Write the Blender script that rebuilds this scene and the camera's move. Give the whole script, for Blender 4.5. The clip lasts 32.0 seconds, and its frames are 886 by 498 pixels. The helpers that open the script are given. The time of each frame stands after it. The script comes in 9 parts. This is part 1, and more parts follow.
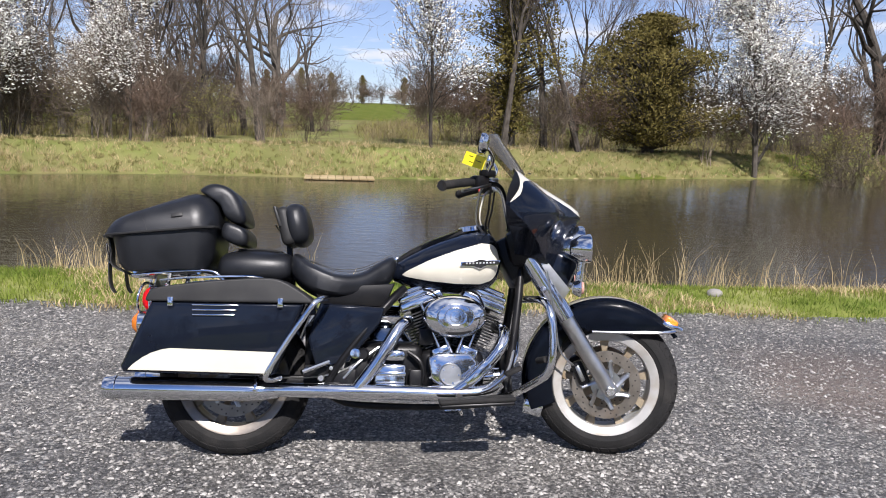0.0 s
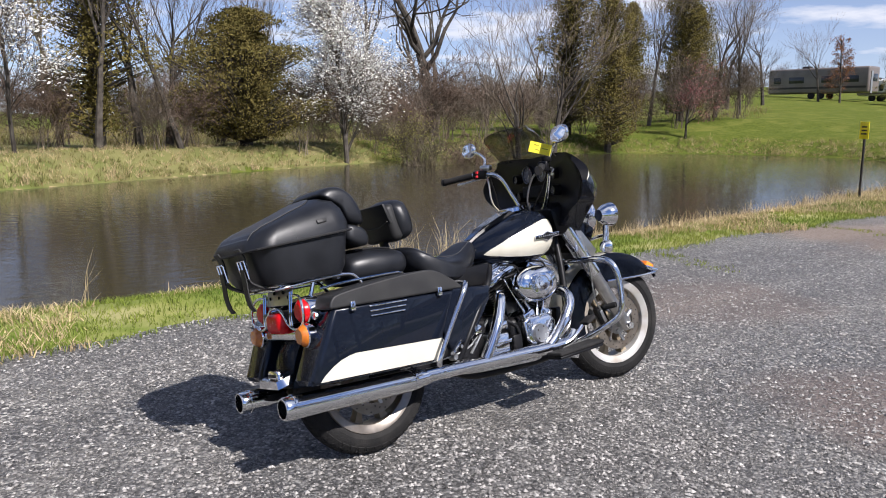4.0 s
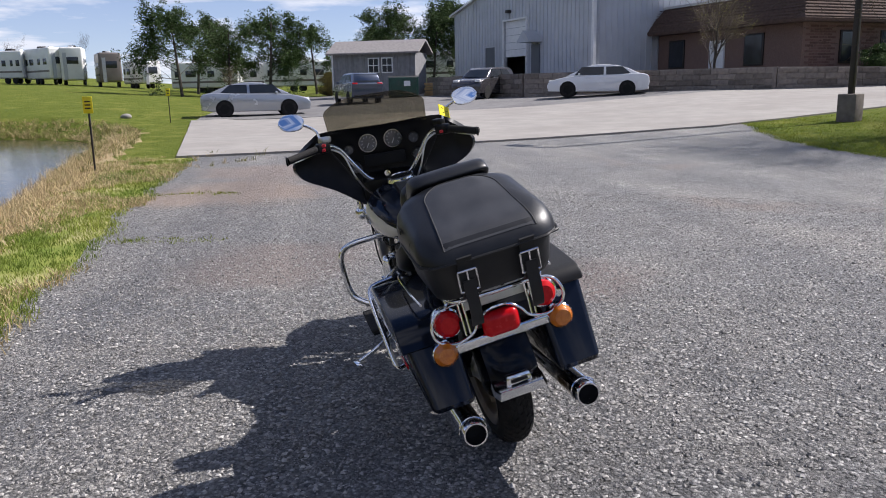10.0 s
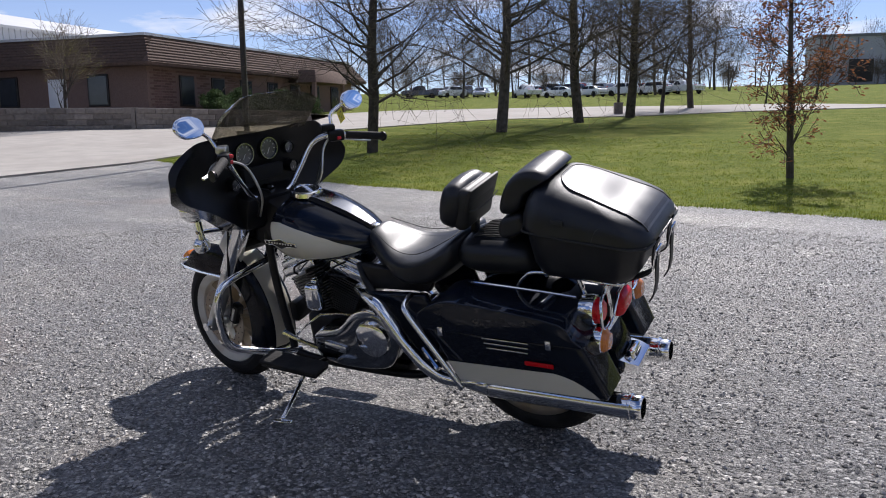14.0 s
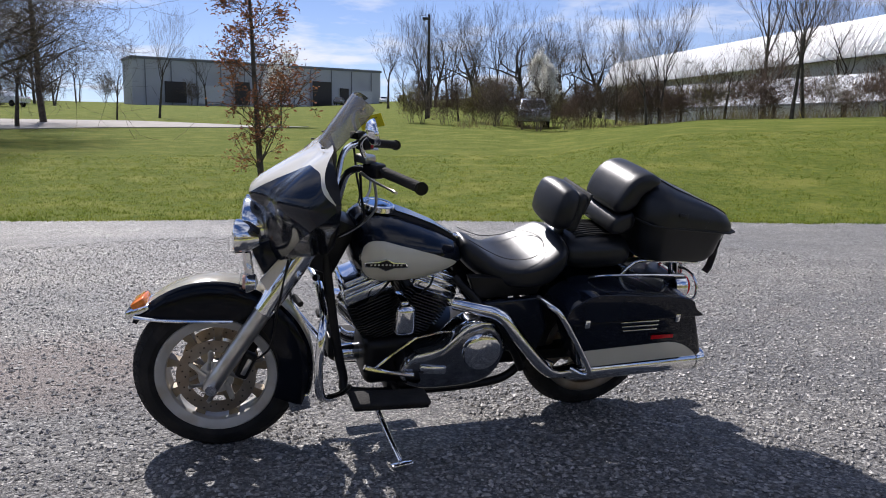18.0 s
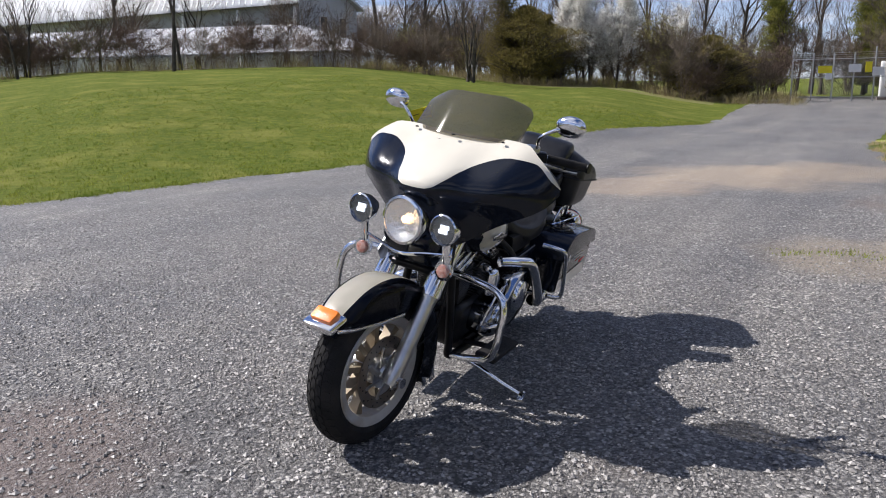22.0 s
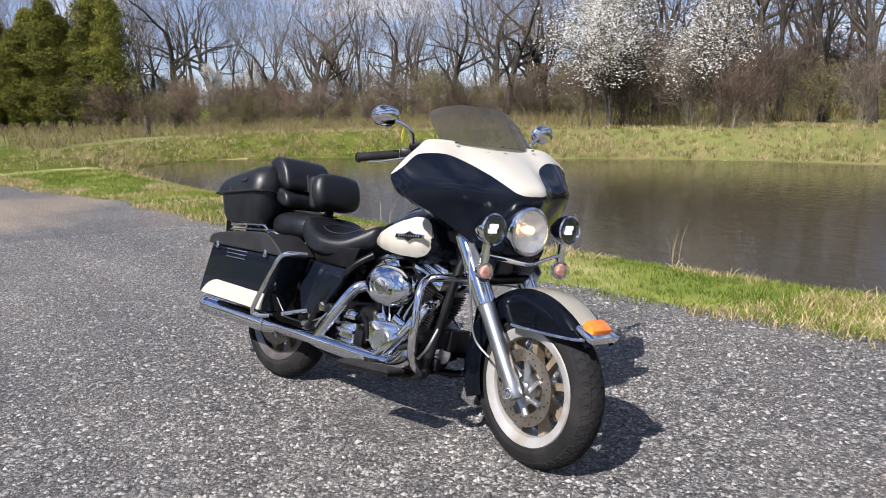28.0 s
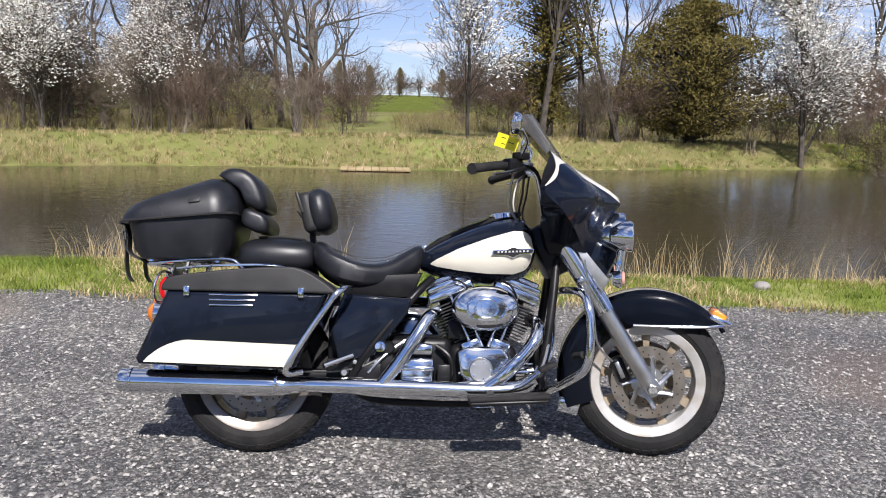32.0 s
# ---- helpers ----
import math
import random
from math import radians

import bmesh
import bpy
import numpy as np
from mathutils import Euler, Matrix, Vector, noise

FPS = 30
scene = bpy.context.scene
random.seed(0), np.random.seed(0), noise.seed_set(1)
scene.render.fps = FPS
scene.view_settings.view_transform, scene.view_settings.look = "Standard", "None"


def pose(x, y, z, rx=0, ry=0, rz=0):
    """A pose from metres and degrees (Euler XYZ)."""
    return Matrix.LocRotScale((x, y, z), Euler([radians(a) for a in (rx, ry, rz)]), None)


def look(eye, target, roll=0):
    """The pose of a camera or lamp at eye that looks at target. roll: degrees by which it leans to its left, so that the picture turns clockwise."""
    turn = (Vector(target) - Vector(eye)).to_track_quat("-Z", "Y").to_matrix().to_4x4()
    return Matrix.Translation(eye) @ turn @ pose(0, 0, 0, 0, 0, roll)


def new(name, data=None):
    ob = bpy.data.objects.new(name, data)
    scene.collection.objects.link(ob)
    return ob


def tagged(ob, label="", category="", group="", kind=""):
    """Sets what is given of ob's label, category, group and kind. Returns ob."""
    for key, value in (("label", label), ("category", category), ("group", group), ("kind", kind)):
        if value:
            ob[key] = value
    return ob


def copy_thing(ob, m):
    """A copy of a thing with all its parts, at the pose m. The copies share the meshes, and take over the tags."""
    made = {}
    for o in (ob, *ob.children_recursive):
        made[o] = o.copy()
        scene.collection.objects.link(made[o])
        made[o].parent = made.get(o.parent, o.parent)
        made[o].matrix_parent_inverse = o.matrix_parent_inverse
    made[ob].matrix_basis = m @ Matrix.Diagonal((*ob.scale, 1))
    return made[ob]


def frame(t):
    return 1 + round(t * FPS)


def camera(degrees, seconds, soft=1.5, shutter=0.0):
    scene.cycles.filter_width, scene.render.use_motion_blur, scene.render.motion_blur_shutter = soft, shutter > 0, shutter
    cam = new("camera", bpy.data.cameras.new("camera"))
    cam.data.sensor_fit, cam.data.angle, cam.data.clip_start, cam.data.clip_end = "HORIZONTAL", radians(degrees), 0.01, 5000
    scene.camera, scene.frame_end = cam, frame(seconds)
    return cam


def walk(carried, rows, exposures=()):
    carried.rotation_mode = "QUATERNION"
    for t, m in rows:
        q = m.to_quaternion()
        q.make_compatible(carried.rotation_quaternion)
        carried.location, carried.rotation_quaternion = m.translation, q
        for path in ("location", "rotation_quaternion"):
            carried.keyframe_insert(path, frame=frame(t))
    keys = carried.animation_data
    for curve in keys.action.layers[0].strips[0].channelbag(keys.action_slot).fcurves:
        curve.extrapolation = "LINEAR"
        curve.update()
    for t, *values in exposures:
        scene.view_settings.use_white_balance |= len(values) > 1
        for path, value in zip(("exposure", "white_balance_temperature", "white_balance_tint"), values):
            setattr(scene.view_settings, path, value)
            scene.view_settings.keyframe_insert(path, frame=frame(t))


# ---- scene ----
from mathutils.bvhtree import BVHTree

cam = camera(59.15, 32.0, 1.0)
# seconds, eye x y z in metres, turn x y z in degrees
ROWS = [
    (0, 0.0023, 0.1195, 1.4362, 80.13, -1.98, 0.36),
    (0.5, -0.2032, 0.0552, 1.4241, 80.5, -2.34, -1.92),
    (1, -0.4485, 0.0218, 1.4028, 80.92, -2.36, -5.39),
    (1.5, -0.7446, 0.0462, 1.414, 81.17, -2.21, -9.7),
    (2, -1.0893, 0.0086, 1.4194, 81.23, -1.83, -14.26),
    (2.5, -1.3964, 0.02, 1.444, 81.13, -1.38, -18.89),
    (3, -1.7014, 0.1566, 1.4207, 80.84, -1.01, -23.52),
    (3.5, -2.0063, 0.278, 1.4086, 80.56, -0.58, -28.17),
    (5.5, -2.9191, 1.0645, 1.4039, 78.97, 0.95, -48.11),
    (6, -3.0628, 1.3551, 1.3853, 78.38, 1.2, -53.43),
    (6.5, -3.2241, 1.6392, 1.3734, 78.08, 1.18, -58.62),
    (7, -3.4183, 1.9587, 1.3903, 77.91, 0.86, -63.79),
    (7.5, -3.5181, 2.2824, 1.3666, 78, 0.45, -69.03),
    (8, -3.5955, 2.5667, 1.3718, 78.24, 0.27, -74.42),
    (8.5, -3.6972, 2.8818, 1.3791, 78.42, 0.27, -80.05),
    (9, -3.7264, 3.2145, 1.3593, 78.52, 0.52, -86.07),
    (9.5, -3.7135, 3.543, 1.3657, 78.45, 0.87, -92.4),
    (10, -3.6895, 3.8715, 1.3719, 78.22, 1.1, -98.86),
    (10.5, -3.5886, 4.1734, 1.3513, 77.95, 1.18, -105.27),
    (11, -3.4721, 4.4734, 1.3593, 77.77, 1.16, -111.49),
    (11.5, -3.3511, 4.791, 1.3671, 77.8, 1.1, -117.62),
    (12, -3.1532, 5.0313, 1.3396, 78.14, 1.25, -123.63),
    (12.5, -2.9375, 5.2607, 1.3385, 78.72, 1.47, -129.53),
    (13, -2.7375, 5.5252, 1.2976, 79.39, 1.49, -135.32),
    (13.5, -2.4802, 5.728, 1.2544, 80.09, 1.16, -140.86),
    (14, -2.1786, 5.9265, 1.2287, 80.61, 0.63, -146.49),
    (14.5, -1.8792, 6.1273, 1.2161, 80.92, 0.24, -152.19),
    (16.5, -0.4709, 6.4816, 1.1724, 81.68, -0.17, -176),
    (17, -0.1279, 6.4757, 1.1854, 82.04, -0.3, -181.57),
    (17.5, 0.2398, 6.475, 1.1983, 82.05, -0.5, -187.43),
    (18, 0.587, 6.4179, 1.1971, 81.83, -0.65, -193.72),
    (18.5, 0.9291, 6.3242, 1.2347, 81.36, -0.93, -200.23),
    (19, 1.2899, 6.2442, 1.2519, 80.77, -1.1, -206.78),
    (19.5, 1.6159, 6.104, 1.2468, 80.01, -0.98, -213.07),
    (20, 1.9164, 5.9342, 1.2806, 79.15, -0.69, -218.96),
    (20.5, 2.2648, 5.7892, 1.3204, 78.29, -0.22, -224.35),
    (21, 2.5706, 5.5967, 1.3338, 77.85, 0.26, -229.43),
    (21.5, 2.8254, 5.3468, 1.3557, 77.77, 0.62, -234.56),
    (22, 3.0784, 5.103, 1.3797, 78.07, 0.95, -239.99),
    (22.5, 3.2731, 4.8307, 1.3876, 78.51, 1.29, -245.77),
    (23, 3.4067, 4.5073, 1.3876, 78.86, 1.56, -251.79),
    (23.5, 3.5453, 4.1511, 1.3734, 79.09, 1.55, -257.95),
    (24, 3.5898, 3.7921, 1.3554, 79.26, 1.3, -264.46),
    (24.5, 3.5687, 3.4231, 1.3643, 79.4, 1, -271.29),
    (25, 3.5433, 3.0482, 1.3691, 79.47, 0.78, -278.12),
    (25.5, 3.4329, 2.6987, 1.3456, 79.43, 0.78, -284.75),
    (26, 3.2984, 2.3602, 1.3528, 79.32, 0.95, -290.88),
    (26.5, 3.1723, 2.0236, 1.3804, 79.2, 1.19, -296.54),
    (28.5, 2.3238, 1.0655, 1.3859, 79.13, 1.49, -317.59),
    (29, 2.0222, 0.8825, 1.3886, 79.14, 1.5, -323.29),
    (29.5, 1.7095, 0.6668, 1.4027, 79.11, 1.43, -328.71),
    (30, 1.3576, 0.5409, 1.3849, 79.1, 1.29, -334.01),
    (30.5, 1.0278, 0.4372, 1.391, 79.15, 0.87, -339.35),
    (31, 0.6891, 0.3116, 1.4061, 79.21, 0.23, -345),
    (31.5, 0.3531, 0.3019, 1.3824, 79.35, -0.67, -350.94),
    (32, 0.0304, 0.2991, 1.3872, 79.49, -1.61, -356.91),
]
walk(cam, [(r[0], pose(*r[1:])) for r in ROWS], [(0.0, 0.56, 6350, 15), (32.0, 0.56, 6350, 15)])

# ---- sky and sun ----
SUN_AZ, SUN_EL = math.atan2(-0.975, 0.22), radians(46)
SUN_DIR = Vector((math.cos(SUN_EL) * math.cos(SUN_AZ), math.cos(SUN_EL) * math.sin(SUN_AZ), math.sin(SUN_EL)))
sun_data = bpy.data.lights.new("sun", "SUN")
sun_data.energy, sun_data.angle, sun_data.color = 5.0, radians(0.53), (1.0, 0.965, 0.91)
new("sun", sun_data).matrix_world = look(SUN_DIR * 60, (0, 0, 0))

world = bpy.data.worlds.new("spring_sky")
scene.world = world
world.use_nodes = True
wn, wl = world.node_tree.nodes, world.node_tree.links
wn.clear()
sky = wn.new("ShaderNodeTexSky")
sky.sky_type, sky.sun_disc = "NISHITA", False
sky.sun_elevation, sky.sun_rotation = SUN_EL, math.pi / 2 - SUN_AZ
sky.air_density, sky.dust_density, sky.ozone_density = 0.8, 0.0, 2.0
tc = wn.new("ShaderNodeTexCoord")
sep = wn.new("ShaderNodeSeparateXYZ")
wl.new(tc.outputs["Generated"], sep.inputs[0])


def wmath(op, a, b, clamp=False):
    n = wn.new("ShaderNodeMath")
    n.operation, n.use_clamp = op, clamp
    for k, v in enumerate((a, b)):
        if isinstance(v, (int, float)):
            n.inputs[k].default_value = v
        else:
            wl.new(v, n.inputs[k])
    return n.outputs[0]


# cumulus on a flat layer: the direction divided by its height
up = wmath("ADD", wmath("MAXIMUM", sep.outputs[2], 0.0), 0.10)
flat = wn.new("ShaderNodeCombineXYZ")
wl.new(wmath("DIVIDE", sep.outputs[0], up), flat.inputs[0])
wl.new(wmath("DIVIDE", sep.outputs[1], up), flat.inputs[1])
puff = wn.new("ShaderNodeTexNoise")
puff.inputs["Scale"].default_value, puff.inputs["Detail"].default_value, puff.inputs["Roughness"].default_value = 1.15, 9, 0.56
wl.new(flat.outputs[0], puff.inputs["Vector"])
cover = wn.new("ShaderNodeValToRGB")
cover.color_ramp.elements[0].position, cover.color_ramp.elements[1].position = 0.455, 0.64
wl.new(puff.outputs[0], cover.inputs[0])
cloud = wn.new("ShaderNodeMix")
cloud.data_type = "RGBA"
haze = wmath("MULTIPLY", wmath("SUBTRACT", 1.0, wmath("MULTIPLY", sep.outputs[2], 3.5), True), 0.42)
wl.new(wmath("MAXIMUM", wmath("MULTIPLY", cover.outputs[0], 0.88), haze), cloud.inputs[0])
tone = wn.new("ShaderNodeMix")
tone.data_type, tone.blend_type = "RGBA", "MULTIPLY"
tone.inputs[0].default_value, tone.inputs[7].default_value = 1.0, (0.64, 0.79, 1.06, 1)
wl.new(sky.outputs[0], tone.inputs[6])
wl.new(tone.outputs[2], cloud.inputs[6])
cloud.inputs[7].default_value = (9.0, 9.3, 9.9, 1)
back = wn.new("ShaderNodeBackground")
back.inputs[1].default_value = 0.068
wl.new(cloud.outputs[2], back.inputs[0])
wl.new(back.outputs[0], wn.new("ShaderNodeOutputWorld").inputs[0])

# ---- materials ----
def rgb(c):
    return (*c, 1) if len(c) == 3 else c


def mat(name, a, b=None, rough=0.6, metal=0.0, scale=8.0, bump=0.0, bump_scale=None, coat=0.0, random_tint=0.0, island=0.0, spec=0.5,
        dirt=None, dirt_scale=1.2, dirt_amount=0.5, rough_var=0.08, sheen=0.0, through_light=0.0):
    """A node material: two colours mixed by noise, a slow stain noise over it, a bump, and a tint that varies from object to object."""
    m = bpy.data.materials.new(name)
    m.use_nodes = True
    nt = m.node_tree
    N, L = nt.nodes, nt.links
    p = N["Principled BSDF"]
    co = N.new("ShaderNodeTexCoord")
    geo = N.new("ShaderNodeNewGeometry")
    n1 = N.new("ShaderNodeTexNoise")
    n1.inputs["Scale"].default_value, n1.inputs["Detail"].default_value = scale, 6
    L.new(geo.outputs["Position"], n1.inputs["Vector"])
    mix = N.new("ShaderNodeMix")
    mix.data_type = "RGBA"
    mix.inputs[6].default_value, mix.inputs[7].default_value = rgb(a), rgb(b or a)
    r1 = N.new("ShaderNodeMapRange")
    r1.inputs[1].default_value, r1.inputs[2].default_value = 0.3, 0.7
    L.new(n1.outputs[0], r1.inputs[0])
    L.new(r1.outputs[0], mix.inputs[0])
    col = mix.outputs[2]
    if dirt:
        n2 = N.new("ShaderNodeTexNoise")
        n2.inputs["Scale"].default_value, n2.inputs["Detail"].default_value = dirt_scale, 8
        L.new(geo.outputs["Position"], n2.inputs["Vector"])
        r2 = N.new("ShaderNodeMapRange")
        r2.inputs[1].default_value, r2.inputs[2].default_value, r2.inputs[4].default_value = 0.48, 0.68, dirt_amount
        L.new(n2.outputs[0], r2.inputs[0])
        m2 = N.new("ShaderNodeMix")
        m2.data_type = "RGBA"
        m2.inputs[7].default_value = rgb(dirt)
        L.new(r2.outputs[0], m2.inputs[0])
        L.new(col, m2.inputs[6])
        col = m2.outputs[2]
    for amount, source in ((random_tint, "object"), (island, "island")):
        if amount:
            src = N.new("ShaderNodeObjectInfo").outputs["Random"] if source == "object" else geo.outputs["Random Per Island"]
            r3 = N.new("ShaderNodeMapRange")
            r3.inputs[3].default_value, r3.inputs[4].default_value = 1 - amount, 1 + amount
            L.new(src, r3.inputs[0])
            hsv = N.new("ShaderNodeHueSaturation")
            L.new(r3.outputs[0], hsv.inputs["Value"])
            L.new(col, hsv.inputs["Color"])
            col = hsv.outputs[0]
    L.new(col, p.inputs["Base Color"])
    r4 = N.new("ShaderNodeMapRange")
    r4.inputs[3].default_value, r4.inputs[4].default_value = max(0.02, rough - rough_var), min(1, rough + rough_var)
    L.new(n1.outputs[0], r4.inputs[0])
    L.new(r4.outputs[0], p.inputs["Roughness"])
    p.inputs["Metallic"].default_value = metal
    p.inputs["Specular IOR Level"].default_value = spec
    p.inputs["Coat Weight"].default_value = coat
    p.inputs["Coat Roughness"].default_value = 0.025
    if sheen:
        p.inputs["Sheen Weight"].default_value = sheen
    if bump:
        nb = N.new("ShaderNodeTexNoise")
        nb.inputs["Scale"].default_value, nb.inputs["Detail"].default_value = bump_scale or scale * 4, 5
        L.new(geo.outputs["Position"], nb.inputs["Vector"])
        bp = N.new("ShaderNodeBump")
        bp.inputs["Strength"].default_value, bp.inputs["Distance"].default_value = min(1, bump), 0.01 * max(1, bump)
        L.new(nb.outputs[0], bp.inputs["Height"])
        L.new(bp.outputs[0], p.inputs["Normal"])
    if through_light:
        out = N["Material Output"]
        tr = N.new("ShaderNodeBsdfTranslucent")
        L.new(col, tr.inputs[0])
        ms = N.new("ShaderNodeMixShader")
        ms.inputs[0].default_value = through_light
        L.new(p.outputs[0], ms.inputs[1])
        L.new(tr.outputs[0], ms.inputs[2])
        L.new(ms.outputs[0], out.inputs[0])
    return m


M = {}
M["grass"] = mat("grass_ground", (0.062, 0.094, 0.014), (0.135, 0.152, 0.030), 0.95, scale=7.0, bump=4, bump_scale=38, dirt=(0.235, 0.225, 0.06), dirt_scale=0.9, dirt_amount=0.45, spec=0.04)
M["blade"] = mat("grass_blades", (0.111, 0.168, 0.015), (0.273, 0.295, 0.044), 0.7, scale=1.3, island=0.35, spec=0.25, through_light=0.3)
M["bank_tuft"] = mat("yellowed_bank_grass", (0.09, 0.155, 0.018), (0.27, 0.30, 0.06), 0.75, scale=0.9, island=0.35, spec=0.2, through_light=0.3)
M["bank_ground"] = mat("bank_turf_and_dead_grass", (0.10, 0.150, 0.022), (0.24, 0.255, 0.065), 0.95, scale=1.6, bump=1, bump_scale=45, dirt=(0.44, 0.38, 0.20), dirt_scale=0.9, dirt_amount=0.8, spec=0.1)
M["straw"] = mat("dry_stalks", (0.42, 0.32, 0.17), (0.55, 0.44, 0.26), 0.8, scale=2.0, island=0.35, spec=0.2, through_light=0.25)
M["bark"] = mat("grey_brown_bark", (0.042, 0.036, 0.030), (0.105, 0.092, 0.078), 0.95, scale=5, bump=1, bump_scale=30, random_tint=0.25, spec=0.15)
M["bark_pale"] = mat("pale_bark", (0.26, 0.245, 0.215), (0.52, 0.50, 0.45), 0.9, scale=2.2, dirt=(0.16, 0.145, 0.12), dirt_scale=1.6, dirt_amount=0.75, bump=1, bump_scale=12, spec=0.2)
M["twig"] = mat("brown_twigs", (0.085, 0.068, 0.052), (0.19, 0.155, 0.12), 0.95, scale=1.0, island=0.3, random_tint=0.2, spec=0.1)
M["twig_red"] = mat("reddish_twigs", (0.095, 0.066, 0.048), (0.18, 0.13, 0.10), 0.95, scale=1.0, island=0.3, random_tint=0.2, spec=0.1)
M["petal"] = mat("white_blossom", (0.80, 0.79, 0.72), (0.90, 0.89, 0.85), 0.8, scale=2, island=0.10, spec=0.2, through_light=0.35)
M["cedar"] = mat("olive_cedar_foliage", (0.095, 0.085, 0.022), (0.215, 0.170, 0.055), 0.9, scale=1.5, island=0.25, random_tint=0.15, spec=0.15, through_light=0.12)
M["arbor"] = mat("green_arborvitae_foliage", (0.09, 0.105, 0.018), (0.25, 0.24, 0.052), 0.9, scale=1.2, island=0.28, random_tint=0.15, spec=0.15, through_light=0.12)
M["pine"] = mat("pine_needles", (0.03, 0.058, 0.02), (0.085, 0.125, 0.042), 0.85, scale=1.2, island=0.4, random_tint=0.15, spec=0.2, through_light=0.12)
M["bud"] = mat("yellow_green_buds", (0.20, 0.20, 0.05), (0.30, 0.26, 0.09), 0.85, scale=2, island=0.3, spec=0.2, through_light=0.3)
M["redbud"] = mat("pink_red_buds", (0.28, 0.11, 0.11), (0.36, 0.17, 0.16), 0.85, scale=2, island=0.3, spec=0.2, through_light=0.2)
M["deadleaf"] = mat("dry_brown_leaves", (0.22, 0.085, 0.045), (0.36, 0.17, 0.08), 0.8, scale=2, island=0.35, spec=0.2, through_light=0.25)
M["concrete"] = mat("pale_concrete", (0.25, 0.235, 0.215), (0.32, 0.30, 0.275), 0.9, scale=1.5, bump=0.5, bump_scale=40, dirt=(0.22, 0.20, 0.18), dirt_scale=0.25, dirt_amount=0.6, spec=0.3)
M["asphalt"] = mat("worn_grey_asphalt", (0.14, 0.135, 0.135), (0.2, 0.195, 0.19), 0.9, scale=3, bump=0.6, bump_scale=60, dirt=(0.10, 0.095, 0.095), dirt_scale=0.3, spec=0.3)
M["stone"] = mat("gravel_stones", (0.16, 0.153, 0.144), (0.36, 0.343, 0.318), 0.55, scale=30, island=0.55, spec=0.5)
M["bank_blade"] = mat("olive_bank_grass", (0.14, 0.145, 0.04), (0.30, 0.27, 0.11), 0.8, scale=0.9, island=0.35, spec=0.2, through_light=0.25)
M["bramble"] = mat("bramble_and_dead_weeds", (0.17, 0.13, 0.075), (0.30, 0.25, 0.14), 0.9, scale=0.7, island=0.35, spec=0.15, through_light=0.2)
M["litter"] = mat("leaf_litter_and_thin_grass", (0.11, 0.125, 0.034), (0.20, 0.175, 0.075), 0.95, scale=1.1, bump=1, bump_scale=20, dirt=(0.20, 0.24, 0.06), dirt_scale=0.3, dirt_amount=0.6, spec=0.15)
M["soil"] = mat("bank_soil_and_straw", (0.24, 0.20, 0.09), (0.42, 0.33, 0.19), 0.95, scale=1.6, bump=1, bump_scale=30, dirt=(0.33, 0.22, 0.13), dirt_scale=0.8, dirt_amount=0.7, spec=0.15)


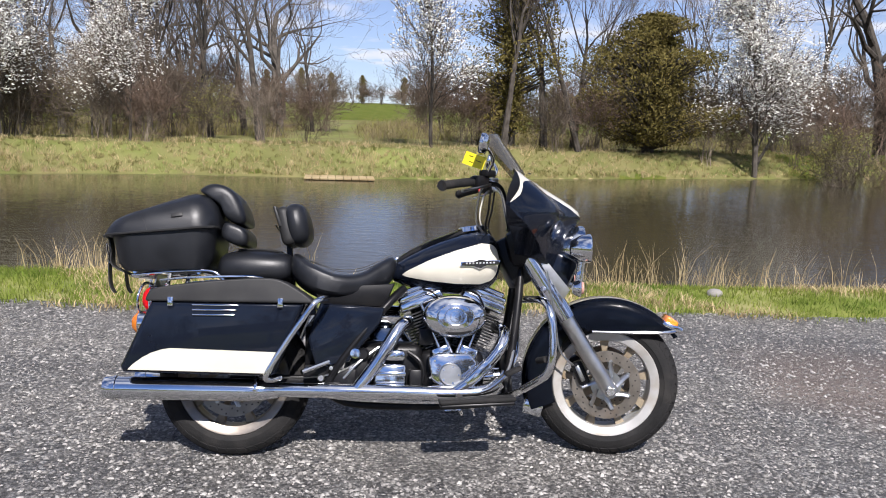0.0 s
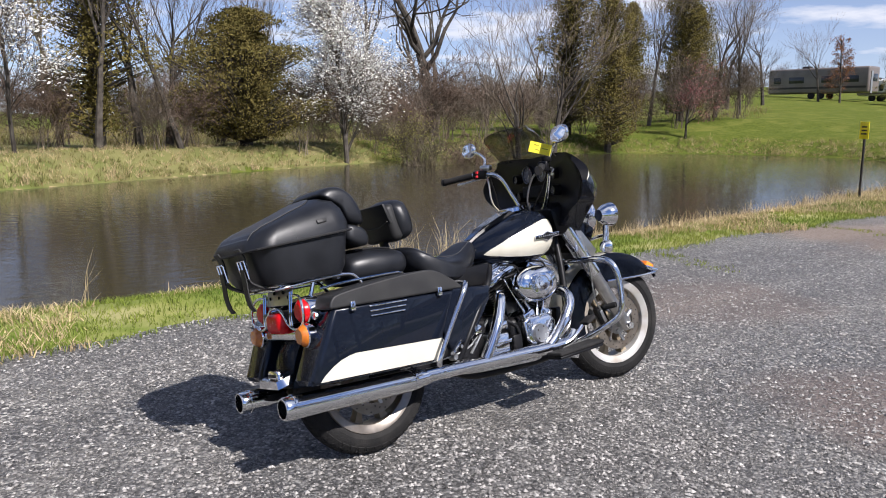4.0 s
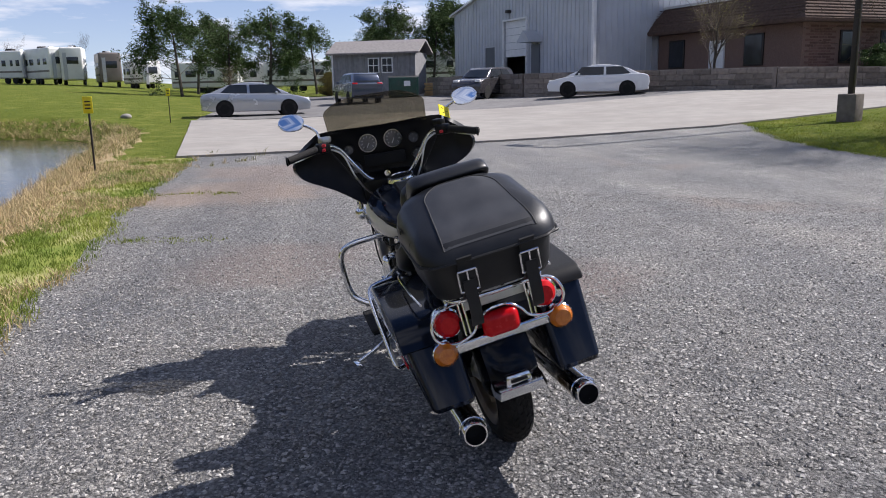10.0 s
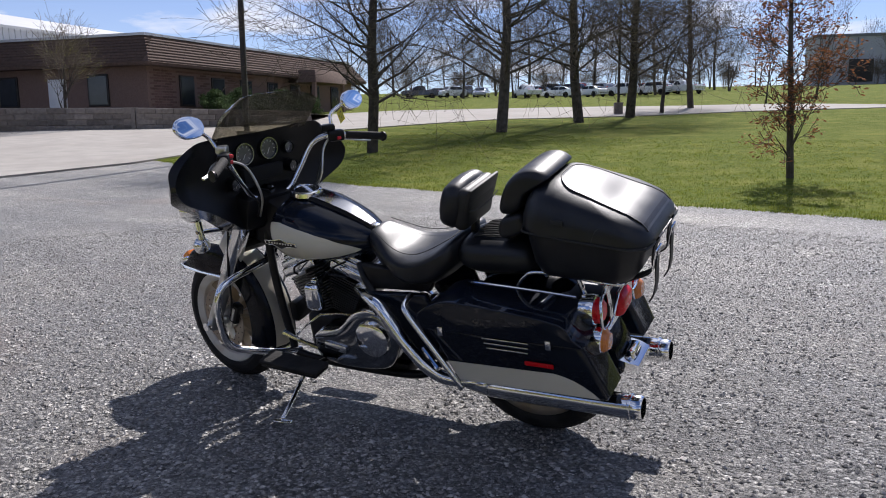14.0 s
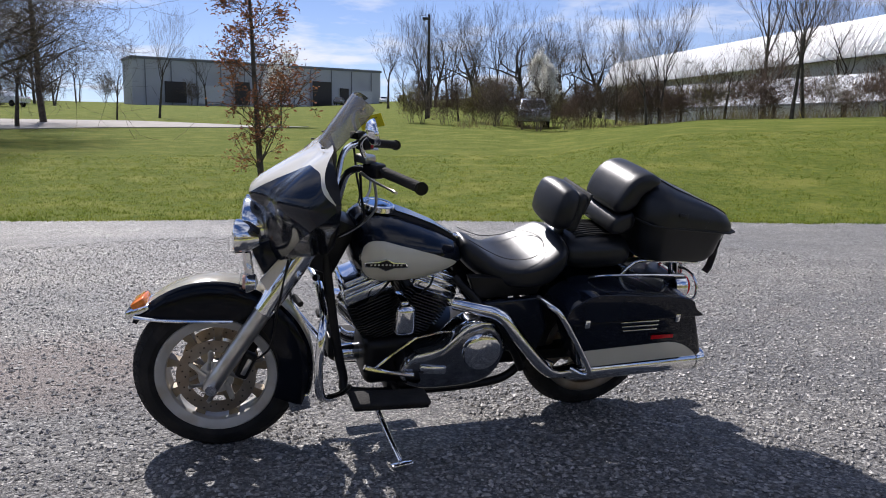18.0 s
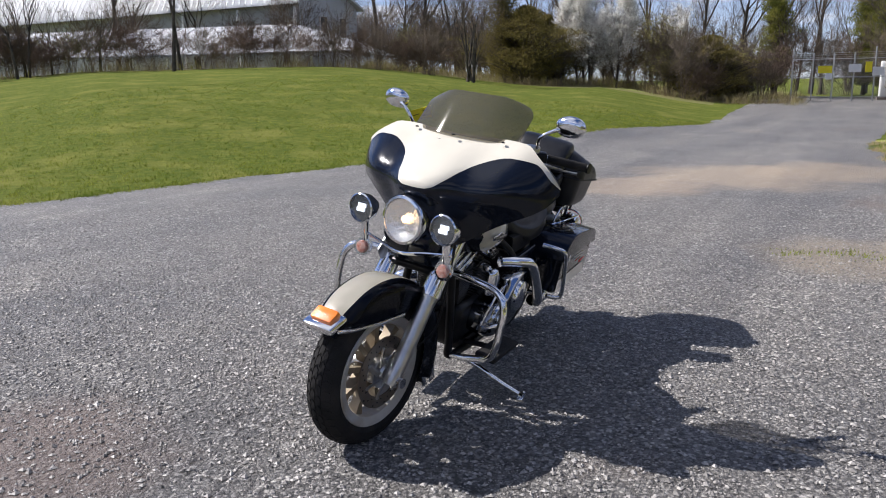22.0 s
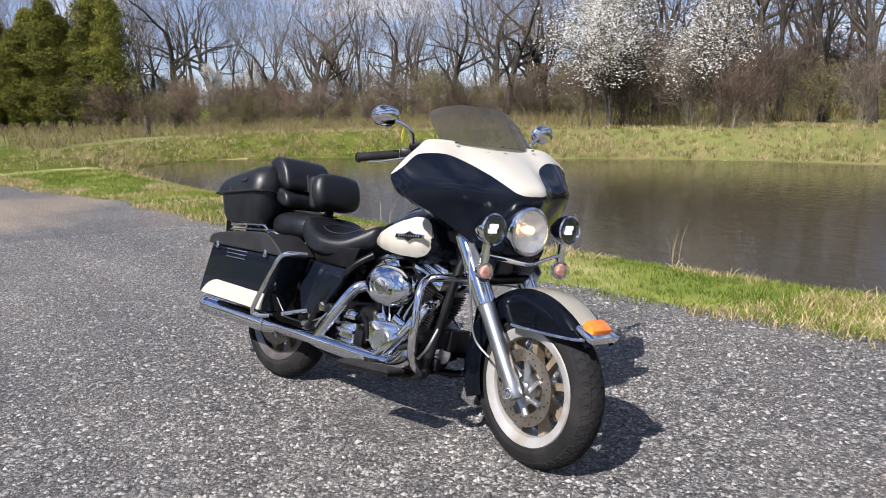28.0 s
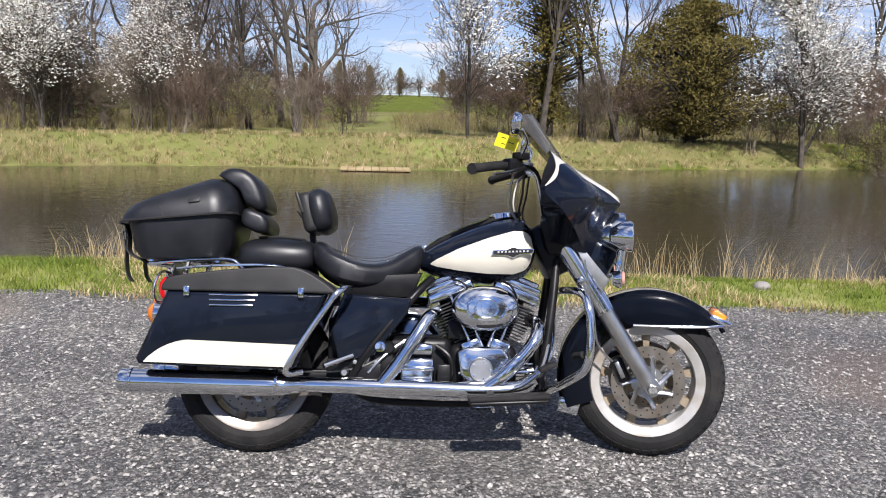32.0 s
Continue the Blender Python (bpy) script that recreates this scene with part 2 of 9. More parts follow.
def gravel_material():
    m = bpy.data.materials.new("packed_gravel")
    m.use_nodes = True
    N, L = m.node_tree.nodes, m.node_tree.links
    p = N["Principled BSDF"]
    geo = N.new("ShaderNodeNewGeometry")

    def tex(kind, scale, **kw):
        n = N.new(kind)
        n.inputs["Scale"].default_value = scale
        for k, v in kw.items():
            n.inputs[k].default_value = v
        L.new(geo.outputs["Position"], n.inputs["Vector"])
        return n

    def ramp(src, *stops):
        r = N.new("ShaderNodeValToRGB")
        for k, (pos, c) in enumerate(stops):
            e = r.color_ramp.elements[k] if k < 2 else r.color_ramp.elements.new(pos)
            e.position, e.color = pos, rgb(c)
        L.new(src, r.inputs[0])
        return r.outputs[0]

    def mixed(f, a, b, mode="MIX"):
        x = N.new("ShaderNodeMix")
        x.data_type, x.blend_type = "RGBA", mode
        for k, v in ((0, f), (6, a), (7, b)):
            if isinstance(v, (int, float)):
                x.inputs[k].default_value = v
            elif isinstance(v, tuple):
                x.inputs[k].default_value = rgb(v)
            else:
                L.new(v, x.inputs[k])
        return x.outputs[2]

    cells = tex("ShaderNodeTexVoronoi", 62)
    chips = tex("ShaderNodeTexVoronoi", 120)
    sep1 = N.new("ShaderNodeSeparateColor")
    L.new(cells.outputs["Color"], sep1.inputs[0])
    sep2 = N.new("ShaderNodeSeparateColor")
    L.new(chips.outputs["Color"], sep2.inputs[0])
    coarse = ramp(sep1.outputs[0], (0.0, (0.026, 0.026, 0.028)), (0.40, (0.132, 0.130, 0.128)), (0.75, (0.262, 0.257, 0.250)), (1.0, (0.58, 0.57, 0.55)))
    dust = ramp(sep2.outputs[0], (0.0, (0.024, 0.024, 0.025)), (0.45, (0.124, 0.121, 0.118)), (0.8, (0.236, 0.230, 0.222)), (1.0, (0.52, 0.51, 0.49)))
    blend = tex("ShaderNodeTexNoise", 3.2, Detail=5.0, Roughness=0.6)
    grain = mixed(ramp(blend.outputs[0], (0.40, (0, 0, 0)), (0.60, (1, 1, 1))), dust, coarse)
    # the shade in the gaps between stones is painted as near-black cell borders
    grain = mixed(ramp(cells.outputs["Distance"], (0.35, (0, 0, 0)), (0.75, (0.55, 0.55, 0.55))), grain, (0.034, 0.032, 0.030))
    big = tex("ShaderNodeTexNoise", 0.55, Detail=7.0, Roughness=0.6)
    base = mixed(ramp(big.outputs[0], (0.42, (0, 0, 0)), (0.68, (1, 1, 1))), grain, mixed(1.0, grain, (1.38, 1.34, 1.27), "MULTIPLY"))
    clay = tex("ShaderNodeTexNoise", 0.33, Detail=6.0, Roughness=0.62)
    base = mixed(ramp(clay.outputs[0], (0.60, (0, 0, 0)), (0.74, (0.55, 0.55, 0.55))), base, (0.235, 0.16, 0.115))
    edge = tex("ShaderNodeTexNoise", 1.1, Detail=7.0, Roughness=0.65)
    for cx, cy, size, tone in ((7.3, 5.1, 2.0, (0.32, 0.22, 0.15)), (10.0, 4.6, 1.9, (0.28, 0.20, 0.15)), (-7.2, 2.0, 1.6, (0.44, 0.34, 0.24)), (-9.0, 3.2, 2.2, (0.46, 0.36, 0.25)), (-10.0, 4.3, 1.8, (0.46, 0.36, 0.25)), (-3.7, 4.9, 1.1, (0.36, 0.29, 0.20)), (2.6, 4.3, 1.2, (0.20, 0.145, 0.115)), (1.6, 2.2, 0.9, (0.21, 0.15, 0.12))):
        dist = N.new("ShaderNodeVectorMath")
        dist.operation = "DISTANCE"
        dist.inputs[1].default_value = (cx, cy, 0)
        L.new(geo.outputs["Position"], dist.inputs[0])
        ratio = N.new("ShaderNodeMath")
        ratio.operation = "MULTIPLY_ADD"
        ratio.inputs[1].default_value, ratio.inputs[2].default_value = -1 / size, 0.95
        L.new(dist.outputs["Value"], ratio.inputs[0])
        both = N.new("ShaderNodeMath")
        both.operation = "ADD"
        L.new(ratio.outputs[0], both.inputs[0])
        L.new(edge.outputs[0], both.inputs[1])
        base = mixed(ramp(both.outputs[0], (0.62, (0, 0, 0)), (1.0, (0.85, 0.85, 0.85))), base, mixed(0.4, tone, grain))
    lanes = N.new("ShaderNodeTexNoise")
    lanes.inputs["Scale"].default_value, lanes.inputs["Detail"].default_value = 1.0, 4.0
    stretch = N.new("ShaderNodeMapping")
    stretch.inputs["Scale"].default_value, stretch.inputs["Rotation"].default_value = (0.10, 1.1, 1), (0, 0, radians(6))
    L.new(geo.outputs["Position"], stretch.inputs[0])
    L.new(stretch.outputs[0], lanes.inputs["Vector"])
    base = mixed(1.0, base, ramp(lanes.outputs[0], (0.35, (0.78, 0.78, 0.78)), (0.65, (1.20, 1.18, 1.13))), "MULTIPLY")
    L.new(base, p.inputs["Base Color"])
    p.inputs["Roughness"].default_value = 0.5
    p.inputs["Specular IOR Level"].default_value = 0.5
    fine = tex("ShaderNodeTexNoise", 240, Detail=4.0)
    hgt_mix = N.new("ShaderNodeMath")
    hgt_mix.operation = "SUBTRACT"
    L.new(fine.outputs[0], hgt_mix.inputs[0])
    L.new(cells.outputs["Distance"], hgt_mix.inputs[1])
    bp = N.new("ShaderNodeBump")
    bp.inputs["Strength"].default_value, bp.inputs["Distance"].default_value = 0.75, 0.022
    L.new(hgt_mix.outputs[0], bp.inputs["Height"])
    L.new(bp.outputs[0], p.inputs["Normal"])
    return m


M["gravel"] = gravel_material()


def water_material():
    m = bpy.data.materials.new("pond_water")
    m.use_nodes = True
    N, L = m.node_tree.nodes, m.node_tree.links
    p = N["Principled BSDF"]
    p.inputs["Base Color"].default_value = (0.044, 0.038, 0.023, 1)
    p.inputs["Roughness"].default_value = 0.10
    p.inputs["IOR"].default_value = 1.33
    geo = N.new("ShaderNodeNewGeometry")
    mp = N.new("ShaderNodeMapping")
    mp.inputs["Scale"].default_value = (1.0, 1.9, 1)
    L.new(geo.outputs["Position"], mp.inputs[0])
    a = N.new("ShaderNodeTexNoise")
    a.inputs["Scale"].default_value, a.inputs["Detail"].default_value = 3.4, 4
    L.new(mp.outputs[0], a.inputs["Vector"])
    bp = N.new("ShaderNodeBump")
    bp.inputs["Strength"].default_value, bp.inputs["Distance"].default_value = 0.3, 0.022
    L.new(a.outputs[0], bp.inputs["Height"])
    L.new(bp.outputs[0], p.inputs["Normal"])
    return m


M["water"] = water_material()

# ---- building tools ----
def part(name, bm, material, parent=None, label="", smooth=True, m=None):
    """Links a bmesh as one mesh object under a thing or a part."""
    me = bpy.data.meshes.new(name)
    bmesh.ops.recalc_face_normals(bm, faces=bm.faces)
    bm.to_mesh(me)
    bm.free()
    return part_mesh(name, me, material, parent, label, smooth, m)


def part_mesh(name, me, material, parent=None, label="", smooth=True, m=None):
    for x in (material if isinstance(material, (list, tuple)) else [material]):
        me.materials.append(x)
    if smooth:
        me.shade_smooth()
        me.set_sharp_from_angle(angle=radians(38))
    ob = new(name, me)
    if parent is not None:
        ob.parent = parent
    if m is not None:
        ob.matrix_basis = m
    if label:
        ob["label"] = label
    return ob


def thing(name, label, category, m=None, group="", kind=""):
    ob = tagged(new(name), label, category, group, kind)
    ob.empty_display_size = 0.2
    if m is not None:
        ob.matrix_basis = m
    return ob


def raw_mesh(name, verts, faces):
    me = bpy.data.meshes.new(name)
    me.from_pydata(verts, [], faces)
    me.update()
    return me


def box(sx, sy, sz, at=(0, 0, 0), bevel=0.0, seg=2, taper=None, bm=None, rot=None):
    """A box centred at `at`, with rounded edges; taper scales its top in x and y."""
    b = bmesh.new()
    bmesh.ops.create_cube(b, size=1)
    for v in b.verts:
        k = taper if taper and v.co.z > 0 else (1, 1)
        v.co = Vector((v.co.x * sx * k[0], v.co.y * sy * k[1], v.co.z * sz))
    if bevel:
        bmesh.ops.bevel(b, geom=b.edges[:], offset=bevel, segments=seg, profile=0.5, affect="EDGES", clamp_overlap=True)
    if rot:
        bmesh.ops.transform(b, matrix=Euler([radians(a) for a in rot]).to_matrix().to_4x4(), verts=b.verts)
    bmesh.ops.translate(b, vec=Vector(at), verts=b.verts)
    return merge(bm, b)


def merge(bm, b):
    if bm is None:
        return b
    me = bpy.data.meshes.new("tmp")
    b.to_mesh(me)
    b.free()
    bm.from_mesh(me)
    bpy.data.meshes.remove(me)
    return bm


def spin(profile, at=(0, 0, 0), axis="y", n=32, bm=None, closed=False):
    """Turns a profile of (radius, along) round an axis through `at`."""
    b = bmesh.new()
    rings = []
    for k in range(n):
        a = 2 * math.pi * k / n
        ring = []
        for r, h in profile:
            c, s = r * math.cos(a), r * math.sin(a)
            co = {"x": (h, c, s), "y": (c, h, s), "z": (c, s, h)}[axis]
            ring.append(b.verts.new(Vector(co) + Vector(at)))
        rings.append(ring)
    m = len(profile)
    for k in range(n):
        A, B = rings[k], rings[(k + 1) % n]
        for j in range(m if closed else m - 1):
            f = [A[j], A[(j + 1) % m], B[(j + 1) % m], B[j]]
            b.faces.new(f)
    bmesh.ops.remove_doubles(b, verts=b.verts, dist=1e-5)
    return merge(bm, b)


def smooth_path(pts, steps=6):
    """Points along a smooth curve through pts."""
    P = [Vector(p) for p in pts]
    if len(P) < 3 or steps < 2:
        return P
    out = []
    for i in range(len(P) - 1):
        p0, p1, p2, p3 = P[max(i - 1, 0)], P[i], P[i + 1], P[min(i + 2, len(P) - 1)]
        for k in range(steps):
            t = k / steps
            out.append(0.5 * ((2 * p1) + (p2 - p0) * t + (2 * p0 - 5 * p1 + 4 * p2 - p3) * t * t + (3 * p1 - p0 - 3 * p2 + p3) * t ** 3))
    out.append(P[-1])
    return out


def tube(pts, radius, n=10, steps=6, bm=None, ends=True, squash=1.0):
    """A round bar along a smooth curve; radius is a number or one for each given point."""
    path = smooth_path(pts, steps)
    if isinstance(radius, (int, float)):
        R = [radius] * len(path)
    else:
        R = [float(np.interp(i / (len(path) - 1) * (len(radius) - 1), range(len(radius)), radius)) for i in range(len(path))]
    b = bmesh.new()
    rings, side = [], None
    for i, p in enumerate(path):
        d = (path[min(i + 1, len(path) - 1)] - path[max(i - 1, 0)]).normalized()
        if side is None:
            side = d.orthogonal().normalized()
        side = (side - d * side.dot(d)).normalized()
        other = d.cross(side)
        rings.append([b.verts.new(p + R[i] * (math.cos(2 * math.pi * k / n) * side + squash * math.sin(2 * math.pi * k / n) * other)) for k in range(n)])
    for A, B in zip(rings, rings[1:]):
        for k in range(n):
            b.faces.new((A[k], A[(k + 1) % n], B[(k + 1) % n], B[k]))
    if ends:
        b.faces.new(rings[0][::-1])
        b.faces.new(rings[-1])
    return merge(bm, b)


def loft(sections, bm=None, caps=True, closed=True):
    """A skin over equal-length sections of points."""
    b = bmesh.new()
    rings = [[b.verts.new(Vector(p)) for p in s] for s in sections]
    n = len(rings[0])
    for A, B in zip(rings, rings[1:]):
        for k in range(n if closed else n - 1):
            b.faces.new((A[k], A[(k + 1) % n], B[(k + 1) % n], B[k]))
    if caps and closed:
        b.faces.new(rings[0][::-1])
        b.faces.new(rings[-1])
    return merge(bm, b)


def slab(outline, y0, y1, bevel=0.0, seg=2, bm=None, plane="xz"):
    """A flat outline given a thickness across its plane."""
    b = bmesh.new()
    put = {"xz": lambda a, c, d: (a, d, c), "yz": lambda a, c, d: (d, a, c), "xy": lambda a, c, d: (a, c, d)}[plane]
    lo = [b.verts.new(put(a, c, y0)) for a, c in outline]
    hi = [b.verts.new(put(a, c, y1)) for a, c in outline]
    n = len(lo)
    b.faces.new(lo)
    b.faces.new(hi[::-1])
    for k in range(n):
        b.faces.new((lo[k], lo[(k + 1) % n], hi[(k + 1) % n], hi[k]))
    bmesh.ops.recalc_face_normals(b, faces=b.faces)
    if bevel:
        rim = [e for e in b.edges if (e.verts[0] in lo) == (e.verts[1] in lo)]
        bmesh.ops.bevel(b, geom=rim, offset=bevel, segments=seg, profile=0.5, affect="EDGES", clamp_overlap=True)
    return merge(bm, b)


def curve2(pts, steps=6, closed=False):
    """A smooth 2D outline through pts."""
    q = [(a, b, 0) for a, b in pts]
    if closed:
        w = [q[-1]] + q + q[:2]
        full = smooth_path(w, steps)
        full = full[steps:steps * (len(q) + 1)]
    else:
        full = smooth_path(q, steps)
    return [(p.x, p.y) for p in full]

# ---- land ----
RISE_AZ = (-180, -172, -160, -140, -125, -110, -90, -30, -10, 5, 20, 35, 50, 65, 80, 95, 108, 122, 150, 180)
RISE = (0, .01, .09, .172, .16, .06, .045, .04, .022, .012, .03, .045, .03, .005, .004, .018, .014, .005, 0, 0)
POND = [(-19.5, 9.6), (-21, 12), (-18.5, 15), (-12, 18), (-7.5, 20), (-2, 20.8), (2, 22.4), (8, 25), (16, 28), (22, 28.5), (28, 24.5),
        (30, 19), (28, 14), (24, 11.5), (15, 9.9), (8, 8.7), (0, 8.0), (-8, 7.9), (-14, 8.5)]
POND = curve2(POND, 4, True)
WATER_Z = -0.35


def rise(x, y):
    """The height of the open ground, without the pond's banks."""
    dx, dy = x, y - 3.4
    d = math.hypot(dx, dy)
    if d < 8:
        return 0.0
    a, k = math.degrees(math.atan2(dy, dx)), 0.0
    for i in range(len(RISE) - 1):
        if RISE_AZ[i] <= a <= RISE_AZ[i + 1]:
            u = (a - RISE_AZ[i]) / (RISE_AZ[i + 1] - RISE_AZ[i])
            k = RISE[i] + (RISE[i + 1] - RISE[i]) * u * u * (3 - 2 * u)
            break
    d0 = float(np.interp(a, [-142, -118, -54, -26, -4, 14, 71, 89], [12, 9.5, 9.5, 12, 12, 18, 18, 12]))
    s = 0.5 * (d - d0 + math.sqrt((d - d0) ** 2 + 9)) - 0.5 * (8 - d0 + math.sqrt((8 - d0) ** 2 + 9))
    w = min(1, max(0, (-106 - a) / 16))
    s += (17 * (1 - math.exp(-s / 17)) - s) * w * w * (3 - 2 * w)
    return k * min(s, 190)


POND_A = np.array(POND)
POND_B = np.roll(POND_A, -1, 0)


def pond_distance(x, y):
    """Metres to the water's edge, negative on the water."""
    p = np.array((x, y))
    e, w = POND_B - POND_A, p - POND_A
    t = np.clip((w * e).sum(1) / (e * e).sum(1), 0, 1)
    d = np.sqrt(((w - e * t[:, None]) ** 2).sum(1).min())
    up1, up2 = POND_A[:, 1] <= y, POND_B[:, 1] <= y
    cross = e[:, 0] * w[:, 1] - e[:, 1] * w[:, 0]
    turns = np.sum((up1 & ~up2 & (cross > 0)).astype(int) - (~up1 & up2 & (cross < 0)).astype(int))
    return -d if turns else d


def land(x, y):
    z = rise(x, y)
    if -30 < x < 40 and (5 if x < 14 else 0) < y < 40:
        d = pond_distance(x, y)
        e = min(1, max(0, d / 9))
        z *= e * e * (3 - 2 * e)
        if d < 0:
            return WATER_Z - min(1.2, -0.5 * d) - 0.02
        far = min(1, max(0, (y - 10) / 4))
        u = min(1, d / (1.5 + far * 0.6))
        z += WATER_Z * (1 - u * u * (3 - 2 * u)) + far * 0.35 * u * max(0, 1 - max(0, d - 2.5) / 10)
        z += 0.05 * min(1, d / 2) * min(1, max(0, y - 6.8)) * noise.noise((x * 0.7, y * 0.7, 3.0))
    elif math.hypot(x, y) > 14 and not (-62 < x < 16 and -8 < y < 9):
        z += 0.12 * noise.noise((x * 0.06, y * 0.06, 1.0))
    return z


LOT_HI = ([-62, -46, -24, -15.5, -9, -4.4, 0, 6.7, 9.4, 13.7, 18], [8, 7.2, 4.9, 4.7, 5.5, 5.45, 5.75, 6.3, 6.4, 6.6, 6.7])
LOT_LO = ([-62, -48, -22, -10.8, -6.2, -2.5, 0.3, 4.2, 8.3, 11.2, 16.5, 18.2], [-4, -2.4, 0.05, -1.8, -3.4, -4.4, -4.95, -5.05, -5.35, -5.6, -7.4, -8.6])


def lot_hi(x):
    return float(np.interp(x, *LOT_HI)) + 0.16 * noise.noise((x * 0.8, 0.0, 5.0)) + 0.06 * noise.noise((x * 3.1, 0.0, 8.0))


def lot_lo(x):
    return float(np.interp(x, *LOT_LO)) + 0.16 * noise.noise((x * 0.8, 9.0, 5.0)) + 0.06 * noise.noise((x * 3.1, 9.0, 8.0))


def on_lot(x, y):
    return -60 < x < 17.4 and lot_lo(x) < y < lot_hi(x)


radii = [0.0]
while radii[-1] < 1800:
    r = radii[-1]
    radii.append(r + (0.6 if r < 1.7 else 0.16 if r < 8 else 0.3 if r < 46 else r * 0.05))
SEG = 300
verts, faces = [(0, 3.4, -0.012)], []
for r in radii[1:]:
    for k in range(SEG):
        a = 2 * math.pi * k / SEG
        x, y = r * math.cos(a), 3.4 + r * math.sin(a)
        verts.append((x, y, land(x, y) - (0.012 if on_lot(x, y) else -0.004)))
for k in range(SEG):
    faces.append((0, 1 + k, 1 + (k + 1) % SEG))
for i in range(len(radii) - 2):
    b0, b1 = 1 + i * SEG, 1 + (i + 1) * SEG
    for k in range(SEG):
        faces.append((b0 + k, b1 + k, b1 + (k + 1) % SEG, b0 + (k + 1) % SEG))


def wooded(x, y):
    """The floor of the woods and thickets round the pond and to the west."""
    n = 2.5 * noise.noise((x * 0.15, y * 0.15, 2))
    if y > 9 and -60 < x < 14:
        d = pond_distance(x, y)
        return 5.5 + n < d < 34
    if -75 < x < -32 and y > 6 + n:
        return True
    return -80 < x < -36 + n and y < -3


land_me = raw_mesh("ground", verts, faces)
for poly in land_me.polygons:
    x, y, _ = poly.center
    if -30 < x < 40 and 5 < y < 40:
        d = pond_distance(x, y)
        if d < (0.5 if y < 9.5 and x < 4 else 1.5 if y < 10.6 and x > 4 else -0.15) + (0.6 if y < 10 else 0.35) * noise.noise((x * 0.6, y * 0.6, 7)):
            poly.material_index = 1
    if poly.material_index == 0 and 12 < y < 40 and -14 < x < 12 and pond_distance(x, y) < 7 and noise.noise((x * 0.25, y * 0.5, 3)) > -0.5:
        poly.material_index = 2
    if wooded(x, y):
        poly.material_index = 2
    if poly.material_index == 0 and -17 < x < 13.2 and lot_hi(x) - 0.3 < y < 9.6:
        poly.material_index = 3
ground = part_mesh("ground", land_me, [M["grass"], M["soil"], M["litter"], M["bank_ground"]])
tagged(ground, "spring lawn and field of short green and yellowed grass", "ground", kind="structure")

bm = bmesh.new()
bm.faces.new([bm.verts.new((x, y, WATER_Z)) for x, y in [(-24, 6.5), (34, 6.5), (34, 32), (-24, 32)]])
tagged(part("pond_water", bm, M["water"]), "brown still pond water reflecting trees and sky", "pond", kind="structure")


def sheet(name, A, B, nu, nv, lift, material, label, category):
    """A paved strip between two lines of points, laid on the land."""
    def along(P, u):
        s = u * (len(P) - 1)
        i = min(int(s), len(P) - 2)
        return Vector((*P[i], 0)).lerp(Vector((*P[i + 1], 0)), s - i)
    verts, faces = [], []
    for i in range(nu + 1):
        a, b = along(A, i / nu), along(B, i / nu)
        for j in range(-1, nv + 2):
            p = a.lerp(b, min(nv, max(0, j)) / nv)
            verts.append((p.x, p.y, land(p.x, p.y) + lift - (0.15 if j in (-1, nv + 1) else 0)))
    for i in range(nu):
        for j in range(nv + 2):
            k = i * (nv + 3) + j
            faces.append((k, k + nv + 3, k + nv + 4, k + 1))
    return tagged(part_mesh(name, raw_mesh(name, verts, faces), material), label, category, kind="structure")


xs = [-60 + 0.25 * i for i in range(int(77.8 / 0.25) + 1)]
sheet("gravel_lot", [(x, lot_lo(x)) for x in xs], [(x, lot_hi(x)) for x in xs], len(xs) - 1, 44, 0.0, M["gravel"], "packed grey gravel lot with loose stones and tan clay patches", "gravel lot")
sheet("concrete_road", [(13.4, 6.9), (13.7, 5), (14.0, 3), (14.9, -6), (17.2, -12), (20, -20), (18, -30), (8, -39), (-3, -44)],
      [(30.5, 9.2), (29, 5.5), (28.5, 2), (28.8, -6), (29.6, -12), (34, -27), (34, -42), (20, -50), (8, -50)], 200, 30, 0.045, M["concrete"], "pale worn concrete driveway crossing the lot", "driveway")
sheet("asphalt_lot", [(30.6, 9.0), (28.5, 2), (28.8, -6), (29.6, -12), (31.5, -19)], [(62, 9), (62, 3), (62, -4), (60, -10), (44, -18)], 90, 60, 0.04, M["asphalt"], "grey asphalt parking area beside the buildings", "parking area")

# ---- plants ----
def limb_mesh(segs, sides=5):
    """Tapered limbs: segs is a list of (points, radii)."""
    verts, faces = [], []
    for pts, rad in segs:
        n = sides if rad[0] > 0.02 else 3
        base, side = len(verts), None
        for i, p in enumerate(pts):
            d = (pts[min(i + 1, len(pts) - 1)] - pts[max(i - 1, 0)]).normalized()
            if side is None:
                side = d.orthogonal().normalized()
            side = (side - d * side.dot(d)).normalized()
            o = d.cross(side)
            for k in range(n):
                a = 2 * math.pi * k / n
                verts.append(p + rad[i] * (math.cos(a) * side + math.sin(a) * o))
        for i in range(len(pts) - 1):
            for k in range(n):
                q = base + i * n
                faces.append((q + k, q + (k + 1) % n, q + n + (k + 1) % n, q + n + k))
    return verts, faces


